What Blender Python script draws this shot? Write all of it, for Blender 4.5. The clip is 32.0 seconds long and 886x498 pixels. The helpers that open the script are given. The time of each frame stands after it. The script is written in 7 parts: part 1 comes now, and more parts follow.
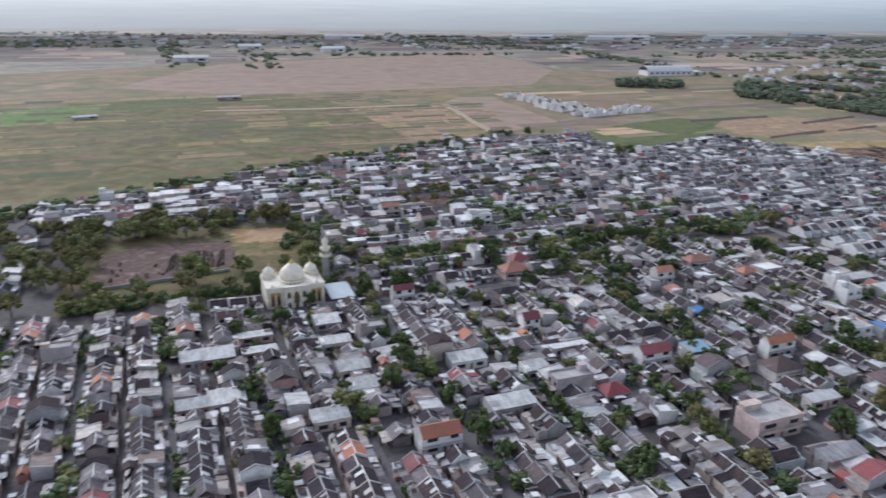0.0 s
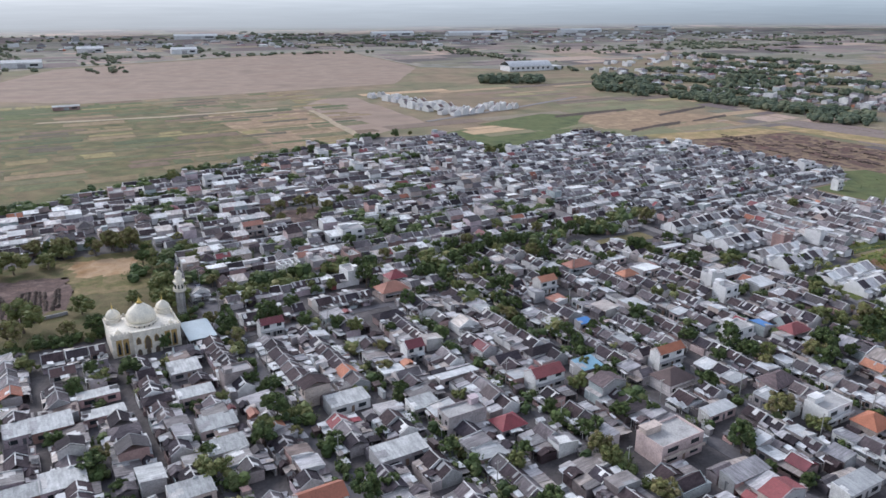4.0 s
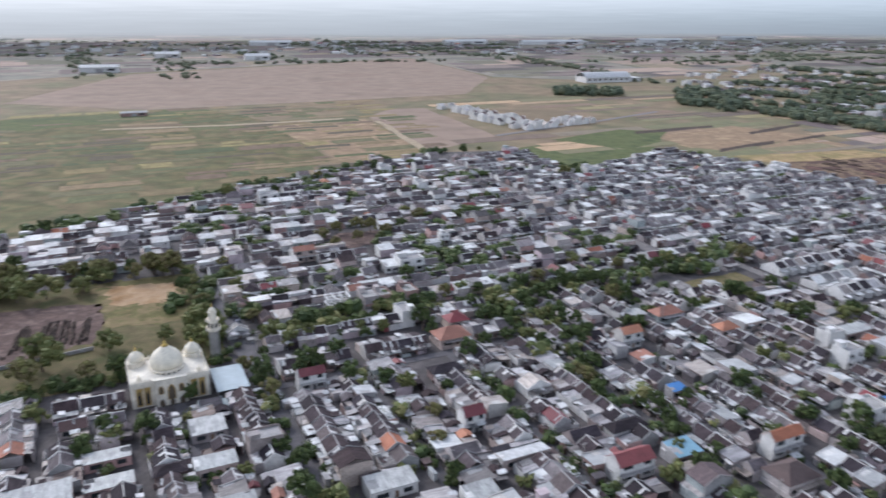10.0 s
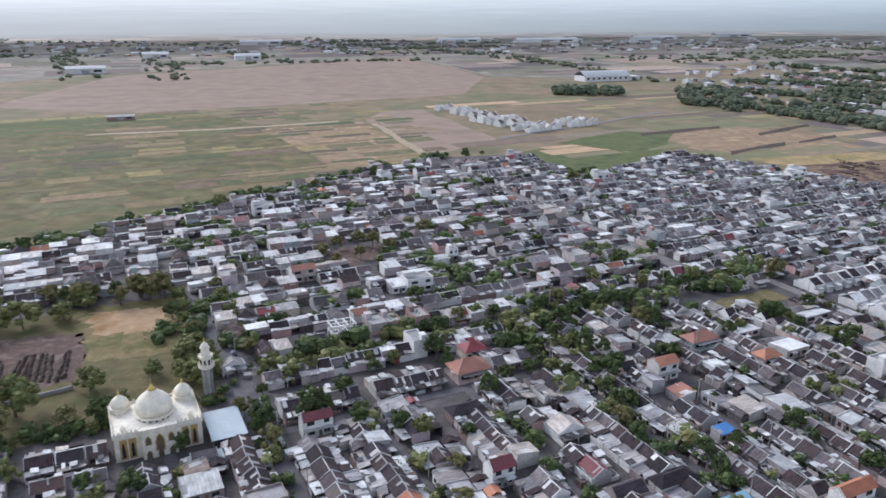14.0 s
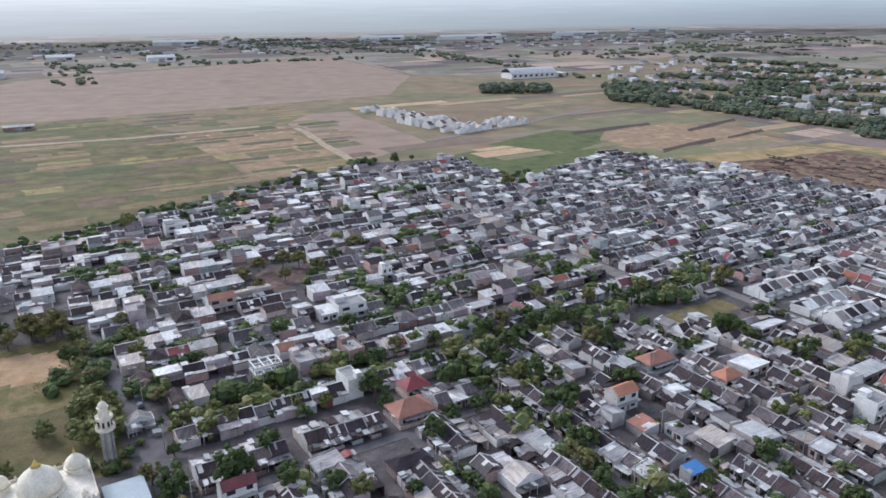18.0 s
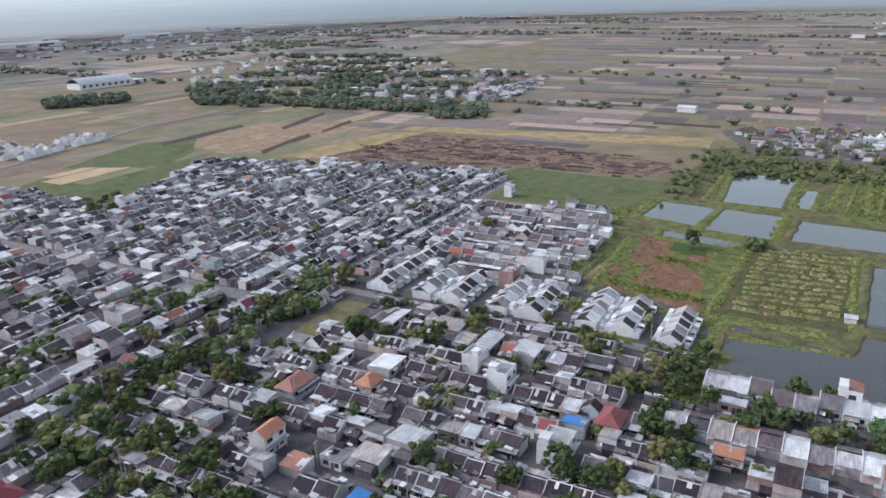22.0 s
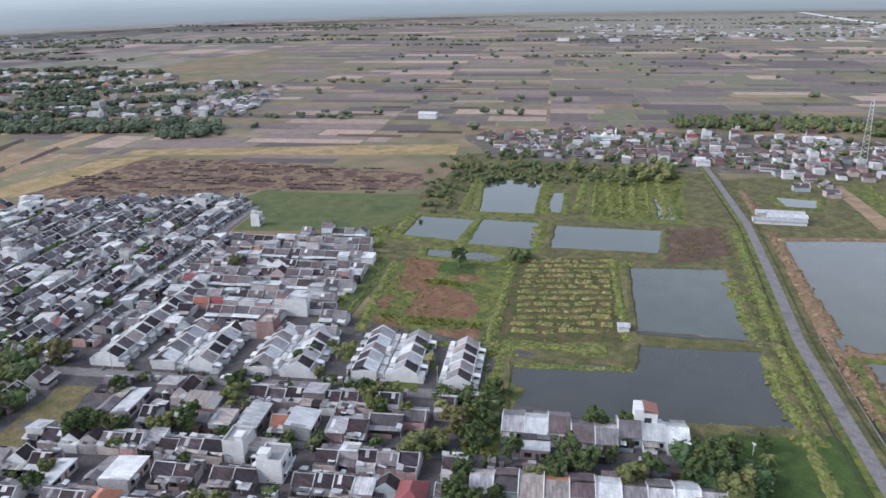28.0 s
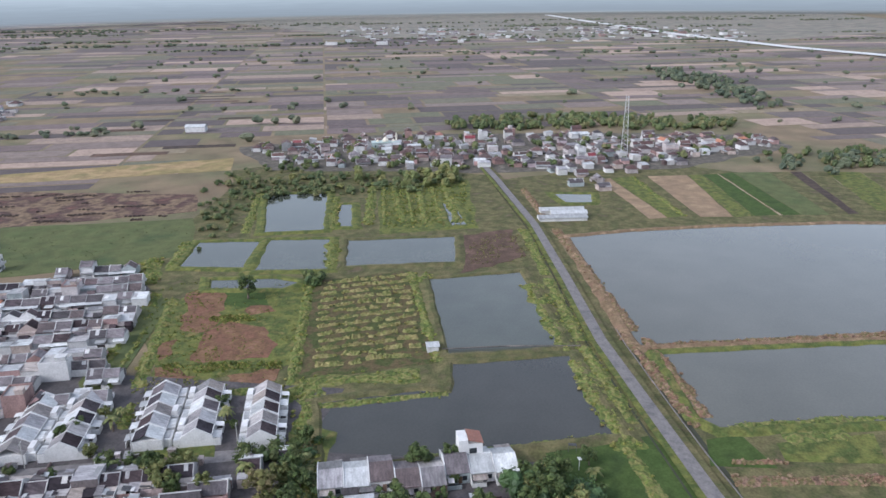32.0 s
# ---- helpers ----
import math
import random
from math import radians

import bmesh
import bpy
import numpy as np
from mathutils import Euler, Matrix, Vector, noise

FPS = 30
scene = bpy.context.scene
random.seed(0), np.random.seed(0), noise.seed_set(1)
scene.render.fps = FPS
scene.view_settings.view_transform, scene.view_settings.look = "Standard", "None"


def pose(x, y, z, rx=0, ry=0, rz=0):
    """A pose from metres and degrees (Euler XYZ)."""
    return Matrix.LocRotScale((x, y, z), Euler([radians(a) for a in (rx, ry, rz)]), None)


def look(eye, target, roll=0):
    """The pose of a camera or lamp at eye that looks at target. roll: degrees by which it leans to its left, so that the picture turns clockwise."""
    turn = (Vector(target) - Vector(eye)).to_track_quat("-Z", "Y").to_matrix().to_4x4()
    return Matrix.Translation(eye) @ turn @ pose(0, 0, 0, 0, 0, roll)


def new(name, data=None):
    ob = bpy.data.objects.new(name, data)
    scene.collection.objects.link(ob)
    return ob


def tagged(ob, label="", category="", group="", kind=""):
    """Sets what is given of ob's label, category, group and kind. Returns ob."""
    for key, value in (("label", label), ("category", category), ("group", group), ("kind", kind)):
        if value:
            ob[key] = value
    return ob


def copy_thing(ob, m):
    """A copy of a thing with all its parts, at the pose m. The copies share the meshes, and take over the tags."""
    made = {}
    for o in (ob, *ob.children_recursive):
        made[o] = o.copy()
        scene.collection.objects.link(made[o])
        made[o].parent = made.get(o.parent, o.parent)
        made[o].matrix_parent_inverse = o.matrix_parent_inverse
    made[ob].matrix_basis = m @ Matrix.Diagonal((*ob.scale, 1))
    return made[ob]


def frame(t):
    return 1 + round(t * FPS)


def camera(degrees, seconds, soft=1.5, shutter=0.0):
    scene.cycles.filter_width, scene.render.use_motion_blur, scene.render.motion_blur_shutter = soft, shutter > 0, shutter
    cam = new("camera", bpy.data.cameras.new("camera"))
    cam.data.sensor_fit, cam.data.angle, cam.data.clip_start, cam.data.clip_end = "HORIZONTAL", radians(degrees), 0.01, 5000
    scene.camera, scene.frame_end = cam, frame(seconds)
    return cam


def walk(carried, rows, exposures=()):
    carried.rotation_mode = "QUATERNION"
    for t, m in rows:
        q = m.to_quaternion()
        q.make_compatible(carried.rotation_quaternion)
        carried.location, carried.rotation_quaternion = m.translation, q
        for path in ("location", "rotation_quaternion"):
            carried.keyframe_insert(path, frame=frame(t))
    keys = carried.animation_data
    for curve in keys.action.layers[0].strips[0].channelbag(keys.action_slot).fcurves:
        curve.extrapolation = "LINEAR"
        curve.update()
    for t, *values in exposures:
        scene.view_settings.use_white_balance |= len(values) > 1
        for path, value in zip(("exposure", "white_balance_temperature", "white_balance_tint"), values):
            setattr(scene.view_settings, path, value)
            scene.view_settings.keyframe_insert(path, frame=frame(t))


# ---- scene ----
# ---------------------------------------------------------------- camera
cam = camera(60.66, 32.0, soft=1.55, shutter=0.8)
PATH = [
    (0, (0.00, 0.00, 120.00), (0.195, 94.816, 88.220), 0.77),
    (0.5, (-0.47, 2.71, 120.51), (5.459, 97.329, 88.688), 0.69),
    (1, (-0.58, 5.79, 120.88), (9.206, 100.074, 89.010), 0.63),
    (1.5, (-0.40, 9.11, 120.96), (12.091, 103.064, 89.067), 0.36),
    (2, (-0.02, 12.20, 120.94), (13.614, 105.969, 88.968), 0.28),
    (2.5, (0.46, 15.50, 121.27), (15.184, 109.088, 89.242), 0.32),
    (3, (0.82, 18.91, 121.59), (16.344, 112.325, 89.451), 0.32),
    (3.5, (1.02, 22.19, 121.60), (17.180, 115.505, 89.470), 0.35),
    (5.5, (2.34, 36.28, 121.37), (20.427, 129.290, 89.410), 0.44),
    (6, (2.75, 40.02, 121.19), (21.827, 132.836, 89.236), 0.56),
    (6.1, (2.90, 40.64, 121.12), (24.574, 132.912, 89.244), 0.53),
    (6.2, (3.06, 41.26, 121.05), (27.909, 132.760, 89.271), 0.49),
    (6.3, (3.22, 41.88, 120.98), (30.568, 132.689, 89.278), 0.46),
    (6.4, (3.37, 42.50, 120.91), (31.521, 133.073, 89.232), 0.45),
    (6.5, (3.53, 43.11, 120.84), (32.670, 133.388, 89.192), 0.43),
    (7, (4.40, 46.03, 120.26), (36.155, 135.468, 88.746), 0.51),
    (7.5, (5.53, 49.16, 120.23), (39.695, 137.695, 88.700), 0.38),
    (8, (6.60, 52.38, 120.38), (42.307, 140.318, 88.898), 0.21),
    (8.5, (7.25, 55.46, 120.46), (43.830, 143.046, 88.991), 0.19),
    (9, (7.57, 59.22, 120.63), (44.208, 146.863, 89.393), 0.22),
    (9.1, (7.64, 59.93, 120.62), (39.678, 149.377, 89.429), 0.29),
    (9.2, (7.72, 60.64, 120.62), (35.249, 151.590, 89.464), 0.36),
    (9.3, (7.80, 61.36, 120.62), (30.847, 153.553, 89.498), 0.42),
    (9.4, (7.87, 62.07, 120.61), (28.614, 154.819, 89.513), 0.46),
    (9.5, (7.95, 62.78, 120.61), (25.688, 156.161, 89.535), 0.50),
    (9.6, (7.87, 63.50, 120.62), (25.036, 156.982, 89.537), 0.51),
    (9.7, (7.79, 64.21, 120.63), (21.416, 158.261, 89.493), 0.57),
    (9.8, (7.71, 64.93, 120.64), (20.087, 159.144, 89.485), 0.60),
    (9.9, (7.63, 65.65, 120.65), (17.601, 160.133, 89.459), 0.64),
    (10, (7.55, 66.36, 120.67), (15.689, 161.016, 89.442), 0.67),
    (10.5, (6.35, 70.11, 120.92), (8.907, 164.993, 89.449), 0.85),
    (11, (4.97, 73.98, 120.97), (3.397, 168.821, 89.310), 1.08),
    (11.5, (3.72, 77.53, 120.67), (0.208, 172.342, 89.085), 1.23),
    (12, (2.62, 81.53, 120.45), (-3.361, 176.300, 89.105), 1.15),
    (12.5, (2.16, 84.78, 120.27), (-4.065, 179.496, 88.814), 1.19),
    (12.6, (2.00, 85.38, 120.38), (-0.948, 180.277, 88.976), 1.11),
    (12.7, (1.83, 85.99, 120.50), (2.572, 180.945, 89.144), 1.03),
    (12.8, (1.67, 86.60, 120.61), (3.503, 181.541, 89.272), 1.00),
    (12.9, (1.50, 87.20, 120.72), (4.095, 182.134, 89.395), 0.98),
    (13, (1.34, 87.81, 120.83), (5.065, 182.708, 89.524), 0.96),
    (13.5, (1.33, 90.82, 120.99), (8.029, 185.534, 89.618), 0.76),
    (14, (1.74, 94.04, 121.02), (10.950, 188.502, 89.536), 0.43),
    (14.5, (1.94, 97.33, 121.20), (12.702, 191.597, 89.609), 0.12),
    (16.5, (2.59, 110.90, 121.56), (16.016, 204.732, 89.692), -0.00),
    (17, (2.92, 114.17, 121.56), (16.444, 207.996, 89.724), -0.01),
    (17.5, (3.29, 117.47, 121.50), (19.316, 210.892, 89.637), 0.06),
    (18, (3.76, 121.75, 121.48), (21.991, 214.790, 89.670), 0.03),
    (18.5, (4.67, 125.39, 121.18), (24.889, 217.989, 89.302), 0.04),
    (18.6, (4.72, 125.86, 121.24), (29.733, 217.286, 89.371), -0.04),
    (18.7, (4.76, 126.33, 121.29), (35.336, 216.059, 89.442), -0.13),
    (18.8, (4.81, 126.80, 121.35), (36.700, 216.072, 89.500), -0.15),
    (18.9, (4.86, 127.27, 121.40), (38.492, 215.902, 89.560), -0.18),
    (19, (4.90, 127.75, 121.45), (39.026, 216.187, 89.615), -0.19),
    (19.5, (5.93, 130.38, 121.46), (43.499, 217.391, 89.576), -0.21),
    (20, (7.69, 133.30, 121.17), (48.898, 218.599, 89.148), -0.31),
    (20.1, (8.03, 133.91, 121.11), (54.048, 216.691, 89.023), -0.43),
    (20.2, (8.36, 134.52, 121.05), (59.182, 214.423, 88.896), -0.54),
    (20.3, (8.70, 135.14, 120.99), (62.393, 213.118, 88.793), -0.62),
    (20.4, (9.04, 135.75, 120.92), (63.538, 213.164, 88.720), -0.64),
    (20.5, (9.37, 136.37, 120.86), (64.676, 213.203, 88.647), -0.66),
    (21, (11.57, 139.41, 120.65), (70.364, 213.602, 88.426), -0.72),
    (21.5, (13.55, 141.87, 120.48), (74.268, 214.459, 88.181), -0.87),
    (22, (15.58, 144.43, 120.52), (77.594, 215.916, 88.199), -0.98),
    (22.5, (17.39, 146.98, 120.43), (80.200, 217.768, 88.107), -0.91),
    (23, (19.76, 150.10, 120.52), (83.313, 220.276, 88.330), -0.79),
    (23.5, (22.23, 152.91, 120.51), (89.179, 219.915, 88.439), -0.70),
    (24, (24.63, 155.34, 120.42), (93.373, 220.524, 88.398), -0.59),
    (24.5, (27.00, 157.61, 120.29), (98.499, 219.789, 88.339), -0.64),
    (24.6, (27.37, 158.00, 120.32), (101.318, 217.238, 88.335), -0.71),
    (24.7, (27.75, 158.38, 120.34), (103.060, 215.872, 88.342), -0.76),
    (24.8, (28.13, 158.77, 120.37), (104.499, 214.835, 88.354), -0.79),
    (24.9, (28.51, 159.16, 120.39), (105.242, 214.720, 88.374), -0.80),
    (25, (28.89, 159.55, 120.42), (105.879, 214.746, 88.396), -0.81),
    (25.5, (31.07, 161.33, 120.37), (110.048, 213.543, 88.186), -0.85),
    (26, (33.59, 163.42, 120.32), (113.818, 213.608, 87.992), -1.01),
    (26.5, (36.11, 165.63, 120.40), (117.150, 214.420, 87.969), -1.04),
    (28.5, (45.84, 174.51, 120.08), (128.546, 220.792, 88.179), -0.66),
    (29, (48.11, 176.50, 120.02), (132.614, 219.461, 88.192), -0.48),
    (29.1, (48.49, 176.78, 120.15), (135.251, 215.012, 88.351), -0.52),
    (29.2, (48.88, 177.07, 120.29), (137.258, 211.398, 88.505), -0.55),
    (29.3, (49.26, 177.35, 120.43), (138.364, 209.775, 88.651), -0.56),
    (29.4, (49.65, 177.64, 120.57), (139.191, 208.826, 88.793), -0.57),
    (29.5, (50.03, 177.92, 120.70), (140.138, 207.456, 88.938), -0.58),
    (30, (52.04, 178.95, 121.07), (143.126, 205.118, 89.177), -0.58),
    (30.5, (54.51, 180.03, 121.00), (146.271, 203.802, 89.150), -0.72),
    (31, (57.53, 181.30, 120.66), (149.676, 203.576, 88.826), -0.76),
    (31.5, (60.40, 182.74, 120.34), (152.802, 203.779, 88.410), -0.64),
    (32, (63.30, 184.10, 120.17), (155.868, 204.419, 88.258), -0.60),
]
walk(cam, [(t, look(eye, target, roll)) for t, eye, target, roll in PATH],
     exposures=[(0, 0.48, 5930, 13), (3, 0.58, 5930, 13), (10, 0.62, 5930, 13), (20, 0.6, 5880, 12.5), (26, 0.61, 5860, 12.5), (32, 0.59, 5850, 12.5)])

# ---------------------------------------------------------------- light
SUN_AZ, SUN_EL = radians(-42), radians(34)     # azimuth clockwise from +y
world = bpy.data.worlds.new("sky")
scene.world = world
world.use_nodes = True
wn = world.node_tree.nodes
sky = wn.new("ShaderNodeTexSky")
sky.sky_type = "NISHITA"
sky.sun_disc = False
sky.sun_elevation, sky.sun_rotation = SUN_EL, SUN_AZ
sky.air_density, sky.dust_density, sky.ozone_density = 1.3, 2.0, 3.0
wn["Background"].inputs[1].default_value = 0.168
wl = world.node_tree.links
coord, split, floor_z, join = wn.new("ShaderNodeTexCoord"), wn.new("ShaderNodeSeparateXYZ"), wn.new("ShaderNodeMath"), wn.new("ShaderNodeCombineXYZ")
floor_z.operation, floor_z.inputs[1].default_value = "MAXIMUM", 0.035      # hazy horizon carries on below eye level
wl.new(coord.outputs["Generated"], split.inputs[0])
wl.new(split.outputs["X"], join.inputs["X"])
wl.new(split.outputs["Y"], join.inputs["Y"])
wl.new(split.outputs["Z"], floor_z.inputs[0])
wl.new(floor_z.outputs[0], join.inputs["Z"])
wl.new(join.outputs[0], sky.inputs["Vector"])
haze = wn.new("ShaderNodeHueSaturation")
haze.inputs["Saturation"].default_value, haze.inputs["Value"].default_value = 0.4, 1.0
wl.new(sky.outputs[0], haze.inputs["Color"])
wl.new(haze.outputs[0], wn["Background"].inputs[0])
sun_data = bpy.data.lights.new("sun", "SUN")
sun_data.energy, sun_data.angle, sun_data.color = 1.2, radians(15), (1.0, 0.94, 0.87)
sun = new("sun", sun_data)
sun.matrix_basis = look((0, 0, 300), (-math.sin(SUN_AZ) * math.cos(SUN_EL), -math.cos(SUN_AZ) * math.cos(SUN_EL), 300 - math.sin(SUN_EL)))

# ---------------------------------------------------------------- materials
def material(name, stops, size=1.0, rough=0.8, metal=0.0, bump=0.0, spec=0.5, sheen=0.0, by="object",
             stain=0.25, stain_size=4.0, wave=0.0, wave_scale=1.0, streak=0.0):
    """Colour stops are picked by object or island, then varied by a fine grain and broad stains."""
    m = bpy.data.materials.new(name)
    m.use_nodes = True
    n, l = m.node_tree.nodes, m.node_tree.links
    b = n["Principled BSDF"]
    ramp = n.new("ShaderNodeValToRGB")
    ramp.color_ramp.interpolation = "LINEAR" if by == "noise" else "CONSTANT"
    e = ramp.color_ramp.elements
    stops = list(stops) * (2 if len(stops) == 1 else 1)
    while len(e) < len(stops):
        e.new(0.5)
    for k, c in enumerate(stops):
        e[k].position = k / len(stops) if by != "noise" else 0.3 + 0.4 * k / max(1, len(stops) - 1)
        e[k].color = (*c, 1)
    geo = n.new("ShaderNodeNewGeometry")
    if by == "object":
        pick = n.new("ShaderNodeObjectInfo").outputs["Random"]
    elif by == "island":
        pick = geo.outputs["Random Per Island"]
    else:
        t = n.new("ShaderNodeTexNoise")
        t.inputs["Scale"].default_value, t.inputs["Detail"].default_value = 1 / size, 6
        l.new(geo.outputs["Position"], t.inputs["Vector"])
        pick = t.outputs["Fac"]
    l.new(pick, ramp.inputs[0])
    broad, fine = n.new("ShaderNodeTexNoise"), n.new("ShaderNodeTexNoise")
    for tex, scale, detail in ((broad, 1 / stain_size, 4), (fine, 2.2 / size if by != "noise" else 1.3, 5)):
        tex.inputs["Scale"].default_value, tex.inputs["Detail"].default_value = scale, detail
        l.new(geo.outputs["Position"], tex.inputs["Vector"])
    add = n.new("ShaderNodeMath")
    add.operation = "ADD"
    l.new(broad.outputs["Fac"], add.inputs[0])
    l.new(fine.outputs["Fac"], add.inputs[1])
    span = n.new("ShaderNodeMapRange")
    span.inputs["From Min"].default_value, span.inputs["From Max"].default_value = 0.7, 1.3
    span.inputs["To Min"].default_value, span.inputs["To Max"].default_value = 1 - stain, 1 + stain
    l.new(add.outputs[0], span.inputs["Value"])
    mul = n.new("ShaderNodeMix")
    mul.data_type, mul.blend_type = "RGBA", "MULTIPLY"
    mul.inputs["Factor"].default_value = 1
    l.new(ramp.outputs[0], mul.inputs["A"])
    l.new(span.outputs[0], mul.inputs["B"])
    colour = mul.outputs["Result"]
    if streak:                   # rain streaks and patched strips running down a roof
        place, turn, rain, fade, worn = n.new("ShaderNodeTexCoord"), n.new("ShaderNodeMapping"), n.new("ShaderNodeTexNoise"), n.new("ShaderNodeMapRange"), n.new("ShaderNodeMix")
        turn.inputs["Scale"].default_value = (1.3, .24, .6)
        rain.inputs["Scale"].default_value, rain.inputs["Detail"].default_value = 1.0, 4
        fade.inputs["From Min"].default_value, fade.inputs["From Max"].default_value = .36, .64
        fade.inputs["To Min"].default_value, fade.inputs["To Max"].default_value = 1 - streak, 1 + streak
        worn.data_type, worn.blend_type = "RGBA", "MULTIPLY"
        worn.inputs["Factor"].default_value = 1
        l.new(place.outputs["Object"], turn.inputs[0])
        l.new(turn.outputs[0], rain.inputs["Vector"])
        l.new(rain.outputs["Fac"], fade.inputs["Value"])
        l.new(colour, worn.inputs["A"])
        l.new(fade.outputs[0], worn.inputs["B"])
        colour = worn.outputs["Result"]
    l.new(colour, b.inputs["Base Color"])
    b.inputs["Roughness"].default_value, b.inputs["Metallic"].default_value = rough, metal
    b.inputs["Specular IOR Level"].default_value = spec
    # sheen on the fields pales them at low angles, imitating haze
    b.inputs["Sheen Tint"].default_value = (1.0, .9, .82, 1)
    b.inputs["Sheen Weight"].default_value, b.inputs["Sheen Roughness"].default_value = sheen, 0.5
    height = fine.outputs["Fac"]
    if wave:
        co, w = n.new("ShaderNodeTexCoord"), n.new("ShaderNodeTexWave")
        w.inputs["Scale"].default_value, w.inputs["Distortion"].default_value = wave_scale, 0.3
        w.bands_direction = "X"
        l.new(co.outputs["Object"], w.inputs["Vector"])
        height = w.outputs["Fac"]
    if bump or wave:
        bp = n.new("ShaderNodeBump")
        bp.inputs["Strength"].default_value, bp.inputs["Distance"].default_value = max(bump, wave), 0.15
        l.new(height, bp.inputs["Height"])
        l.new(bp.outputs[0], b.inputs["Normal"])
    return m


def grey(v, warm=0.0):
    return (v * (1 + warm), v, v * (1 - warm))


ISLAND = {}
MAROON_STOPS = [(.1, .055, .052), (.075, .045, .043), (.13, .075, .066), (.09, .06, .057)]


def twin(name, stops, **how):
    """A material varied from object to object, with a twin varied from piece to piece for the joined houses."""
    ISLAND[name] = material(name + "_joined", stops, by="island", **how)
    return material(name, stops, **how)


MAROON = twin("roof_maroon", MAROON_STOPS, rough=0.75, stain=0.3, wave=0.4, wave_scale=1.6)
TILE = twin("roof_tile", [(0.0909, 0.0777, 0.0846), (0.065, 0.0556, 0.0605), (0.11, 0.0937, 0.0997), (0.15, 0.129, 0.135), (0.0964, 0.0729, 0.074), (0.169, 0.147, 0.154), (0.117, 0.0879, 0.0874), (0.0588, 0.0506, 0.0553), (0.196, 0.171, 0.179), (0.109, 0.0769, 0.0805)],
                rough=0.75, stain=0.35, stain_size=5, wave=0.5, wave_scale=1.6, streak=.25)
TILE_DARK = twin("roof_dark_tile", [(0.0389, 0.0298, 0.0352), (0.0516, 0.0388, 0.0443), (0.0289, 0.023, 0.0275), (0.0636, 0.0463, 0.0494), (0.0422, 0.03, 0.0332), (0.0829, 0.0666, 0.0725), (0.0356, 0.0295, 0.036), (0.124, 0.105, 0.112), (0.0543, 0.0376, 0.0401), (0.0489, 0.0407, 0.0493)],
                 rough=0.85, spec=0.2, stain=0.3, wave=0.4, wave_scale=1.6, streak=.3)
SLATE = twin("roof_slate", [(0.0825, 0.0836, 0.0902), (0.066, 0.066, 0.0726), (0.105, 0.106, 0.11), (0.077, 0.0748, 0.077)], rough=0.7, spec=0.3, stain=0.3, wave=0.4, wave_scale=1.6, streak=.25)
RED = twin("roof_red", [(.21, .036, .044), (.15, .033, .041), (.23, .058, .06)], rough=0.6, stain=0.25, wave=0.4, wave_scale=1.6)
ORANGE = twin("roof_orange", [(.36, .13, .07), (.28, .1, .06), (.4, .17, .1), (.31, .14, .1)], rough=0.7, stain=0.25, wave=0.4, wave_scale=1.6)
SHEET = twin("roof_sheet", [(0.331, 0.312, 0.321), (0.234, 0.224, 0.235), (0.43, 0.414, 0.418), (0.171, 0.162, 0.163), (0.281, 0.265, 0.271), (0.189, 0.172, 0.175), (0.366, 0.339, 0.331), (0.145, 0.13, 0.126), (0.241, 0.209, 0.197), (0.361, 0.312, 0.281), (0.288, 0.243, 0.217)], rough=0.45, stain=0.25, stain_size=6, wave=0.35, wave_scale=1.2, streak=.3)
WHITE_SHEET = twin("roof_white_sheet", [(.52, .525, .52), (.4, .405, .405), (.6, .605, .595), (.32, .325, .325), (.46, .465, .47)], rough=0.6, spec=0.3, stain=0.22, stain_size=3, streak=.14, wave=0.3, wave_scale=1.2)
# dull sheet and wall put the shade of the near lanes into colour
DULL_SHEET = twin("roof_rusty_sheet", [(.2, .185, .18), (.15, .135, .135), (.24, .225, .22), (.12, .1, .098), (.17, .13, .115)], rough=0.7, spec=0.3, stain=0.3, stain_size=3, streak=.3)
PALE_SHEET = twin("roof_pale_sheet", [(.37, .375, .37), (.31, .315, .31), (.41, .41, .4)], rough=0.65, spec=0.3, stain=0.25, stain_size=3, streak=.2)
DULL_WALL = twin("wall_weathered", [(.2, .165, .16), (.26, .22, .21), (.15, .125, .125), (.23, .16, .15), (.3, .27, .265)], rough=0.9, stain=0.35, stain_size=3)
BLUE_SHEET = twin("roof_blue_sheet", [(.17, .31, .4)], rough=0.45, stain=0.2)
PALEBLUE = twin("roof_pale_blue", [(.36, .42, .45)], rough=0.5, stain=0.15, stain_size=5)
TARP = twin("tarp_blue", [(.02, .07, .34), (.04, .16, .4)], rough=0.5, stain=0.2)
WALL = twin("wall_plaster", [(0.441, 0.392, 0.383), (0.331, 0.294, 0.289), (0.508, 0.464, 0.455), (0.394, 0.321, 0.293), (0.276, 0.247, 0.248), (0.416, 0.341, 0.36), (0.314, 0.348, 0.349), (0.461, 0.381, 0.336), (0.432, 0.281, 0.264), (0.292, 0.188, 0.17), (0.48, 0.374, 0.355), (0.217, 0.156, 0.147)], rough=0.9, stain=0.3, stain_size=3)
WHITE_WALL = twin("wall_white", [(.62, .61, .6), (.54, .53, .52)], rough=0.85, stain=0.2, stain_size=3)
PARTY = twin("party_wall", [(.52, .51, .5), (.36, .35, .35), (.62, .61, .59), (.46, .44, .42), (.26, .26, .26), (.3, .29, .29)], rough=0.9, stain=0.3)
CONCRETE = twin("concrete", [(.34, .33, .32), (.28, .27, .27)], rough=0.9, stain=0.3)
BRICKRED = twin("brick_wall", [(.28, .16, .135), (.31, .185, .155)], rough=0.9, stain=0.3)
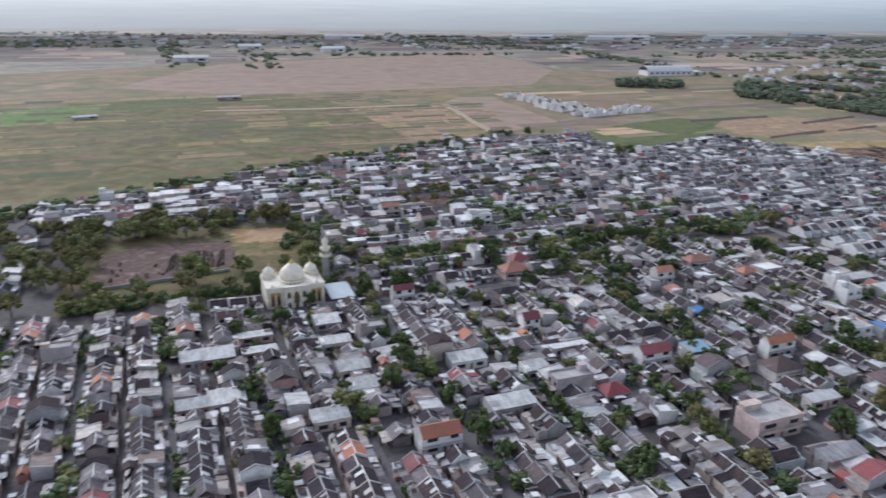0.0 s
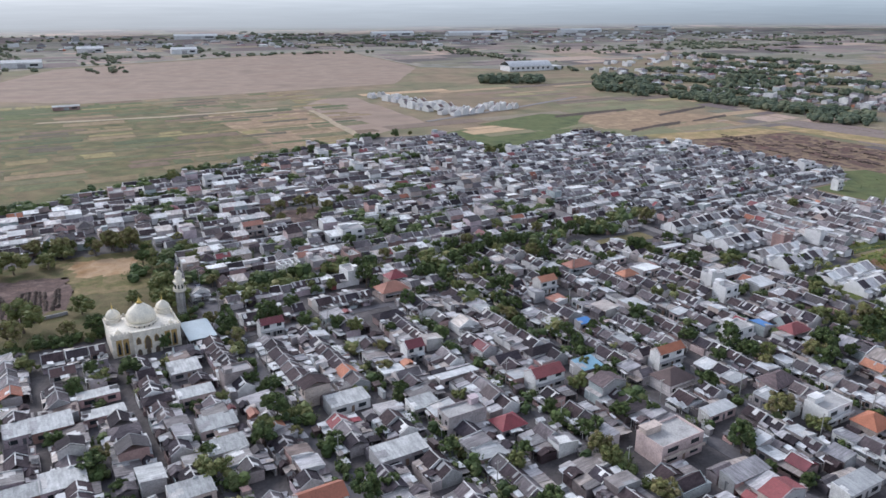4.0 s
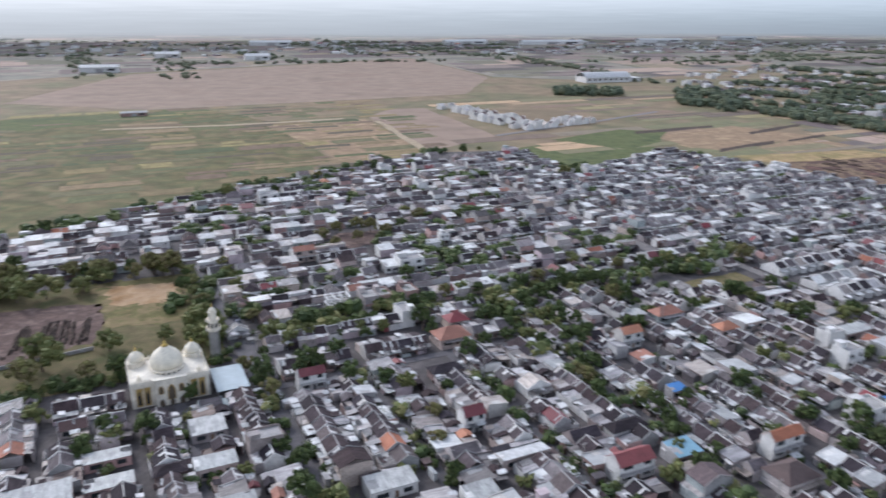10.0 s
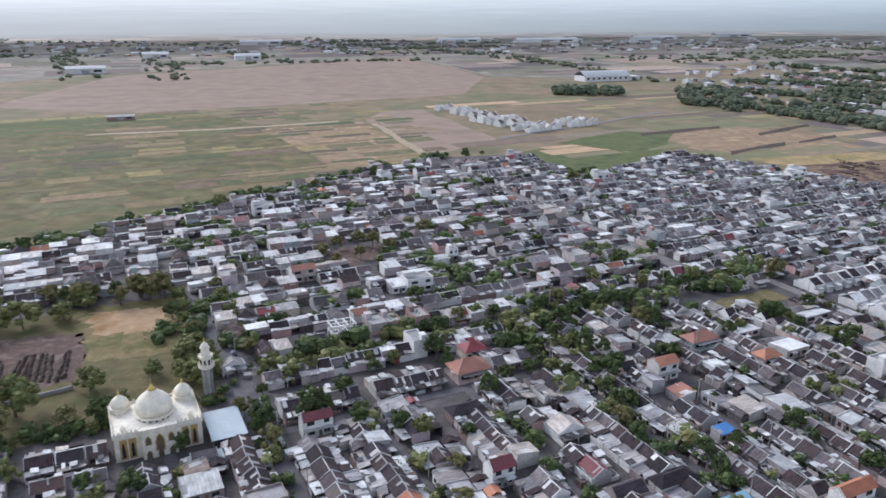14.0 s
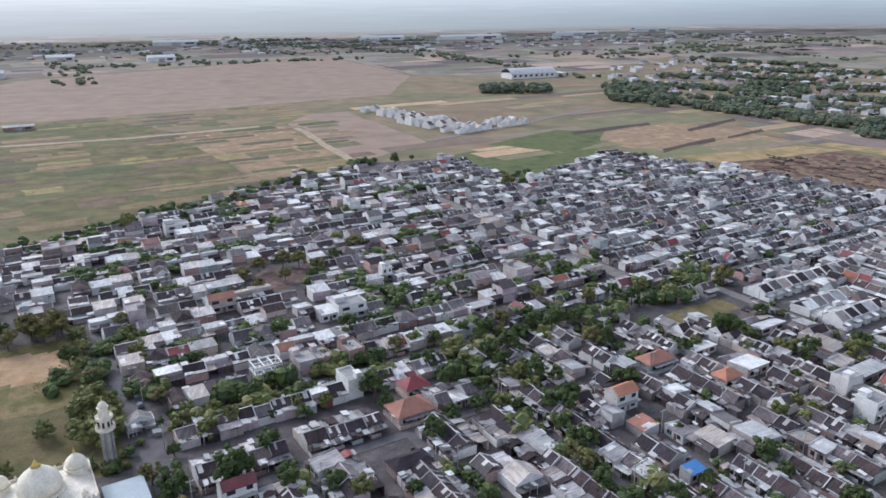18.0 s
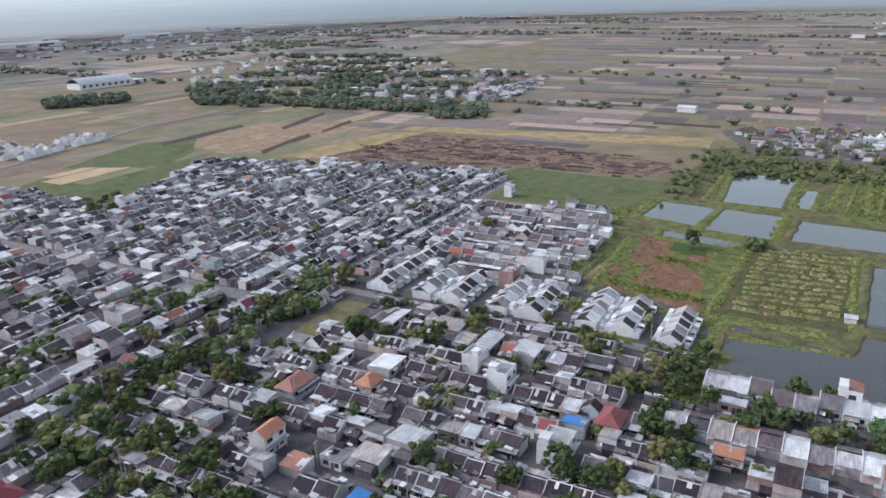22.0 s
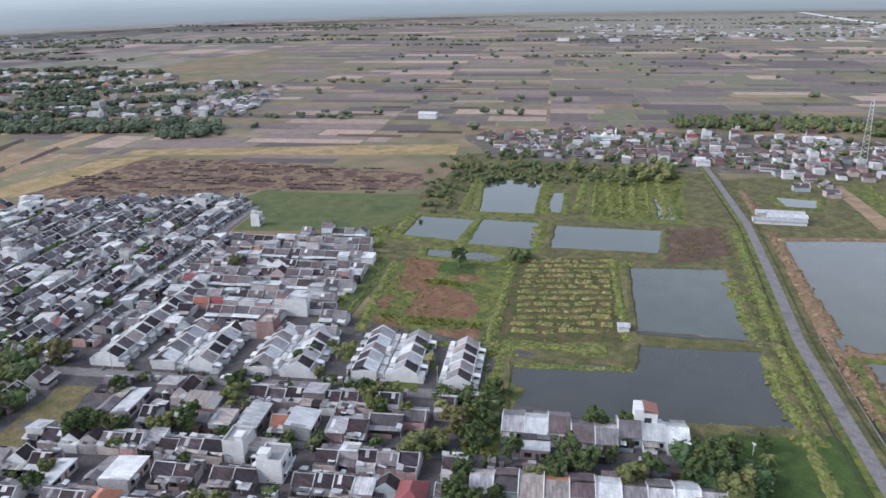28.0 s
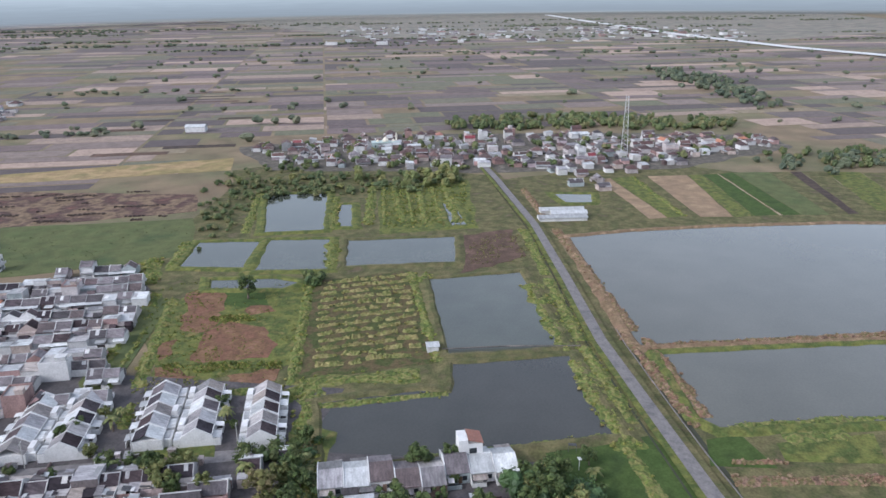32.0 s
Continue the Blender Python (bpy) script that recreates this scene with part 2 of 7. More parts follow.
PALE = twin("pale_plaster", [(.66, .65, .64), (.6, .59, .58)], rough=0.85, stain=0.15, stain_size=3)
GLEAM = twin("fresh_white_wall", [(.7, .69, .67), (.6, .585, .565)], rough=0.8, stain=0.15, stain_size=3)
GLASS = material("window_glass", [(.03, .035, .04)], rough=0.15, stain=0.1)
DOORWOOD = material("door_wood", [(.14, .08, .05), (.2, .13, .09), (.1, .1, .11)], rough=0.6)
BARK = material("bark", [(.12, .09, .07)], rough=0.95, bump=0.6)
LEAF = material("foliage", [(0.0596, 0.0854, 0.0318), (0.0733, 0.102, 0.0361), (0.0855, 0.114, 0.0381), (0.0515, 0.0741, 0.0318), (0.0975, 0.114, 0.0444), (0.0799, 0.0959, 0.0381)], rough=0.7, stain=0.4, stain_size=2.5, spec=0.15, by="island")
LEAF_LIGHT = material("foliage_light", [(.13, .145, .05), (.165, .165, .06), (.11, .128, .045), (.18, .17, .065)], rough=0.7, stain=0.35, stain_size=2.5, spec=0.25, by="island")
LEAF_SHRUB = material("foliage_shrub", [(0.147, 0.172, 0.0366), (0.213, 0.204, 0.0522), (0.101, 0.129, 0.0314), (0.248, 0.204, 0.0731), (0.124, 0.15, 0.0314)], rough=0.8, stain=0.35, stain_size=3, spec=0.2, by="island")
LEAF_CROP = material("foliage_crop", [(0.228, 0.194, 0.066), (0.296, 0.227, 0.099), (0.16, 0.162, 0.0495), (0.194, 0.184, 0.055)], rough=0.8, stain=0.3, stain_size=3, spec=0.2, by="island")
LEAF_RUST = material("foliage_rust", [(.2, .125, .08), (.25, .17, .11), (.15, .095, .06), (.27, .2, .13), (.16, .13, .06)], rough=0.85, stain=0.3, stain_size=3, spec=0.2, by="island")
# far leaves paler and greyer: haze put into the base colour
LEAF_HAZED = material("foliage_far", [(0.131, 0.151, 0.101), (0.152, 0.164, 0.109), (0.117, 0.134, 0.0952), (0.165, 0.166, 0.112)], rough=0.9, stain=0.3, stain_size=9, spec=0.1, by="island")
LEAF_GREEN = material("foliage_broad", [(.045, .085, .03), (.06, .105, .036), (.075, .12, .042), (.04, .07, .028)], rough=0.6, stain=0.35, stain_size=2, spec=0.3, by="island")
LEAF_MID = material("foliage_grove", [(.085, .11, .05), (.11, .135, .058), (.07, .092, .045), (.125, .135, .06), (.145, .14, .065)], rough=0.8, stain=0.4, stain_size=4, spec=0.15, by="island")
# wood belts paled partway, some haze mixed into the leaf colour
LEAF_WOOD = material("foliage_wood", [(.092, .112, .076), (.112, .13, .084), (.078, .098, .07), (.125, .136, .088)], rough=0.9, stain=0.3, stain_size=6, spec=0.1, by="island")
LEAF_DRY = material("foliage_dry", [(0.17, 0.165, 0.06), (0.13, 0.13, 0.05), (0.165, 0.135, 0.07), (.19, .17, .075)], rough=0.8, stain=0.4, stain_size=2.5, spec=0.2, by="island")

# ---------------------------------------------------------------- mesh tools
class Shape:
    """Collects boxes, prisms and sheets for one mesh."""
    def __init__(self):
        self.v, self.f = [], []

    def add(self, vs, fs):
        k = len(self.v)
        self.v += [tuple(p) for p in vs]
        self.f += [tuple(k + i for i in q) for q in fs]
        return self

    def box(self, x0, x1, y0, y1, z0, z1):
        return self.hexa([(x0, y0), (x1, y0), (x1, y1), (x0, y1)], [z0] * 4, [z1] * 4)

    def hexa(self, foot, low, top):
        vs = [(x, y, z) for (x, y), z in zip(foot, low)] + [(x, y, z) for (x, y), z in zip(foot, top)]
        n = len(foot)
        fs = [tuple(reversed(range(n))), tuple(range(n, 2 * n))] + [(i, (i + 1) % n, n + (i + 1) % n, n + i) for i in range(n)]
        return self.add(vs, fs)

    def slab(self, quad, t):
        """A plate of thickness t below a quad given counter-clockwise from above."""
        vs = [tuple(p) for p in quad] + [(x, y, z - t) for x, y, z in quad]
        n = len(quad)
        fs = [tuple(range(n)), tuple(reversed(range(n, 2 * n)))] + [(i, n + i, n + (i + 1) % n, (i + 1) % n) for i in range(n)]
        return self.add(vs, fs)

    def lathe(self, rings, n=16, cx=0.0, cy=0.0):
        vs = [(cx + r * math.cos(2 * math.pi * k / n), cy + r * math.sin(2 * math.pi * k / n), z) for r, z in rings for k in range(n)]
        fs = [(a * n + k, a * n + (k + 1) % n, (a + 1) * n + (k + 1) % n, (a + 1) * n + k) for a in range(len(rings) - 1) for k in range(n)]
        fs += [tuple(reversed(range(n))), tuple(range((len(rings) - 1) * n, len(rings) * n))]
        return self.add(vs, fs)

    def mesh(self, name, mat, smooth=False):
        me = bpy.data.meshes.new(name)
        me.from_pydata(self.v, [], self.f)
        me.materials.append(mat)
        if smooth:
            me.shade_smooth()
        return me


def part(name, shape, mat, parent, label="", smooth=False):
    me = shape if isinstance(shape, bpy.types.Mesh) else shape.mesh(name, mat, smooth)
    ob = new(name, me)
    ob.parent = parent
    if label:
        ob["label"] = label
    return ob


GRID = radians(20.8)
CU, SU = math.cos(GRID), math.sin(GRID)


def xy(u, v):
    """Street-grid coordinates to the ground."""
    return (u * CU - v * SU, u * SU + v * CU)


def uv_of(x, y):
    return (x * CU + y * SU, -x * SU + y * CU)


def inside(x, y, poly):
    hit = False
    for (x0, y0), (x1, y1) in zip(poly, poly[1:] + poly[:1]):
        if (y0 > y) != (y1 > y) and x < (x1 - x0) * (y - y0) / (y1 - y0) + x0:
            hit = not hit
    return hit

# ---------------------------------------------------------------- ground and fields
SOIL = material("ground_soil", [(0.159, 0.119, 0.0715), (0.195, 0.142, 0.088), (0.128, 0.119, 0.0605), (0.22, 0.159, 0.105)], size=120, rough=0.85, by="noise", stain=0.35, stain_size=25, sheen=0.03, spec=0.2)
OLIVE = material("field_olive", [(0.07, 0.079, 0.034), (0.135, 0.112, 0.05), (0.09, 0.092, 0.04), (0.155, 0.12, 0.062), (0.1, 0.096, 0.044), (0.118, 0.108, 0.046)], size=48, rough=0.9, by="noise", stain=0.4, stain_size=14, sheen=0.02, spec=0.15)
# soil greyed a little for the haze lying over the plain
PLAIN = material("field_plain", [(.208, .144, .108), (.24, .174, .132), (.188, .134, .101)], size=70, rough=0.9, by="noise", stain=0.2, stain_size=20, sheen=0.08, spec=0.15)
PINK = material("field_tan", [(0.302, 0.21, 0.128), (0.227, 0.158, 0.102), (0.356, 0.257, 0.158)], size=18, rough=0.9, by="noise", stain=0.25, stain_size=6, sheen=0.02, spec=0.15)
BROWN = material("field_brown", [(.13, .08, .06), (.09, .06, .045), (.16, .1, .075)], size=14, rough=0.95, by="noise", stain=0.35, stain_size=5, spec=0.2)
DIG = material("field_dug", [(.14, .075, .06), (.08, .05, .045), (.2, .14, .09), (.1, .07, .05)], size=12, rough=0.95, by="noise", stain=0.4, stain_size=4, spec=0.2)
DARK = material("field_dark", [(.05, .038, .034), (.075, .055, .045), (.04, .032, .03)], size=9, rough=0.95, by="noise", stain=0.35, stain_size=5, spec=0.2)
PALEWAY = material("dirt_track", [(.36, .29, .2), (.3, .24, .17)], size=9, rough=0.95, by="noise", stain=0.3, stain_size=4, spec=0.2)
REDSOIL = material("soil_red", [(.2, .1, .065), (.15, .08, .052), (.17, .1, .055), (.24, .13, .09)], size=7, rough=0.95, by="noise", stain=0.35, stain_size=3, spec=0.2)
VILLAGE_SOIL = material("village_soil", [(.14, .12, .1), (.1, .09, .075), (.18, .155, .13)], size=9, rough=0.95, by="noise", stain=0.35, stain_size=4, spec=0.2)
STRAW = material("field_straw", [(.3, .22, .11), (.22, .18, .08), (.34, .24, .13), (.19, .17, .075)], size=30, rough=0.95, by="noise", stain=0.3, stain_size=9, spec=0.2)
GREEN = material("field_green", [(.07, .094, .034), (.1, .112, .044), (.058, .082, .033)], size=25, rough=0.9, by="noise", stain=0.25, stain_size=7, sheen=0.02, spec=0.15)
RICE = material("rice_green", [(.1, .165, .055), (.125, .185, .065), (.09, .15, .05)], size=20, rough=0.9, by="noise", stain=0.2, stain_size=5, spec=0.15)
LUSH = material("grass_lush", [(0.0929, 0.114, 0.0271), (0.139, 0.141, 0.0406), (0.065, 0.088, 0.0253), (0.176, 0.15, 0.0541)], size=7, rough=0.9, by="noise", stain=0.35, stain_size=3, spec=0.2)
CROPGROUND = material("crop_soil", [(.075, .075, .03), (.06, .075, .026), (.11, .08, .045), (.08, .09, .03)], size=6, rough=0.95, by="noise", stain=0.35, stain_size=2, spec=0.15)
DEEP = material("grass_deep", [(.045, .075, .02), (.06, .09, .025), (.038, .06, .02)], size=9, rough=0.9, by="noise", stain=0.25, stain_size=3, spec=0.15)
LUSHDRY = material("grass_rough", [(.1, .1, .04), (.14, .12, .06), (.08, .085, .035), (.12, .095, .06)], size=10, rough=0.9, by="noise", stain=0.35, stain_size=4, spec=0.15)
REED = material("reed_dry", [(.24, .15, .1), (.17, .12, .07), (.3, .2, .13)], size=6, rough=0.95, by="noise", stain=0.35, stain_size=3, spec=0.2)
PLOT = material("field_plot", [(0.178, 0.123, 0.075), (0.273, 0.183, 0.1), (0.142, 0.123, 0.055), (0.155, 0.0946, 0.06), (0.379, 0.25, 0.14), (0.13, 0.123, 0.05), (0.155, 0.123, 0.08), (0.237, 0.162, 0.09), (0.0772, 0.0512, 0.038), (0.201, 0.167, 0.065), (0.119, 0.0779, 0.055), (0.107, 0.111, 0.04)],
                rough=0.9, by="island", stain=0.3, stain_size=12, size=6, sheen=0.13, spec=0.2)
PLOT_EAST = material("field_plot_east", [(0.121, 0.0871, 0.0833), (0.253, 0.186, 0.147), (0.108, 0.106, 0.0682), (0.0941, 0.0686, 0.0691), (0.327, 0.237, 0.187), (0.121, 0.114, 0.0744), (0.163, 0.122, 0.108), (0.0697, 0.0535, 0.0549), (0.199, 0.158, 0.0992), (0.104, 0.0804, 0.078), (0.104, 0.107, 0.062), (0.135, 0.0973, 0.0957), (0.0642, 0.0502, 0.0505), (0.18, 0.138, 0.119)],
                     rough=0.9, by="island", stain=0.3, stain_size=10, size=6, sheen=0.08, spec=0.2)
# far ground kept pale and grey, part of the haze in its base
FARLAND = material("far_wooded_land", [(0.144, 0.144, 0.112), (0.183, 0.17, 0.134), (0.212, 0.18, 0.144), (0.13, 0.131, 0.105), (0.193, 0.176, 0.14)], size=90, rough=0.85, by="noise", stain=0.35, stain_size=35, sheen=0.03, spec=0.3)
PATCH = material("grass_patch", [(.1, .105, .045), (.19, .145, .065), (.075, .088, .036), (.21, .15, .085), (.12, .11, .055), (.06, .078, .032), (.22, .18, .075), (.14, .095, .065), (.085, .07, .045), (.16, .12, .06)], rough=0.9, by="island", stain=0.35, stain_size=8, size=5, sheen=0.05, spec=0.15)
PARKLIKE = material("lot_grass", [(.12, .11, .045), (.16, .13, .07), (.1, .1, .04)], size=8, rough=0.95, by="noise", stain=0.3, stain_size=3, spec=0.15)
YARD = material("yard_concrete", [(0.0858, 0.0747, 0.075), (0.0624, 0.0553, 0.0562), (0.116, 0.101, 0.101)], size=9, rough=0.9, by="noise", stain=0.35, stain_size=4)
ASPHALT = material("asphalt", [(0.0832, 0.0774, 0.0844), (0.101, 0.0941, 0.102), (0.0683, 0.0641, 0.0696)], size=8, rough=0.85, by="noise", stain=0.2, stain_size=3)
# three base tones for the ponds: middle, dark and pale
WATER = material("pond_water", [(.065, .072, .06), (.08, .086, .07)], size=40, rough=0.06, by="noise", stain=0.15, stain_size=15, spec=0.5)
WATER_DARK = material("dark_pond_water", [(.042, .042, .036), (.052, .05, .043)], size=40, rough=0.06, by="noise", stain=0.15, stain_size=15, spec=0.5)
WATER_PALE = material("silty_pond_water", [(.098, .097, .08), (.112, .109, .09)], size=60, rough=0.06, by="noise", stain=0.1, stain_size=20, spec=0.5)
LANE = material("worn_asphalt", [(.15, .14, .14), (.18, .165, .16), (.125, .118, .12)], size=6, rough=0.9, by="noise", stain=0.25, stain_size=2)


def wobbled(poly, step, amount, seed):
    r, out = random.Random(seed), []
    for (x0, y0), (x1, y1) in zip(poly, poly[1:] + poly[:1]):
        k = max(1, int(math.hypot(x1 - x0, y1 - y0) / step))
        for i in range(k):
            out.append((x0 + (x1 - x0) * i / k + r.uniform(-amount, amount), y0 + (y1 - y0) * i / k + r.uniform(-amount, amount)))
    return out


def sheet(name, poly, z, mat, thick=0.3):
    s = Shape().hexa([tuple(p) for p in poly], [z - thick] * len(poly), [z] * len(poly))
    return tagged(new(name, s.mesh(name, mat)), kind="structure")


ground_shape = Shape()
ground_shape.add([(9000 * math.cos(k * math.pi / 32), 9000 * math.sin(k * math.pi / 32), 0) for k in range(64)], [tuple(range(64))])
tagged(new("ground", ground_shape.mesh("ground", SOIL)), "dry open farmland of brown soil and olive grass", "ground", kind="structure")

# glowing backdrop all round, far behind everything else, with the haze painted in
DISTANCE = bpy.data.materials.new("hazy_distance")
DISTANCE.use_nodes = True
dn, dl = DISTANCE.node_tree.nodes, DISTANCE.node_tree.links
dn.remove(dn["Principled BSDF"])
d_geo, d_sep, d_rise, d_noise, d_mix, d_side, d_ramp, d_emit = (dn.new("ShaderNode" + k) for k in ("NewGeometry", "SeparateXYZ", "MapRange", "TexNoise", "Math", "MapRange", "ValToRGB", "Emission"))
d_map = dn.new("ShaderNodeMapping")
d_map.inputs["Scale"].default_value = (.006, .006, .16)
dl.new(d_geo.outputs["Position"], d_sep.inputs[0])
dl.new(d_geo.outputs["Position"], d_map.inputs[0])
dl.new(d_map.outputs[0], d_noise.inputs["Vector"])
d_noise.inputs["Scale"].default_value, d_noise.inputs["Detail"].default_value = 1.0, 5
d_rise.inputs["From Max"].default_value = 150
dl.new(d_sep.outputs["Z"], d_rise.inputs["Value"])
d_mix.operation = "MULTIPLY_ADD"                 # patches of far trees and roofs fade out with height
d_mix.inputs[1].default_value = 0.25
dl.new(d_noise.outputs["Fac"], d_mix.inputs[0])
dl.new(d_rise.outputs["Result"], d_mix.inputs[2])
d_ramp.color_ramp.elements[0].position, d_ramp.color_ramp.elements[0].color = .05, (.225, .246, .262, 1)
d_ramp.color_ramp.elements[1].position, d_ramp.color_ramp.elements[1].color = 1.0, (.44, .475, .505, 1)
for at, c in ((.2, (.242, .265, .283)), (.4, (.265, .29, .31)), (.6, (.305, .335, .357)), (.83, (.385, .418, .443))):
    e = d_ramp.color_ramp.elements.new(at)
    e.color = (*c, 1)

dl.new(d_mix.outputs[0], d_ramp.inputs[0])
# the glow is stronger in the west, towards the sun
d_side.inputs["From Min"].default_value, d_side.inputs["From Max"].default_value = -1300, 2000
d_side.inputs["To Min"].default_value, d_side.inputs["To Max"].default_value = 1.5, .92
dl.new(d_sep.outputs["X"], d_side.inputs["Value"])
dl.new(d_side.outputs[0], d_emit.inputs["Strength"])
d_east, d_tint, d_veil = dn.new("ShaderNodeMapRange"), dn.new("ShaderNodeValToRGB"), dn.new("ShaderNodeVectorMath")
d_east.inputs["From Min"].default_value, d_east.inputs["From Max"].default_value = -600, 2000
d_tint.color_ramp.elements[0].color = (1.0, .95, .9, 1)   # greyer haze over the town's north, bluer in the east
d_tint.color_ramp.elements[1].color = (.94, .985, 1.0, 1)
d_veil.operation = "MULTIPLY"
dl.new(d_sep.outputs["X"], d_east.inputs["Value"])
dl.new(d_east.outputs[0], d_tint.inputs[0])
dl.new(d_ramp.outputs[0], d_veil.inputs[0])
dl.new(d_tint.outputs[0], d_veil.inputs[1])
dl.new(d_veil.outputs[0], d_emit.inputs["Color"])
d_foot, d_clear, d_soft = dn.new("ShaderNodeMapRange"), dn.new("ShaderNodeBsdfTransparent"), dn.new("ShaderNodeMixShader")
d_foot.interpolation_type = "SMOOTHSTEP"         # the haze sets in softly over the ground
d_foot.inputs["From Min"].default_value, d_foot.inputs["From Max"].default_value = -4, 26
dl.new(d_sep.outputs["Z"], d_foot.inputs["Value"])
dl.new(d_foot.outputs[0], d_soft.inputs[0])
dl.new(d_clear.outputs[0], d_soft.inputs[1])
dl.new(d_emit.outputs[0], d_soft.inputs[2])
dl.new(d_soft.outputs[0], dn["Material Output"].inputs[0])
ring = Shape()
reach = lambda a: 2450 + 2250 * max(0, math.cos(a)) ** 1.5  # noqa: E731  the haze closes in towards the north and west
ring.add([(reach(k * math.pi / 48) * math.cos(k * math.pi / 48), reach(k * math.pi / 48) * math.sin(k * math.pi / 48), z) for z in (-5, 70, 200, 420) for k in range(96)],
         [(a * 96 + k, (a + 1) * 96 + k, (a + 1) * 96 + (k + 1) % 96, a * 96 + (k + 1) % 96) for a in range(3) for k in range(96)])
tagged(new("backdrop", ring.mesh("backdrop", DISTANCE)), "glowing backdrop painted with pale haze along the horizon", "backdrop", kind="structure")

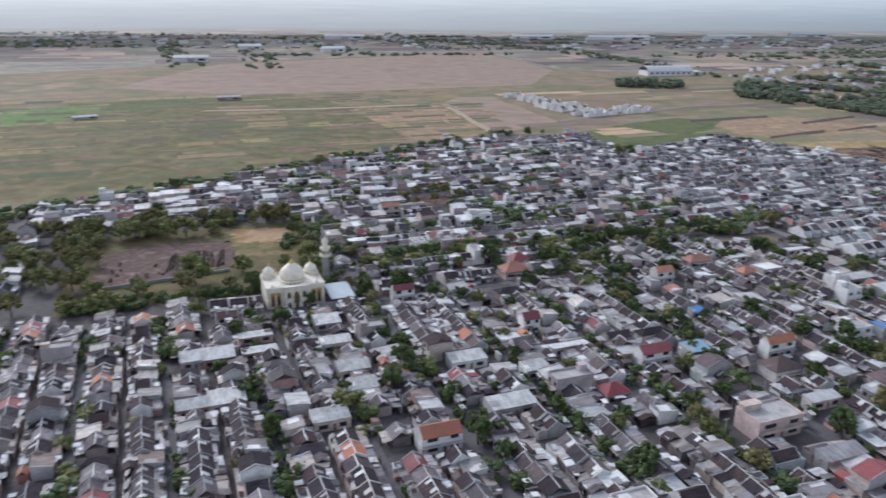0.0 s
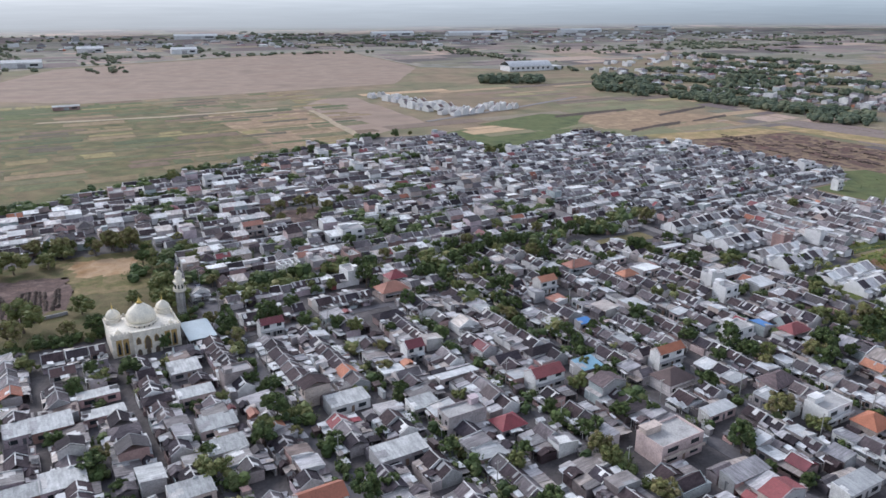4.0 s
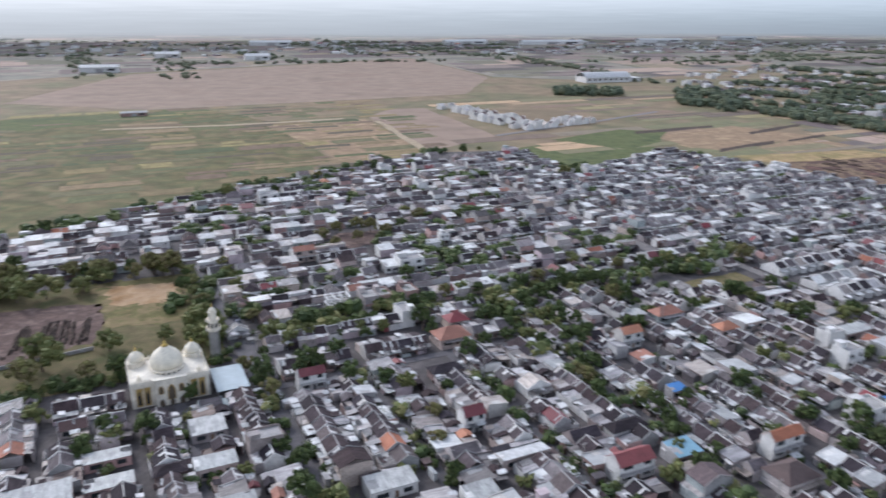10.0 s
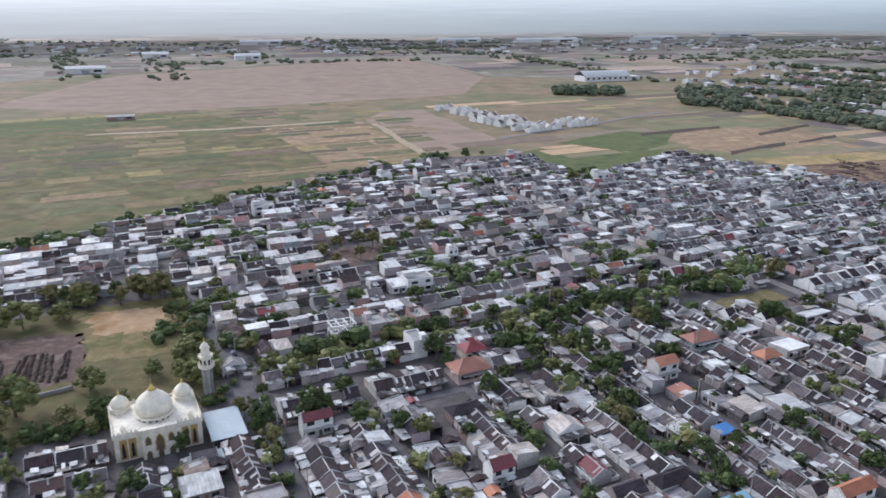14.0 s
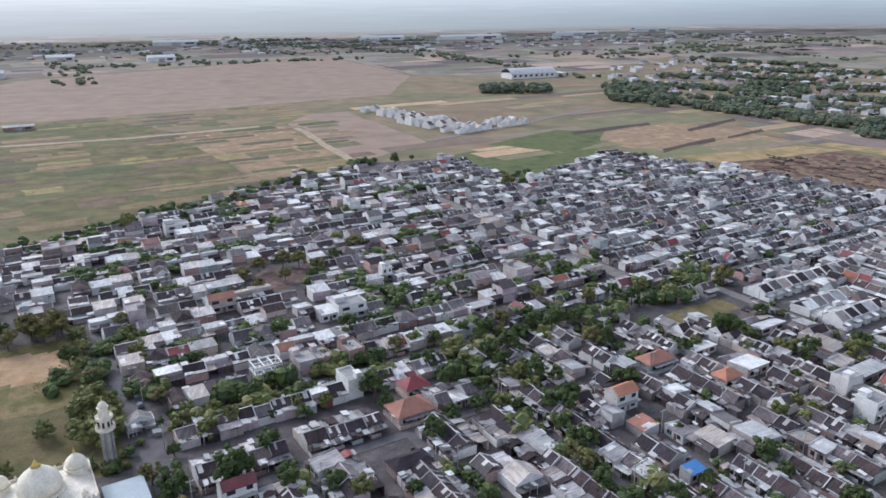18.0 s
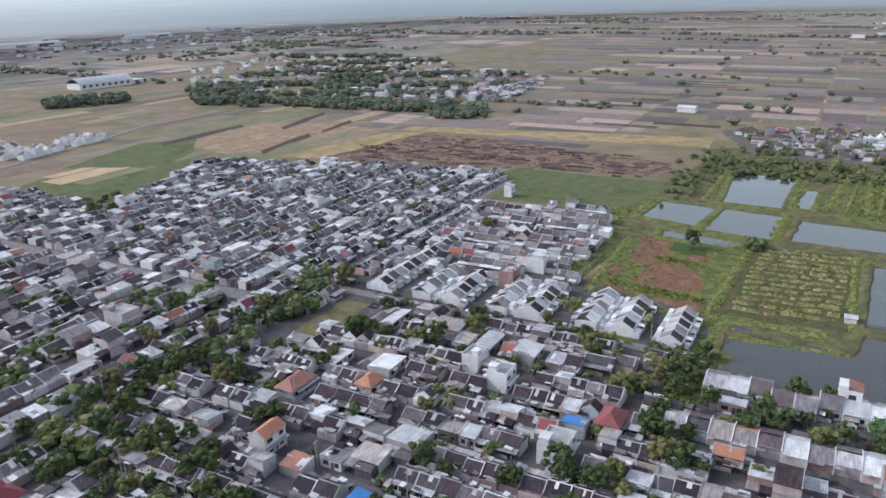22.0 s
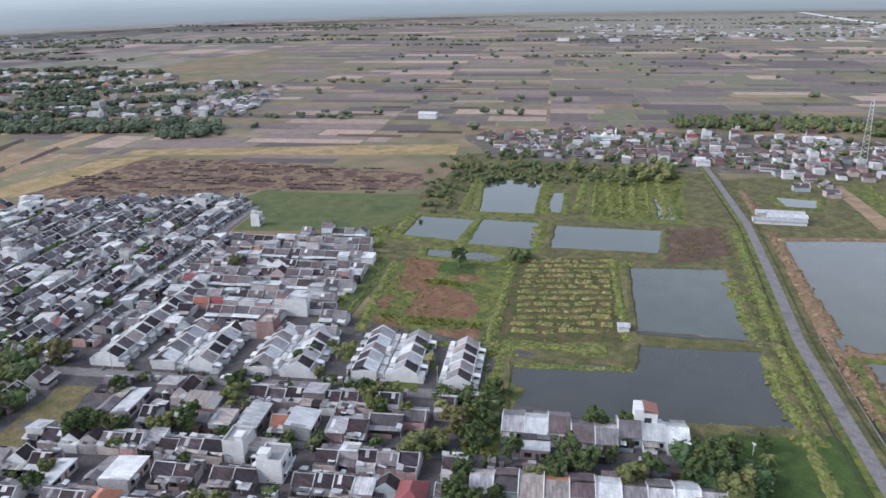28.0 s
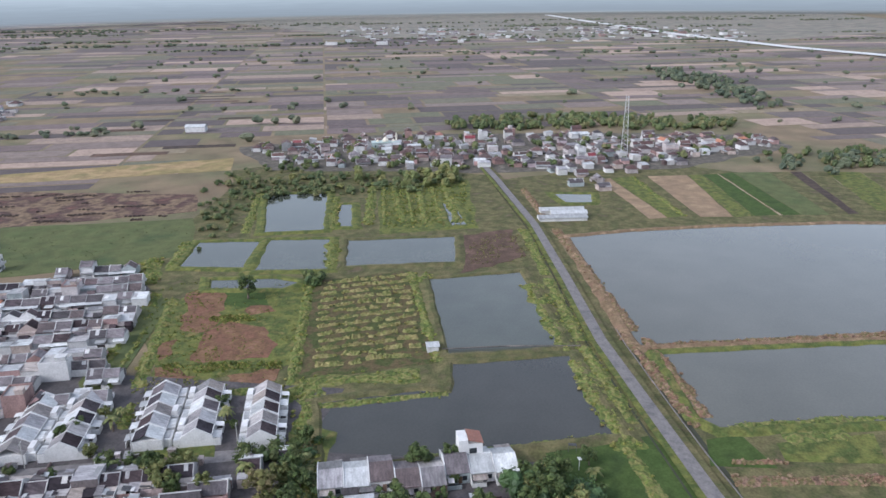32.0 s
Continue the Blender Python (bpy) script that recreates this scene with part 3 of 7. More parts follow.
FIELDS = [
    ("field", [(232, 300), (330, 380), (372, 402), (510, 425), (560, 450), (600, 400), (575, 262), (470, 215), (330, 175), (240, 130), (200, 175), (238, 200), (232, 262), (268, 265)], .04, LUSHDRY, "rough olive grass between the fish ponds"),
    ("field", [(560, 255), (460, 212), (330, 172), (240, 120), (240, 40), (520, -40), (600, 60), (640, 150)], .035, LUSHDRY, "rough olive grass round the large ponds"),
    ("field", [(-700, 330), (-204, 446), (-128, 522), (-53, 610), (-30, 660), (-98, 852), (-185, 947), (-367, 770), (-640, 560)], .05, OLIVE, "olive and straw coloured rough grassland"),
    ("field", [(-104, 834), (-20, 650), (44, 694), (-7, 877)], .07, PINK, "pale tan fallow field"),
    ("field", [(-4, 888), (50, 700), (100, 742), (117, 768), (60, 960), (20, 955)], .07, PLAIN, "purplish brown ploughed field"),
    ("field", [(-252, 945), (125, 1100), (190, 1341), (79, 1747), (-397, 1357), (-430, 1000)], .06, PLAIN, "wide reddish brown fallow plain"),
    ("field", [(-464, 797), (-380, 849), (-351, 768), (-402, 685)], .09, RICE, "bright green rice field"),
    ("field", [(-417, 849), (-190, 970), (-176, 910), (-362, 776)], .08, GREEN, "green strip of crops"),
    ("field", [(128, 708), (225, 775), (250, 700), (188, 640), (150, 590), (118, 690)], .08, GREEN, "green meadow beside the houses"),
    ("field", [(304, 700), (372, 739), (365, 724), (296, 685)], .16, DARK, "dark trench of turned soil"),
    ("field", [(371, 786), (453, 840), (446, 824), (366, 771)], .16, DARK, "dark trench of turned soil"),
    ("field", [(258, 792), (352, 829), (349, 816), (254, 776)], .16, DARK, "dark trench of turned soil"),
    ("field", [(388, 742), (440, 772), (436, 762), (384, 732)], .16, DARK, "dark trench of turned soil"),
    ("field", [(2, 862), (9, 866), (48, 706), (41, 700)], .17, PALEWAY, "pale dirt track between the fields"),
    ("field", [(-256, 806), (-254, 815), (-146, 838), (-60, 872), (-30, 882), (-28, 874), (-146, 829)], .17, PALEWAY, "pale dirt track between the fields"),
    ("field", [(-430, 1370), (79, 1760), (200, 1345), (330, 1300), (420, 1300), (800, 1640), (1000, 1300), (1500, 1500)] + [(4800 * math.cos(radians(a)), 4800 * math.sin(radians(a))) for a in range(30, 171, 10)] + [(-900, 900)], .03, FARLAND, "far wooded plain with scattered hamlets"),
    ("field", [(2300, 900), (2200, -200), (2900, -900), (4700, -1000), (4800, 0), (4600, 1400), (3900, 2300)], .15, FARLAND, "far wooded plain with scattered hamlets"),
    ("field", [(261, 153), (265, 143), (251, 135), (246, 151)], .13, DEEP, "dark green garden plot by the road"),
    ("field", [(263, 134), (273, 106), (259, 106), (252, 131)], .13, LUSH, "yellow green garden plot by the pond"),
    ("field", [(243, 148), (256, 107), (236, 108), (231, 146)], .13, LUSHDRY, "brown weedy garden plot"),
    ("field", [(326, 352), (352, 346), (350, 328), (322, 312)], .12, DEEP, "low green weeds on the plot"),
    ("field", [(300, 670), (322, 638), (430, 715), (415, 764)], .08, PINK, "pale tan cleared field"),
    ("field", [(262, 770), (372, 826), (425, 764), (306, 688), (282, 705)], .125, PINK, "pale tan cleared field"),
    ("field", [(165, 745), (245, 805), (290, 790), (262, 735), (222, 700)], .13, GREEN, "green meadow beside the estate road"),
    ("field", [(447, 664), (420, 690), (300, 668), (318, 640), (380, 650)], .13, STRAW, "straw coloured strip of stubble"),
    ("field", [(322, 668), (439, 674), (473, 581), (490, 438), (453, 418), (398, 512), (318, 612)], .07, DIG, "reddish brown dug-over waste ground"),
    ("field", [(440, 690), (461, 700), (601, 470), (560, 450), (523, 520), (492, 590)], .135, STRAW, "straw coloured strip of stubble"),
    ("field", [(385, 508), (403, 510), (440, 412), (384, 380), (361, 402), (330, 462), (365, 478)], .08, GREEN, "flat green meadow behind the terraces"),
    ("field", [(255, 326), (328, 356), (358, 310), (280, 284)], .09, LUSH, "weedy green plot with bare reddish patches"),
    ("field", [(240, 318), (246, 333), (297, 350), (326, 360), (330, 374), (300, 364), (256, 350), (236, 330)], .2, GREEN, "smooth green grassy bank behind the terraces"),
    ("field", [(333, 355), (341, 343), (322, 332), (301, 327), (297, 336)], .13, REDSOIL, "bare reddish brown soil patch"),
    ("field", [(303, 328), (312, 326), (308, 307), (293, 298), (285, 297), (279, 309), (276, 322)], .134, REDSOIL, "bare reddish brown soil patch"),
    ("field", [(289, 340), (292, 336), (279, 331), (274, 333)], .13, REDSOIL, "bare reddish brown soil patch"),
    ("field", [(269, 330), (270, 321), (265, 313), (259, 317), (258, 324)], .13, REDSOIL, "bare reddish brown soil patch"),
    ("field", [(270, 305), (276, 289), (269, 287), (263, 300)], .13, REDSOIL, "bare reddish brown soil patch"),
    ("field", [(327, 324), (329, 315), (322, 311), (318, 320)], .13, REDSOIL, "bare reddish brown soil patch"),
    ("field", [(270, 280), (358, 308), (380, 268), (292, 234)], .09, CROPGROUND, "yellow green vegetable plot with planted rows"),
    ("field", [(200, 175), (246, 196), (258, 166), (212, 140)], .09, DEEP, "deep green grass field beside the road"),
    ("field", [(430, 300), (533, 330), (560, 275), (450, 250)], .08, LUSH, "banana rows on green ground"),
    ("field", [(215, 120), (262, 156), (276, 92), (235, 60)], .08, LUSHDRY, "mixed yellow green garden plots"),
]
for name, poly, z, mat, label in FIELDS:
    tagged(sheet(name, wobbled(poly, 4 if mat is REDSOIL else 18, 1.6, len(poly)), z, mat), label, "field", kind="structure")

# narrow dark ploughed beds round the barn
for k, (x, y, n, w, a) in enumerate([(905, 650, 60, 9, .5), (925, 668, 52, 7, .5), (948, 680, 66, 8, .5), (980, 700, 50, 9, .5), (900, 608, 30, 8, .5), (760, 640, 44, 12, .5), (700, 640, 50, 14, .5), (790, 560, 40, 10, .5), (640, 520, 60, 12, .5), (600, 560, 60, 12, .5)]):
    d = Vector((math.cos(GRID + math.pi / 2), math.sin(GRID + math.pi / 2))) * n * .5
    e = Vector((-d.y, d.x)).normalized() * w * .5
    c = Vector((x, y))
    tagged(sheet("field", wobbled([tuple(c - d - e), tuple(c + d - e), tuple(c + d + e), tuple(c - d + e)], 9, .8, k), .16, DARK if k % 3 else BROWN), "narrow bed of dark ploughed soil", "field", "dark beds", "structure")

tagged(sheet("village_ground", wobbled([xy(676, 192), xy(772, 228), xy(808, 91), xy(784, -60), xy(738, -226), xy(680, -222), xy(626, -97), xy(640, 45)], 9, 2.5, 12), .12, VILLAGE_SOIL), "trodden grey brown ground of the village", "ground", kind="structure")
tagged(sheet("field", wobbled([(432, 258), (452, 232), (407, 219), (380, 245)], 5, 1.5, 14), .13, BROWN), "bare brown plot between pond and road", "field", kind="structure")

# strips of crops south of the village
STRIPS = [((575, 188), (484, 158), PINK), ((580, 180), (489, 148), LUSH), ((588, 166), (493, 139), LUSHDRY), ((591, 156), (494, 130), PINK), ((598, 128), (497, 112), LUSH), ((602, 118), (501, 100), DEEP), ((606, 108), (505, 86), PALEWAY), ((606.5, 106.5), (505.2, 84.5), DEEP), ((612, 96), (508, 74), GREEN),
          ((618, 72), (511, 58), LUSHDRY), ((621, 58), (514, 48), DARK), ((623, 50), (516, 42), LUSHDRY), ((626, 34), (524, 30), LUSH), ((628, 10), (530, 8), LUSHDRY), ((630, -14), (532, -14), BROWN), ((630, -40), (534, -38), LUSH)]
for k, ((a, b), (c, d), mat) in enumerate(STRIPS[:-1]):
    (a2, b2), (c2, d2), _ = STRIPS[k + 1]
    tagged(sheet("field", wobbled([(c, d), (c2, d2 + .6), (a2, b2 + .6), (a, b)], 14, .5, k), .085, mat), "long narrow crop strip", "field", "crop strips", "structure")

# patchwork of small plots far out, in the street grid's direction
rng = random.Random(4)
plots = Shape()
v0 = -3000.0
while v0 < 2300:
    wide = rng.uniform(120, 330)
    u = 560.0 + rng.uniform(0, 25)
    while u < 4300:
        grow = 1 + (u - 560) / 1300
        du, v = rng.uniform(10, 34) * grow, v0
        while v < v0 + wide:
            dv = min(rng.uniform(30, 110) * (1 + (u - 560) / 1800), v0 + wide - v)
            near_village = 612 < u + du and u < 812 and -250 < v + dv and v < 250
            fan = max(0, u - 1500) * .6
            if -1100 - fan < v < 560 + fan and rng.random() < 0.84 and not near_village and not (u < 640 and v + dv > -340):
                j = [rng.uniform(-1.5, 1.5) for _ in range(4)]
                q = [xy(u + 1 + j[0], v + 1.5), xy(u + du - 1 + j[1], v + 1.5), xy(u + du - 1 + j[2], v + dv - 1.5), xy(u + 1 + j[3], v + dv - 1.5)]
                plots.hexa(q, [0] * 4, [.1] * 4)
            v += dv
        u += du
    v0 += wide
for k in range(1500):            # fainter fields of the northern plain
    x, y = rng.uniform(-2600, 2600), 1350 + 3000 * rng.random() ** 1.5
    if math.hypot(x, y) > 4450 or inside(x, y, [(-430, 1000), (-430, 1400), (79, 1780), (210, 1345), (130, 1100)]) or inside(x, y, [(400, 1250), (780, 1660), (1000, 1280), (850, 800), (430, 900)]) or x > .9 * y + 300:
        continue
    u, v = uv_of(x, y)
    du, dv = rng.uniform(40, 170), rng.uniform(18, 60) * (1 + y / 2500)
    z = .06 + .0005 * (k % 90)
    plots.hexa([xy(u, v), xy(u + du, v), xy(u + du, v + dv), xy(u, v + dv)], [0] * 4, [z] * 4)
tagged(new("field_plots", plots.mesh("field_plots", PLOT_EAST)), "patchwork of small brown and olive farm plots", "field", kind="stuff")

# ponds: water held by low grassy banks
PONDS = [
    [(369, 257), (385, 219), (313, 195), (299, 234)],
    [(258, 266), (271, 238), (272, 227), (291, 231), (305, 193), (259, 176), (226, 253)],
    [(497, 393), (507, 357), (431, 331), (421, 360)],
    [(482, 342), (484, 333), (440, 318), (438, 327)],
    [(399, 386), (406, 356), (368, 345), (363, 376)],
    [(409, 352), (416, 322), (373, 307), (365, 341)],
    [(416, 311), (432, 259), (394, 251), (379, 300)],
    [(497, 279), (499, 273), (454, 257), (451, 264)],
    [(350, 352), (357, 326), (355, 314), (347, 318), (341, 348)],
    [(442, 200), (458, 168), (474, 124), (492, 60), (505, -20), (372, -30), (341, 87), (319, 168)],
    [(312.5, 161), (334.5, 88), (364.5, -30), (302, -30), (280, 103), (268, 147), (272, 152)],
    [(531, 214), (534, 192), (513, 191), (511, 206)],
]


def outset(poly, d):
    n, out = len(poly), []
    area = sum(a[0] * b[1] - b[0] * a[1] for a, b in zip(poly, poly[1:] + poly[:1]))
    s = 1 if area > 0 else -1
    for i in range(n):
        p, q, r = Vector(poly[i - 1]), Vector(poly[i]), Vector(poly[(i + 1) % n])
        e, f = (q - p).normalized(), (r - q).normalized()
        n1, n2 = Vector((e.y, -e.x)) * s, Vector((f.y, -f.x)) * s
        m = (n1 + n2).normalized()
        out.append(tuple(q + m * d / max(0.5, m.dot(n1))))
    return out


# longer strips north of the town, and broad faint patches in the western grassland
patches = Shape()
v = 500.0
while v < 900:
    dv, u = rng.uniform(9, 24), 330.0
    while u < 820:
        du = rng.uniform(50, 130)
        x, y = xy(u + du / 2, v + dv / 2)
        if rng.random() < .6 and not inside(x, y, [(40, 770), (150, 760), (300, 880), (260, 960), (60, 1010)]) and x > 120 and not inside(x, y, [(318, 610), (318, 668), (440, 690), (500, 560), (490, 438), (398, 500)]) and y > 640 - .45 * (x - 250):
            patches.hexa([xy(u + 1, v + 1), xy(u + du - 2, v + 1 + rng.uniform(-1, 1)), xy(u + du - 2, v + dv - 1), xy(u + 1, v + dv - 1)], [0] * 4, [.12] * 4)
        u += du
    v += dv
tagged(new("field_strips", patches.mesh("field_strips", PLOT)), "long tan, brown and olive field strips", "field", kind="stuff")
grassy = Shape()
v = 560.0
while v < 960:
    dv, u = rng.uniform(8, 22), -330.0
    while u < 330:
        du = rng.uniform(14, 60)
        x, y = xy(u + du / 2, v + dv / 2)
        if rng.random() < .6 and y > 655 + x * .9 and x < 60 and not inside(x, y, [(40, 770), (150, 760), (300, 880), (260, 960), (60, 1010)]):
            q = wobbled([xy(u + 2, v + 2), xy(u + du - 2, v + 2), xy(u + du - 2, v + dv - 2), xy(u + 2, v + dv - 2)], 7, 1.3, int(u * v))
            grassy.hexa(q, [0] * len(q), [.11] * len(q))
        u += du
    v += dv
tagged(new("field_patches", grassy.mesh("field_patches", PATCH)), "faint olive and straw patches in rough grassland", "field", kind="stuff")

for k, poly in enumerate(PONDS):
    line = wobbled(poly, 5, 0.5, k)
    water = tagged(new("water", Shape().add([(x, y, .14) for x, y in outset(line, .8)], [tuple(range(len(line)))]).mesh("water", WATER_DARK if k == 1 else WATER_PALE if k > 8 else WATER)),
                   "still grey fish pond water", "pond", "fish ponds", "structure")
    if sum(a[0] * b[1] - b[0] * a[1] for a, b in zip(poly, poly[1:] + poly[:1])) < 0:
        water.data.flip_normals()
    rings = [(line, .05), (outset(line, 1.0), .7), (outset(line, 2.6), .75), (outset(line, 5.5), .02)]
    n = len(line)
    bank = Shape().add([(x, y, z) for ring, z in rings for x, y in ring], [(a * n + i, a * n + (i + 1) % n, (a + 1) * n + (i + 1) % n, (a + 1) * n + i) for a in range(3) for i in range(n)])
    tagged(new("bank", bank.mesh("bank", REED if k == 9 else LUSHDRY if k in (0, 1, 6) else LUSH)), "low grassy earth bank round a fish pond", "bank", "pond banks", "structure")

# ---------------------------------------------------------------- town ground and streets
TOWN = [(-330, 330), (-204, 438), (-128, 516), (-40, 598), (60, 690), (125, 696), (150, 590), (190, 640), (253, 690), (311, 609), (384, 528), (374, 492), (311, 458), (357, 398),
        (335, 374), (300, 358), (262, 345), (268, 262), (232, 262), (240, 196), (198, 172), (199, 169), (-165, 31), (-420, 180)]
tagged(sheet("pavement", TOWN, .16, YARD), "grey concrete yards and pavements of the town", "pavement", kind="structure")


tagged(sheet("grass_lot", wobbled([(222, 310), (232, 289), (225, 284), (218, 306)], 4, .6, 4), .3, LUSH), "strip of rough green grass before the terraces", "grass", kind="structure")
tagged(sheet("grass_lot", wobbled([xy(302, 303), xy(302, 291), xy(262, 287), xy(267, 302)], 5, .8, 3), .21, PARKLIKE), "open lot of dry yellow grass by the crossing", "grass", kind="structure")


tagged(sheet("grass_lot", wobbled([xy(308, 168), xy(309, 160), xy(322, 158), xy(318, 152), xy(300, 157), xy(279, 158), xy(279, 168)], 4, .6, 7), .2, LUSH), "overgrown green lot between terraces and pond", "grass", kind="structure")


def street(name, pts, width, mat=ASPHALT, z=.22, label="narrow grey asphalt street"):
    left, right = [], []
    for i, p in enumerate(pts):
        a, b = Vector(pts[max(0, i - 1)]), Vector(pts[min(len(pts) - 1, i + 1)])
        d = (b - a).normalized()
        n = Vector((-d.y, d.x)) * width / 2
        left.append(tuple(Vector(p) + n))
        right.append(tuple(Vector(p) - n))
    s = Shape()
    for i in range(len(pts) - 1):
        s.hexa([right[i], right[i + 1], left[i + 1], left[i]], [z - .2] * 4, [z] * 4)
    return tagged(new(name, s.mesh(name, mat)), label, "road", kind="structure")


LANES_V = [(-110, 87, 300), (-83, 87, 300), (-57, 87, 290), (-31, 87, 290), (-5, 87, 290), (22, 87, 285), (48, 87, 285), (75, 87, 420), (106, 87, 281), (140, 87, 281), (174, 87, 322),
           (200, 87, 322), (226, 87, 300), (252, 87, 300), (278, 90, 300), (311, 165, 322), (287, 322, 600)]
for k, (u, v0, v1) in enumerate(LANES_V):
    street("street", [xy(u, v0), xy(u, v1)], 8 if u in (75, 287) else 5.5 if u in (174, 311) else 3.4, LANE if u in (287, 311) else ASPHALT, z=.22 + .002 * k)
for k, (v, u0, u1) in enumerate([(322, 75, 520), (281, 75, 174)]):
    street("street", [xy(u0, v), xy(u1, v)], 6 if v == 322 else 3.4, LANE if v == 322 else ASPHALT, z=.27 + .004 * k)
street("road", [(640, 285), (560, 255), (460, 220), (384, 199), (319, 182), (269, 165), (234, 153), (150, 120)], 4.2, LANE, z=.95, label="straight narrow asphalt road on an embankment")

DITCH = material("ditch_mud", [(.03, .034, .02), (.05, .05, .03)], size=5, rough=0.95, by="noise", stain=0.2)
street("ditch", [(540, 253), (458, 224.5), (382, 203.5), (317, 187), (267, 170), (232, 158), (200, 146)], .6, DITCH, z=.12, label="dark muddy ditch along the road")
street("channel_wall", [(330, 176.5), (318, 173.5), (277, 160.6), (253, 152.8), (234, 146), (200, 133)], .28, LANE, z=.75, label="thin pale concrete edge of the road ditch")
street("ditch", [(330, 175), (318, 172), (277, 159), (253, 151.2), (234, 144.4), (200, 131.4)], 1.4, DITCH, z=.1, label="dark muddy ditch along the road")
street("path", [(301, 237), (308, 214), (313, 189)], .8, VILLAGE_SOIL, z=.84, label="trodden earth path on the dike between the ponds")
street("verge", [(640, 288), (558, 258.5), (459, 223), (383, 202), (318, 185), (268, 168), (233, 156), (150, 124)], 2.2, LUSH, z=.8, label="grassy road verge")
street("verge", [(640, 282), (562, 251.5), (461, 217), (385, 196), (320, 179), (270, 162), (235, 150), (150, 116)], 2.2, LUSHDRY, z=.8, label="dry grassy road verge")

# ---------------------------------------------------------------- houses
def folded(s, line, along, a0, a1, t):
    """A bent plate: the profile line of (across, z) pairs drawn out from a0 to a1."""
    n = len(line)
    put = (lambda a, c, z: (a, c, z)) if along == "x" else (lambda a, c, z: (c, a, z))
    vs = [put(a, c, z - d) for d in (0, t) for a in (a0, a1) for c, z in line]
    fs = []
    for i in range(n - 1):
        fs += [(i, n + i, n + i + 1, i + 1), (2 * n + i, 2 * n + i + 1, 3 * n + i + 1, 3 * n + i), (i, i + 1, 2 * n + i + 1, 2 * n + i), (n + i, 3 * n + i, 3 * n + i + 1, n + i + 1)]
    fs += [(0, 2 * n, 3 * n, n), (n - 1, 2 * n - 1, 4 * n - 1, 3 * n - 1)]
    if along == "y":
        fs = [tuple(reversed(f)) for f in fs]
    return s.add(vs, fs)


def gable_x(s, x0, x1, y0, y1, z, rise, t=.14, over=.45):
    """Two roof plates with the ridge along x."""
    ym = (y0 + y1) / 2
    drop = over * rise / (ym - y0)
    return folded(s, [(y0 - over, z - drop), (ym, z + rise), (y1 + over, z - drop)], "x", x0, x1, t)


def gable_y(s, x0, x1, y0, y1, z, rise, t=.14, over=.4):
    xm = (x0 + x1) / 2
    drop = over * rise / (xm - x0)
    return folded(s, [(x0 - over, z - drop), (xm, z + rise), (x1 + over, z - drop)], "y", y0, y1, t)


def hip(s, x0, x1, y0, y1, z, rise, over=.5):
    x0, x1, y0, y1 = x0 - over, x1 + over, y0 - over, y1 + over
    h = min(x1 - x0, y1 - y0) / 2 * .98
    if x1 - x0 >= y1 - y0:
        a, b = (x0 + h, (y0 + y1) / 2, z + rise), (x1 - h, (y0 + y1) / 2, z + rise)
        vs = [(x0, y0, z), (x1, y0, z), (x1, y1, z), (x0, y1, z), a, b]
        return s.add(vs, [(0, 1, 5, 4), (1, 2, 5), (2, 3, 4, 5), (3, 0, 4), (3, 2, 1, 0)])
    a, b = ((x0 + x1) / 2, y0 + h, z + rise), ((x0 + x1) / 2, y1 - h, z + rise)
    vs = [(x0, y0, z), (x1, y0, z), (x1, y1, z), (x0, y1, z), a, b]
    return s.add(vs, [(0, 1, 4), (1, 2, 5, 4), (2, 3, 5), (3, 0, 4, 5), (3, 2, 1, 0)])


def gable_wall_x(s, x0, x1, y0, y1, z, rise, up=.25):
    """A pointed party wall standing over the roof plates."""
    ym = (y0 + y1) / 2
    vs = [(x, y, h) for x in (x0, x1) for y, h in ((y0 - .3, 0), (y1 + .3, 0), (y1 + .3, z + up - .3), (ym, z + rise + up), (y0 - .3, z + up - .3))]
    return s.add(vs, [(0, 1, 2, 3, 4), (9, 8, 7, 6, 5), (0, 5, 6, 1), (1, 6, 7, 2), (2, 7, 8, 3), (3, 8, 9, 4), (4, 9, 5, 0)])


def windows_front(w, y, floors, r, h=3.1):
    """Window and door plates on the front wall, as separate shapes."""
    out = []
    for f in range(floors):
        z = f * h + 1.0
        out.append(("window", Shape().box(-w * .38, -w * .12, y - .06, y + .1, z, z + 1.3), GLASS))
        if f == 0:
            out.append(("door", Shape().box(w * .02, w * .02 + .95, y - .06, y + .1, .15, 2.2), DOORWOOD))
        out.append(("window", Shape().box(w * .2, w * .4, y - .06, y + .1, z, z + 1.3), GLASS))
    return out


KINDS = {}


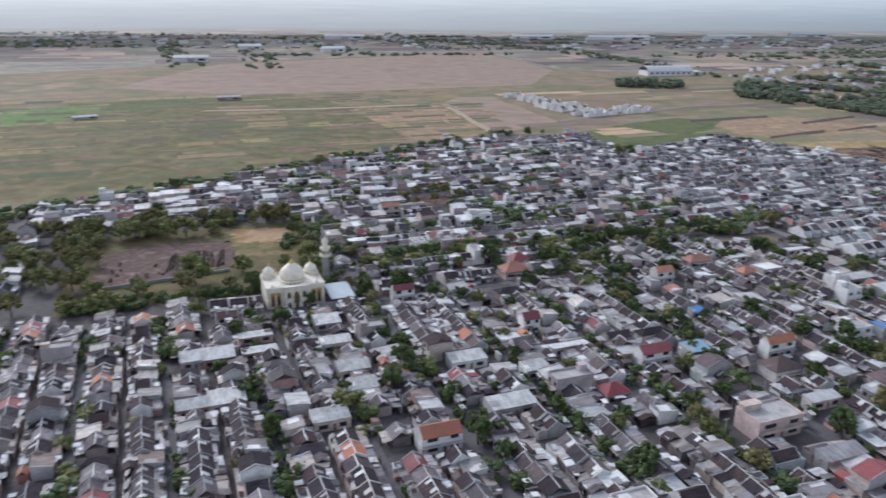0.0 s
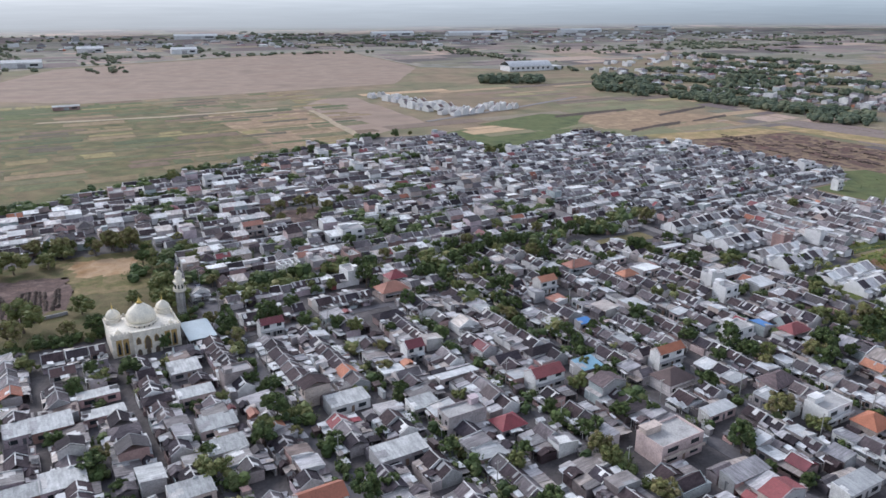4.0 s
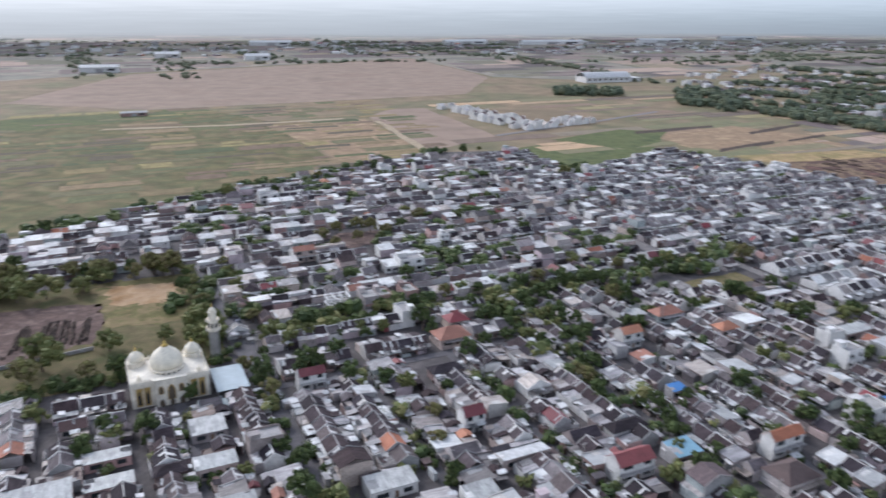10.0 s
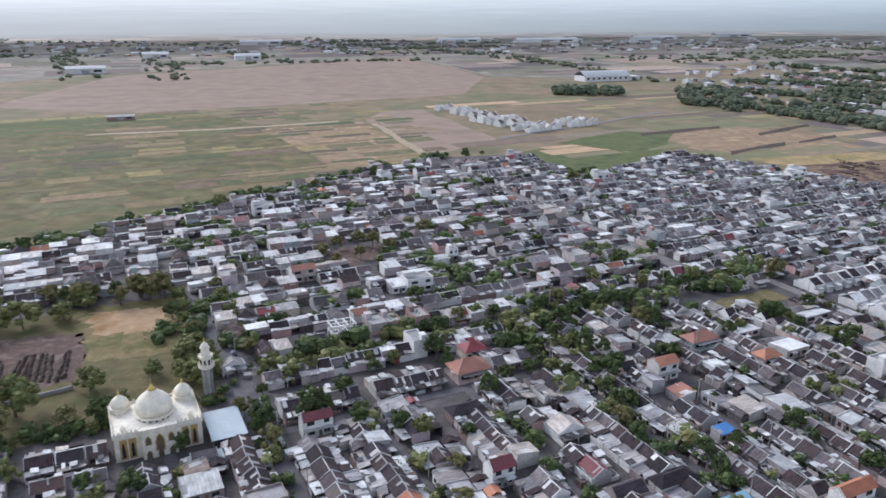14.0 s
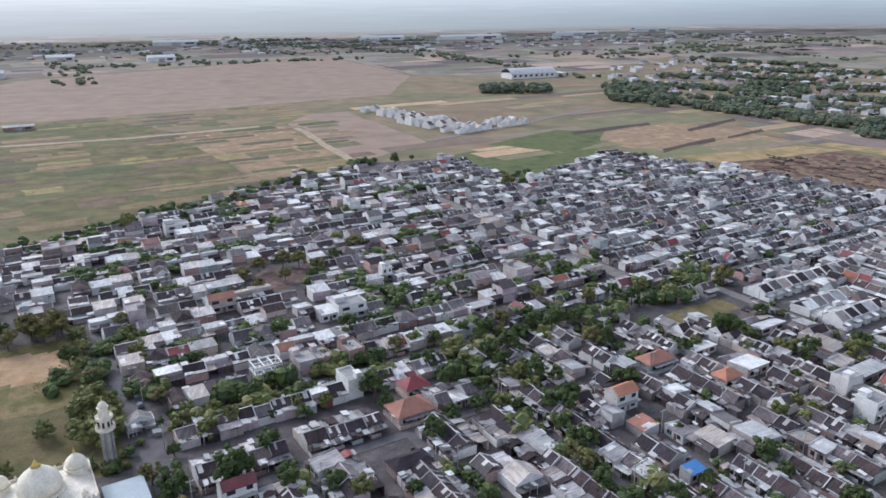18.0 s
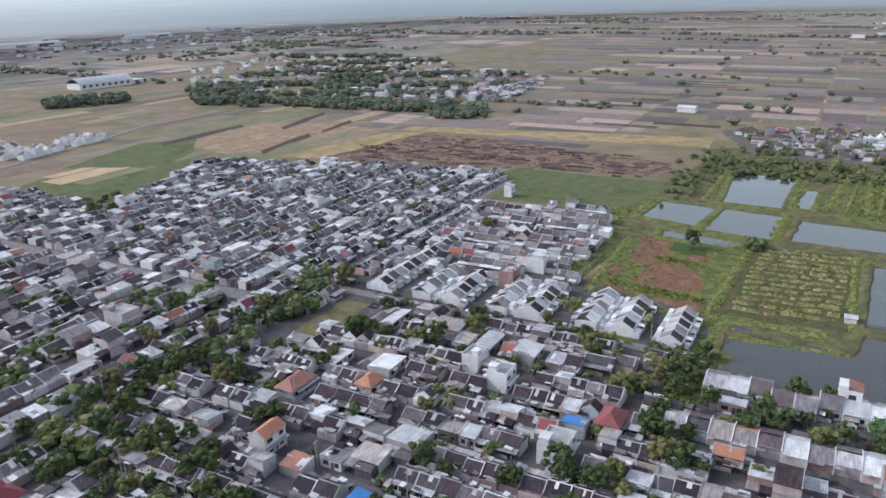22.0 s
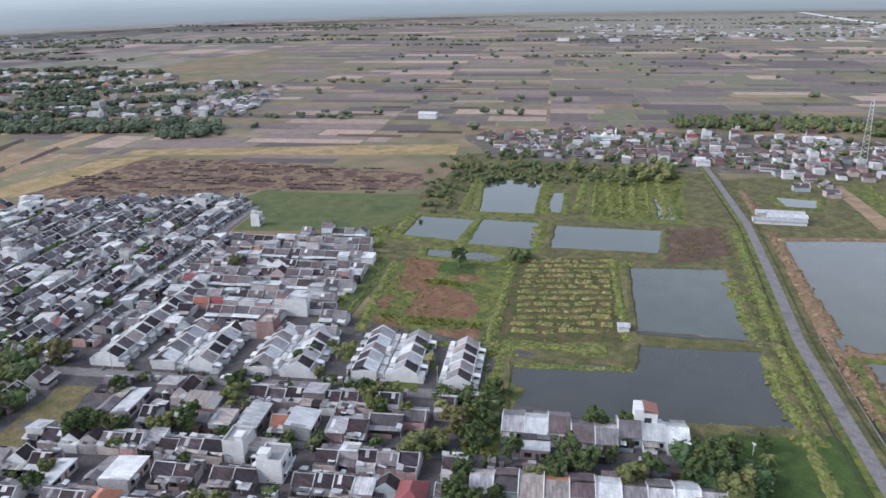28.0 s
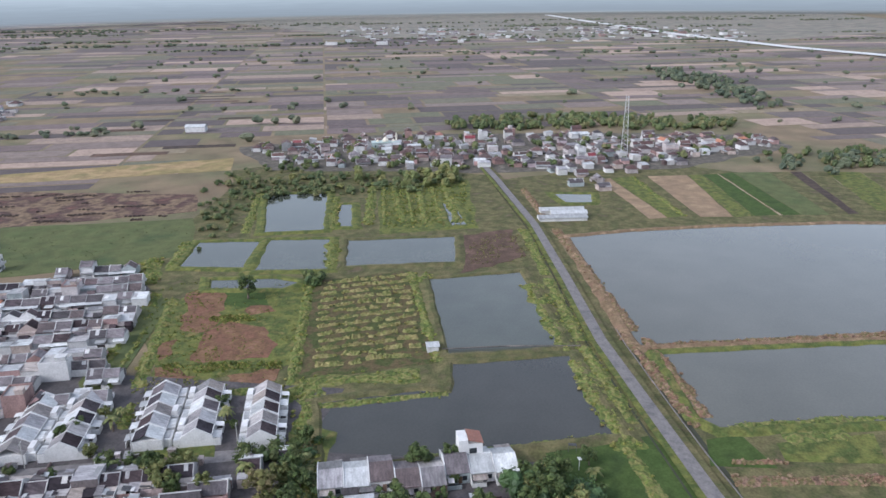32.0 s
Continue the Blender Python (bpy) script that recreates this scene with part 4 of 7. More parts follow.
def house_parts(kind, w, d, mats, r, detail):
    """Shapes of one house: lot w by d, front at -y, the origin at the lot's centre on the ground."""
    roof_mat, wall_mat, sheet_mat = mats
    p, x0, x1, y0, y1 = [], -w / 2 + .02, w / 2 - .02, -d / 2, d / 2
    if kind == "tile":
        f = y0 + r.uniform(2.4, 3.3)
        b = min(y1 - 1.0, f + r.uniform(5.0, 6.2))
        z, rise = r.uniform(2.8, 3.3), r.uniform(1.4, 1.9)
        p.append(("wall", Shape().box(x0, x1, f, b, 0, z).box(x0, x0 + .15, y0 + .1, f, 0, 1.3).box(x0, x1 - 2.6, y0, y0 + .14, 0, 1.2).box(x0, x0 + .15, b, y1, 0, 2.9).box(x0 + .15, x1, y1 - .15, y1, 0, 2.4), wall_mat))
        p.append(("roof", gable_x(Shape(), x0 + .1, x1 - .1, f, b, z, rise), roof_mat))
        ym = (f + b) / 2
        p.append(("party_wall", gable_wall_x(Shape(), x0 - .1, x0 + .14, f, b, z, rise, .3).box(x0 + .14, x1, ym - .14, ym + .14, z + rise - .1, z + rise + .07), PARTY))
        c, left = r.uniform(2.2, 2.7), x0 + r.choice((0, 0, w * .4))
        p.append(("canopy", Shape().slab([(left, y0 + r.uniform(-.4, .6), c - .25), (x1, y0 + .1, c - .25), (x1, f + .1, c), (left, f + .1, c)], .07), sheet_mat))
        patch = p[-2][1]
        for _ in range(r.choice((0, 1, 2))):          # sheets laid over the tiles from the ridge down
            xa, t0, side = r.uniform(x0 + .4, x1 - 1.6), r.uniform(.05, .5), r.choice((f, b))
            ya, xb = side + (ym - side) * t0, xa + r.uniform(.5, 1.5)
            za, zb = z + rise * t0 + .07, z + rise + .05
            quad = [(xa, ya, za), (xb, ya, za), (xb, ym, zb), (xa, ym, zb)]
            patch.slab(quad if side == f else quad[::-1], .05)
        if y1 - b > 1.6:
            cut, h1, h2 = x0 + w * r.uniform(.4, .65), r.uniform(2.4, 2.9), r.uniform(2.6, 3.6)
            p.append(("rear_roof", Shape().slab([(x0, b + .3, h1 + .3), (cut, b + .3, h1 + .3), (cut, y1 - r.uniform(0, 1.4), h1), (x0, y1, h1)], .08), SHEET))
            p.append(("lean_to", Shape().slab([(cut + .1, b + r.uniform(.2, 1.2), h2), (x1, b + .3, h2), (x1, y1 - .1, h2 - .4), (cut + .1, y1 - .1, h2 - .4)], .08).box(cut + .15, x1 - .05, y1 - .6, y1 - .2, 0, h2 - .5), r.choice((roof_mat, SHEET, sheet_mat, CONCRETE))))
        front, floors = f, 1
    elif kind == "long":
        f, b, z, rise = y0 + r.uniform(1.6, 2.6), y1 - r.uniform(.4, 1.6), r.uniform(2.6, 3.5), r.uniform(1.3, 2.2)
        mid = (f + b) / 2
        p.append(("wall", Shape().box(x0, x1, f, b, 0, z).box(x0, x0 + .15, y0, f, 0, 1.6).box(x0 + .15, x1 - 2.4, y0, y0 + .14, 0, 1.2), wall_mat))
        p.append(("roof", folded(Shape(), [(f - .3, z - .1), (mid, z + rise)], "x", x0 + .12, x1 - .05, .14), roof_mat))
        p.append(("rear_roof", folded(Shape(), [(mid, z + rise - r.choice((0, .5))), (b + .3, z - .1)], "x", x0 + .12, x1 - .05, .14), r.choice((roof_mat, TILE_DARK, SHEET))))
        p.append(("party_wall", gable_wall_x(Shape(), x0 - .1, x0 + .14, f, b, z, rise, .35), PALE))
        cut = x0 + w * r.uniform(.3, .8)
        p.append(("canopy", Shape().slab([(x0 + .3, y0 - .2, 2.3), (cut, y0 - .2, 2.3), (cut, f + .1, 2.55), (x0 + .3, f + .1, 2.55)], .07).slab([(cut, b + .1, 2.9), (x1, b + .1, 2.9), (x1, y1 + .3, 2.7), (cut, y1 + .3, 2.7)], .07), sheet_mat))
        front, floors = f, 1
    elif kind == "saw":
        f, b, z, rise = -4.1, 4.1, r.uniform(2.9, 3.3), r.uniform(1.9, 2.4)
        p.append(("wall", Shape().box(x0, x1, f - .2, b + .2, 0, z).box(x0, x0 + .2, y0, f, 0, r.uniform(1.4, 2.6)).box(x0, x1 - 1.2, b + .2, y1, 0, 2.5).box(x0 + .2, x0 + w * .55, y0, y0 + .2, 0, 1.5), WHITE_WALL))
        # far slope coloured paler than the near one for sun on that side
        near_slope, far_slope = folded(Shape(), [(f * .72, z + rise * .28), (0, z + rise)], "x", x0 + .3, x1 - .25, .16).slab([(x0 + .3, f - .25, z - .15), (x1, f - .25, z - .15), (x1, f * .72, z + rise * .26), (x0 + .3, f * .72, z + rise * .26)], .1), folded(Shape(), [(0, z + rise), (b + .25, z - .1)], "x", x0 + .3, x1, .16)
        p.append(("roof", near_slope, r.choice((SLATE, SLATE, TILE_DARK, SHEET, WHITE_SHEET))))
        p.append(("rear_roof", far_slope, r.choice((SHEET, WHITE_SHEET, CONCRETE, SHEET))))
        p.append(("party_wall", gable_wall_x(Shape(), x0 - .02, x0 + .3, f, b, z, rise, .45), PALE))
        q = r.uniform(.3, .95)
        p.append(("canopy", Shape().slab([(x0 + .1, y0 - r.uniform(0, .5), 2.4), (x0 + w * q, y0 - .2, 2.4), (x0 + w * q, f - .2, 2.75), (x0 + .1, f - .2, 2.75)], .1).box(x0 + .2, x0 + w * r.uniform(.4, .9), b + .25, y1 - r.uniform(0, .8), 2.5, 2.6 + r.choice((.1, .1, 1.2))), WHITE_SHEET if r.random() < .7 else PALE))
        front, floors = y0, 1
    elif kind == "sheet":
        z = r.uniform(2.9, 4.0)
        f = y0 + r.uniform(.2, 1.6)
        tilt = r.choice((-.7, .6, .9))
        m = y1 if d < 9 else f + (y1 - f) * r.uniform(.5, .66)
        p.append(("wall", Shape().hexa([(x0, f), (x1, f), (x1, m), (x0, m)], [0] * 4, [z, z, z + tilt, z + tilt]), wall_mat))
        e = .4
        p.append(("roof", Shape().slab([(x0 - .05, f - e, z + .2), (x1 + .05, f - e, z + .2), (x1 + .05, m + .2, z + .2 + tilt), (x0 - .05, m + .2, z + .2 + tilt)], .12), sheet_mat))
        slope = lambda y: z + .2 + tilt * (y - f + e) / (m - f + e + .2) + .05  # noqa: E731
        over = Shape()
        xa = x0
        for _ in range(r.choice((1, 1, 2))):
            ya = f + (m - f) * r.uniform(.1, .3)
            xb, yb = xa + r.uniform(.7, 2.2), ya + (m - f) * r.uniform(.35, .6)
            over.slab([(xa, ya, slope(ya)), (xb, ya, slope(ya)), (xb, yb, slope(yb)), (xa, yb, slope(yb))], .06)
            xa = xb - .1
        p.append(("party_wall", Shape().hexa([(x0 - .1, f), (x0 + .12, f), (x0 + .12, m), (x0 - .1, m)], [0] * 4, [z + .5, z + .5, z + .55 + tilt, z + .55 + tilt]).add(over.v, over.f), PARTY))
        if m < y1 - 1.5:
            h = r.uniform(2.4, 3.2)
            cut = x0 + w * r.uniform(.35, .65)
            p.append(("rear_roof", gable_x(Shape(), x0, cut, m + .7, y1 - .4, h, .9, over=.25).box(x0 + .1, cut - .1, m + .6, y1 - .4, 0, h - .1), roof_mat))
            p.append(("lean_to", Shape().slab([(cut + .1, m + .3, h + .2), (x1, m + .3, h + .2), (x1, y1 - r.uniform(0, 1.5), h - .2), (cut + .1, y1 - .2, h - .2)], .08), SHEET))
        front, floors = f, 1
    elif kind == "flat":
        z, f = r.uniform(5.6, 6.6), y0 + 1.2
        s = Shape().box(x0, x1, f, y1, 0, z)
        for a, b, c, e in ((x0, x1, f, f + .18), (x0, x1, y1 - .18, y1), (x0, x0 + .18, f + .18, y1 - .18), (x1 - .18, x1, f + .18, y1 - .18)):
            s.box(a, b, c, e, z, z + .75)
        p.append(("wall", s, wall_mat))
        p.append(("roof", Shape().box(x0 + .18, x1 - .18, f + .18, y1 - .18, z + .004, z + .12), CONCRETE))
        p.append(("balcony", Shape().box(x0 + .3, x1 - .3, f - 1.2, f, 3.0, 3.2).box(x0 + .3, x1 - .3, f - 1.2, f - 1.08, 3.2, 4.0), wall_mat))
        p.append(("stair_cabin", Shape().box(x0 + .4, x0 + w * .4, y1 - 3.0, y1 - .4, z + .12, z + 2.1).box(x0 + .2, x0 + w * .4 + .2, y1 - 3.2, y1 - .2, z + 2.1, z + 2.25), wall_mat))
        front, floors = f, 2
    elif kind == "two":
        z, f = r.uniform(5.8, 6.6), y0 + 1.8
        rise = r.uniform(1.3, 1.9)
        b = y1 - r.uniform(0, 2)
        p.append(("wall", Shape().box(x0, x1, f, b, 0, z).box(x0 + .1, x1 - .1, b, y1 - .05, 0, 3.2), wall_mat))
        p.append(("roof", gable_x(Shape(), x0 - .1, x1 + .1, f, b, z, rise), roof_mat))
        p.append(("party_wall", gable_wall_x(Shape(), x0 - .06, x0 + .12, f, b, z, rise), PARTY))
        p.append(("canopy", Shape().box(x0 + .2, x1 - .2, f - 1.4, f, 2.9, 3.05), CONCRETE))
        p.append(("rear_roof", Shape().slab([(x0, b + .05, 3.5), (x1, b + .05, 3.5), (x1, y1, 3.25), (x0, y1, 3.25)], .08), SHEET))
        front, floors = f, 2
    elif kind == "hip":
        z = r.uniform(3.0, 3.8)
        f = y0 + 1.6
        p.append(("wall", Shape().box(x0 + .4, x1 - .4, f, y1 - .6, 0, z).box(x0, x0 + .14, y0, y1, 0, 1.5).box(x0 + .14, x1 - 2.6, y0, y0 + .14, 0, 1.3), wall_mat))
        p.append(("roof", hip(Shape(), x0 + .4, x1 - .4, f, y1 - .6, z, min(w, d) * .28), roof_mat))
        p.append(("canopy", Shape().slab([(x0 + 2, y0 + .1, 2.4), (x1, y0 + .1, 2.4), (x1, f, 2.6), (x0 + 2, f, 2.6)], .07), sheet_mat))
        front, floors = f, 1
    elif kind == "estate":
        z, rise, f, b = r.uniform(3.4, 4.4), r.uniform(2.6, 3.8), y0 + 1.0, y1 - .5
        s = Shape().box(x0 + .3, x1 - .3, f, b, 0, z).box(x0, x1 - 2, y0, y0 + .2, 0, 1.6)
        for y in (f - .04, b - .2):
            s.add([(x, yy, h) for yy in (y, y + .3) for x, h in ((x0 + .2, z), (x1 - .2, z), (0, z + rise))], [(0, 1, 2), (5, 4, 3), (0, 3, 4, 1), (1, 4, 5, 2), (2, 5, 3, 0)])
        p.append(("wall", s, wall_mat))
        p.append(("roof", gable_y(Shape(), x0 + .3, x1 - .3, f + .27, b - .22, z - .2, rise - .6, over=.1), roof_mat))
        p.append(("canopy", Shape().box(x0 + .4, x1 - .4, y0 - .2, f, 2.7, 2.9), WHITE_WALL))
        front, floors = f, 2
    elif kind == "front":
        z, rise = r.uniform(3.0, 3.4), r.uniform(1.8, 2.3)
        f, b = y0 + 2.6, y1 - 1.6
        s = Shape().box(x0, x1, f, b, 0, z).box(x0, x0 + .14, y0, f, 0, 1.5).box(x0, x1, b, y1, 0, 2.7)
        for y in (f - .02, b - .16):
            s.add([(x, yy, h) for yy in (y, y + .18) for x, h in ((x0, z), (x1, z), (0, z + rise + .2))], [(0, 1, 2), (5, 4, 3), (0, 3, 4, 1), (1, 4, 5, 2), (2, 5, 3, 0)])
        p.append(("wall", s, wall_mat))
        p.append(("roof", gable_y(Shape(), x0 + .2, x1 - .2, f + .17, b - .17, z, rise, over=.2), roof_mat))
        p.append(("canopy", Shape().slab([(x0 + .2, y0 + .2, 2.3), (x1 - .2, y0 + .2, 2.3), (x1 - .2, f, 2.6), (x0 + .2, f, 2.6)], .07), sheet_mat))
        front, floors = f, 1
    if detail:
        p += windows_front(w - .4, front, floors, r)
    return p


LABELS = {"estate": "white estate house with a steep gable", "long": "row house under one long grey roof slope", "saw": "pale terrace house with dark roof panels and stepped white gables", "tile": "row house with a dark tiled gable roof and a carport canopy", "sheet": "low house under a pale corrugated metal roof",
          "flat": "two-storey plastered house with a flat parapet roof", "two": "two-storey house with a tiled gable roof",
          "hip": "bungalow with a hipped tile roof", "front": "small white house with a pointed gable front"}
NAMES = {"long": "row_house", "saw": "terrace_house", "tile": "row_house", "sheet": "metal_roofed_house", "flat": "flat_roofed_house", "two": "two_storey_house", "estate": "estate_house", "hip": "bungalow", "front": "gable_house"}
COLOUR = {"roof_red": "red", "roof_orange": "orange", "roof_white_sheet": "white", "roof_blue_sheet": "light blue", "tarp_blue": "blue"}
taken = []          # circles kept free of generated houses
lots = []           # built lots: u0, u1, v0, v1
far_shapes = {}     # joined houses that the camera never comes near, by material
counts = {}


def near(x, y, reach):
    """Whether a place lies within reach of the stretch of town under the flight line."""
    k = min(1, max(0, (x * 63 + y * 183) / (63 ** 2 + 183 ** 2)))
    return math.hypot(x - 63 * k, y - 183 * k) < reach


def house(kind, u, v, turn, w, d, mats, seed, detail=True, label="", lift=.16, single=None, name="", group="town houses"):
    """A house on its lot; alike houses share their meshes."""
    w0, d0 = round(w), round(d)
    x, y = xy(u, v)
    if single is None:
        single = near(x, y, {"tile": 134, "sheet": 156}.get(kind, 330))
        detail = detail and single and near(x, y, 150)
    at = Matrix.Translation((x, y, lift)) @ Matrix.Rotation(GRID + radians(turn), 4, "Z") @ Matrix.Diagonal((w / w0, d / d0, 1, 1))
    rnd = random.Random(str((kind, w0, d0)) + str(seed % 3))
    if not single:
        for n, sh, m in house_parts(kind, w0, d0, mats, rnd, False):
            far_shapes.setdefault(m.name, Shape()).add([at @ Vector(p) for p in sh.v], sh.f)
        counts["joined"] = counts.get("joined", 0) + 1
        return None
    key = (kind, w0, d0, mats, seed % 3, detail)
    if key not in KINDS:
        KINDS[key] = [(n, sh.mesh(n, m)) for n, sh, m in house_parts(kind, w0, d0, mats, rnd, detail)]
    root = new(name or NAMES[kind], KINDS[key][0][1])
    root.matrix_basis = at
    for n, me in KINDS[key][1:]:
        part(n, me, None, root)
    c = COLOUR.get((mats[0] if kind in ("tile", "hip", "two", "front") else mats[2]).name)
    text = LABELS[kind]
    if c and not label:
        for old in ("dark tiled", "pale corrugated", "hipped tile", "tiled"):
            if old in text:
                text = text.replace(old, c + " " + old.replace("dark ", "").replace("pale ", ""), 1)
                break
    counts[kind] = counts.get(kind, 0) + 1
    tagged(root, label or text, "house", group)
    return root


def mark(kind, u, v, turn, w, d, roof, wall, flat):
    """A house that stands out by its roof or size; the generated rows leave its lot free."""
    house(kind, u, v, turn, w, d, (roof, wall, flat), len(taken), single=True)
    a, b = (w / 2, d / 2) if turn % 180 == 0 else (d / 2, w / 2)
    lots.append((u - a, u + a, v - b, v + b))


def pick_mats(r, whiteness):
    # far quarters take lighter tile, carrying some of their haze in the colour
    roof = (TILE_DARK if r.random() < (.85 if whiteness < .33 else .45 if whiteness < .5 else .2) else TILE) if r.random() > (.05 if whiteness < .6 else .02) else r.choice((RED, ORANGE, RED))
    flat = WHITE_SHEET if r.random() < whiteness + (.12 if whiteness > .15 else -.1) else DULL_SHEET if whiteness < .15 and r.random() < .5 else SHEET
    wall = WHITE_WALL if r.random() < (.08 if whiteness < .15 else .3 if whiteness < .6 else .55) else DULL_WALL if whiteness < .3 and r.random() < .5 else WALL
    return (roof, wall, flat)


def row(along, line, a0, a1, face, depth, seed, kinds, whiteness=.3, gap=.06, detail=True, width=(5.0, 7.0)):
    """A row of houses: their front line lies at `line`, running from a0 to a1; face is +1 or -1 across."""
    r = random.Random(seed)
    a = a0
    turn = {("u", -1): 0, ("u", 1): 180, ("v", -1): -90, ("v", 1): 90}[along, face]
    while a < a1 - 4:
        w = r.uniform(*width)
        if r.random() < gap:
            a += r.uniform(3, 7)
            continue
        d = depth * r.uniform(.86, 1.0)
        c = line - face * d / 2
        u, v = (a + w / 2, c) if along == "u" else (c, a + w / 2)
        x, y = xy(u, v)
        kind = r.choices(list(kinds), list(kinds.values()))[0]
        mats, sd = pick_mats(r, whiteness), r.randrange(3)
        p, q = (w / 2, d / 2) if along == "u" else (d / 2, w / 2)
        free = inside(x, y, TOWN) and all((x - tx) ** 2 + (y - ty) ** 2 > (tr + 2) ** 2 for tx, ty, tr in taken)
        if free and any(u - p < l1 - .7 and u + p > l0 + .7 and v - q < m1 - .7 and v + q > m0 + .7 for l0, l1, m0, m1 in lots):
            a += 1.0
            continue
        if free:
            house(kind, u, v, turn + r.uniform(-1.5, 1.5), w, d, mats, sd, detail)
            lots.append((u - p, u + p, v - q, v + q))
        a += w + .02


OLD = {"tile": 64, "sheet": 27, "two": 2.5, "flat": 1.5, "hip": 2, "front": 6}
NEW = {"tile": 64, "sheet": 26, "front": 8, "two": 1.4, "flat": .5}
MIX = {"tile": 42, "sheet": 40, "hip": 10, "two": 6, "flat": 3, "front": 3}
taken += [(*xy(47, 292), 17), (*xy(38, 290), 12), (*xy(57, 292), 12), (*xy(66, 287), 9), (*xy(64, 312), 9), (*xy(50, 306), 14), (*xy(34, 304), 14)]
for pu in range(-30, 66, 13):
    for pv in range(322, 402, 13):
        taken.append((*xy(pu, pv), 13))
taken += [(*xy(292 + k, 296 - 0.4 * k), 9) for k in range(-30, 6, 8)]      # open grass lot by the crossing
taken += [(*xy(150, 420), 14), (*xy(160, 428), 12)]                          # dusty clearing under trees

# houses that stand out
mark("tile", 302, 309, 0, 8, 8, MAROON, WALL, SHEET)
mark("two", 65, 171, 0, 12, 9, ORANGE, WHITE_WALL, SHEET)
mark("tile", 149, 224, 90, 8, 9, RED, WHITE_WALL, SHEET)
mark("two", 124, 232, 0, 7, 7, RED, WHITE_WALL, SHEET)
mark("two", 152, 194, 0, 12, 8, RED, WHITE_WALL, SHEET)
mark("sheet", 170, 194, 0, 9, 8, TILE, WALL, BLUE_SHEET)
mark("hip", 126, 178, 0, 9, 9, RED, WALL, SHEET)
mark("hip", 145, 289, 0, 13, 11, ORANGE, WALL, SHEET)
mark("hip", 153, 301, 0, 9, 9, RED, WALL, SHEET)
mark("hip", 233, 273, 0, 13, 9, ORANGE, WALL, SHEET)
mark("two", 203, 259, 0, 9, 8, ORANGE, WHITE_WALL, SHEET)
mark("sheet", 199, 246, 90, 7, 7, TILE, WALL, ORANGE)
mark("hip", 244, 252, 0, 9, 8, ORANGE, WALL, SHEET)
mark("flat", 235, 186, 0, 10, 9, TILE, WHITE_WALL, SHEET)
mark("flat", 264, 215, 0, 8, 8, TILE, WHITE_WALL, SHEET)
mark("sheet", 286, 215, 0, 11, 8, TILE, WALL, WHITE_SHEET)
mark("sheet", 291, 274, 0, 15, 11, TILE, WALL, WHITE_SHEET)
mark("sheet", 254, 272, 0, 12, 8, TILE, WALL, WHITE_SHEET)
mark("sheet", 219, 224, 90, 10, 15, TILE, WALL, WHITE_SHEET)
mark("sheet", 209, 230, 90, 9, 12, TILE, WALL, SHEET)
mark("sheet", 91, 216, 0, 13, 10, TILE, WHITE_WALL, PALE_SHEET)
mark("flat", 159, 147, 0, 16, 11, TILE, WALL, SHEET)
mark("sheet", 185, 154, 0, 12, 9, TILE, WALL, WHITE_SHEET)
mark("sheet", 165, 129, 0, 14, 10, TILE, WALL, SHEET)
mark("sheet", 186, 111, 0, 14, 11, TILE, WHITE_WALL, WHITE_SHEET)
mark("flat", 213, 135, 0, 12, 9, TILE, WHITE_WALL, SHEET)
mark("two", 198, 185, 0, 12, 7, ORANGE, WHITE_WALL, SHEET)
mark("hip", 188, 173, 0, 12, 11, MAROON, WALL, SHEET)
mark("hip", 256, 177, 0, 11, 9, RED, WALL, SHEET)
mark("hip", 218, 124, 0, 10, 10, ORANGE, WALL, SHEET)
mark("hip", 217, 155, 0, 12, 10, TILE, WALL, SHEET)
mark("sheet", 26, 257, 0, 12, 8, TILE, WALL, PALE_SHEET)
mark("sheet", 26, 244, 0, 12, 8, TILE, WALL, PALE_SHEET)
mark("sheet", 4, 244, 0, 9, 8, TILE, WALL, PALE_SHEET)
mark("sheet", 12, 244, 0, 11, 8, TILE, BRICKRED, PALE_SHEET)
mark("sheet", 2, 213, 0, 10, 9, TILE, BRICKRED, PALE_SHEET)
mark("sheet", 12, 213, 0, 11, 8, TILE, WALL, PALE_SHEET)
mark("sheet", 29, 204, 90, 8, 13, TILE, WALL, PALE_SHEET)
mark("sheet", 39, 192, 0, 11, 7, TILE, WALL, PALE_SHEET)
mark("sheet", 53, 261, 0, 10, 8, TILE, WALL, PALE_SHEET)
mark("sheet", 52, 241, 0, 11, 6, TILE, WALL, PALE_SHEET)
mark("sheet", 53, 220, 0, 11, 7, TILE, WALL, PALE_SHEET)
mark("sheet", 52, 207, 0, 11, 7, TILE, WALL, PALE_SHEET)
mark("sheet", 92, 183, 0, 15, 12, TILE, WALL, PALE_SHEET)
mark("sheet", 129, 213, 0, 15, 9, TILE, WALL, WHITE_SHEET)
mark("front", 153, 244, 0, 9, 11, SHEET, WHITE_WALL, SHEET)
mark("sheet", 110, 200, 0, 9, 7, TILE, WALL, PALE_SHEET)
mark("two", 88, 276, 0, 9, 7, RED, WHITE_WALL, SHEET)
mark("flat", 162, 368, 0, 12, 9, TILE, WHITE_WALL, SHEET)
mark("sheet", 153, 371, 0, 7, 8, TILE, WHITE_WALL, WHITE_SHEET)
mark("sheet", 209, 345, 0, 12, 8, TILE, WALL, WHITE_SHEET)
mark("sheet", 290, 249, 90, 12, 16, TILE, WALL, SHEET)
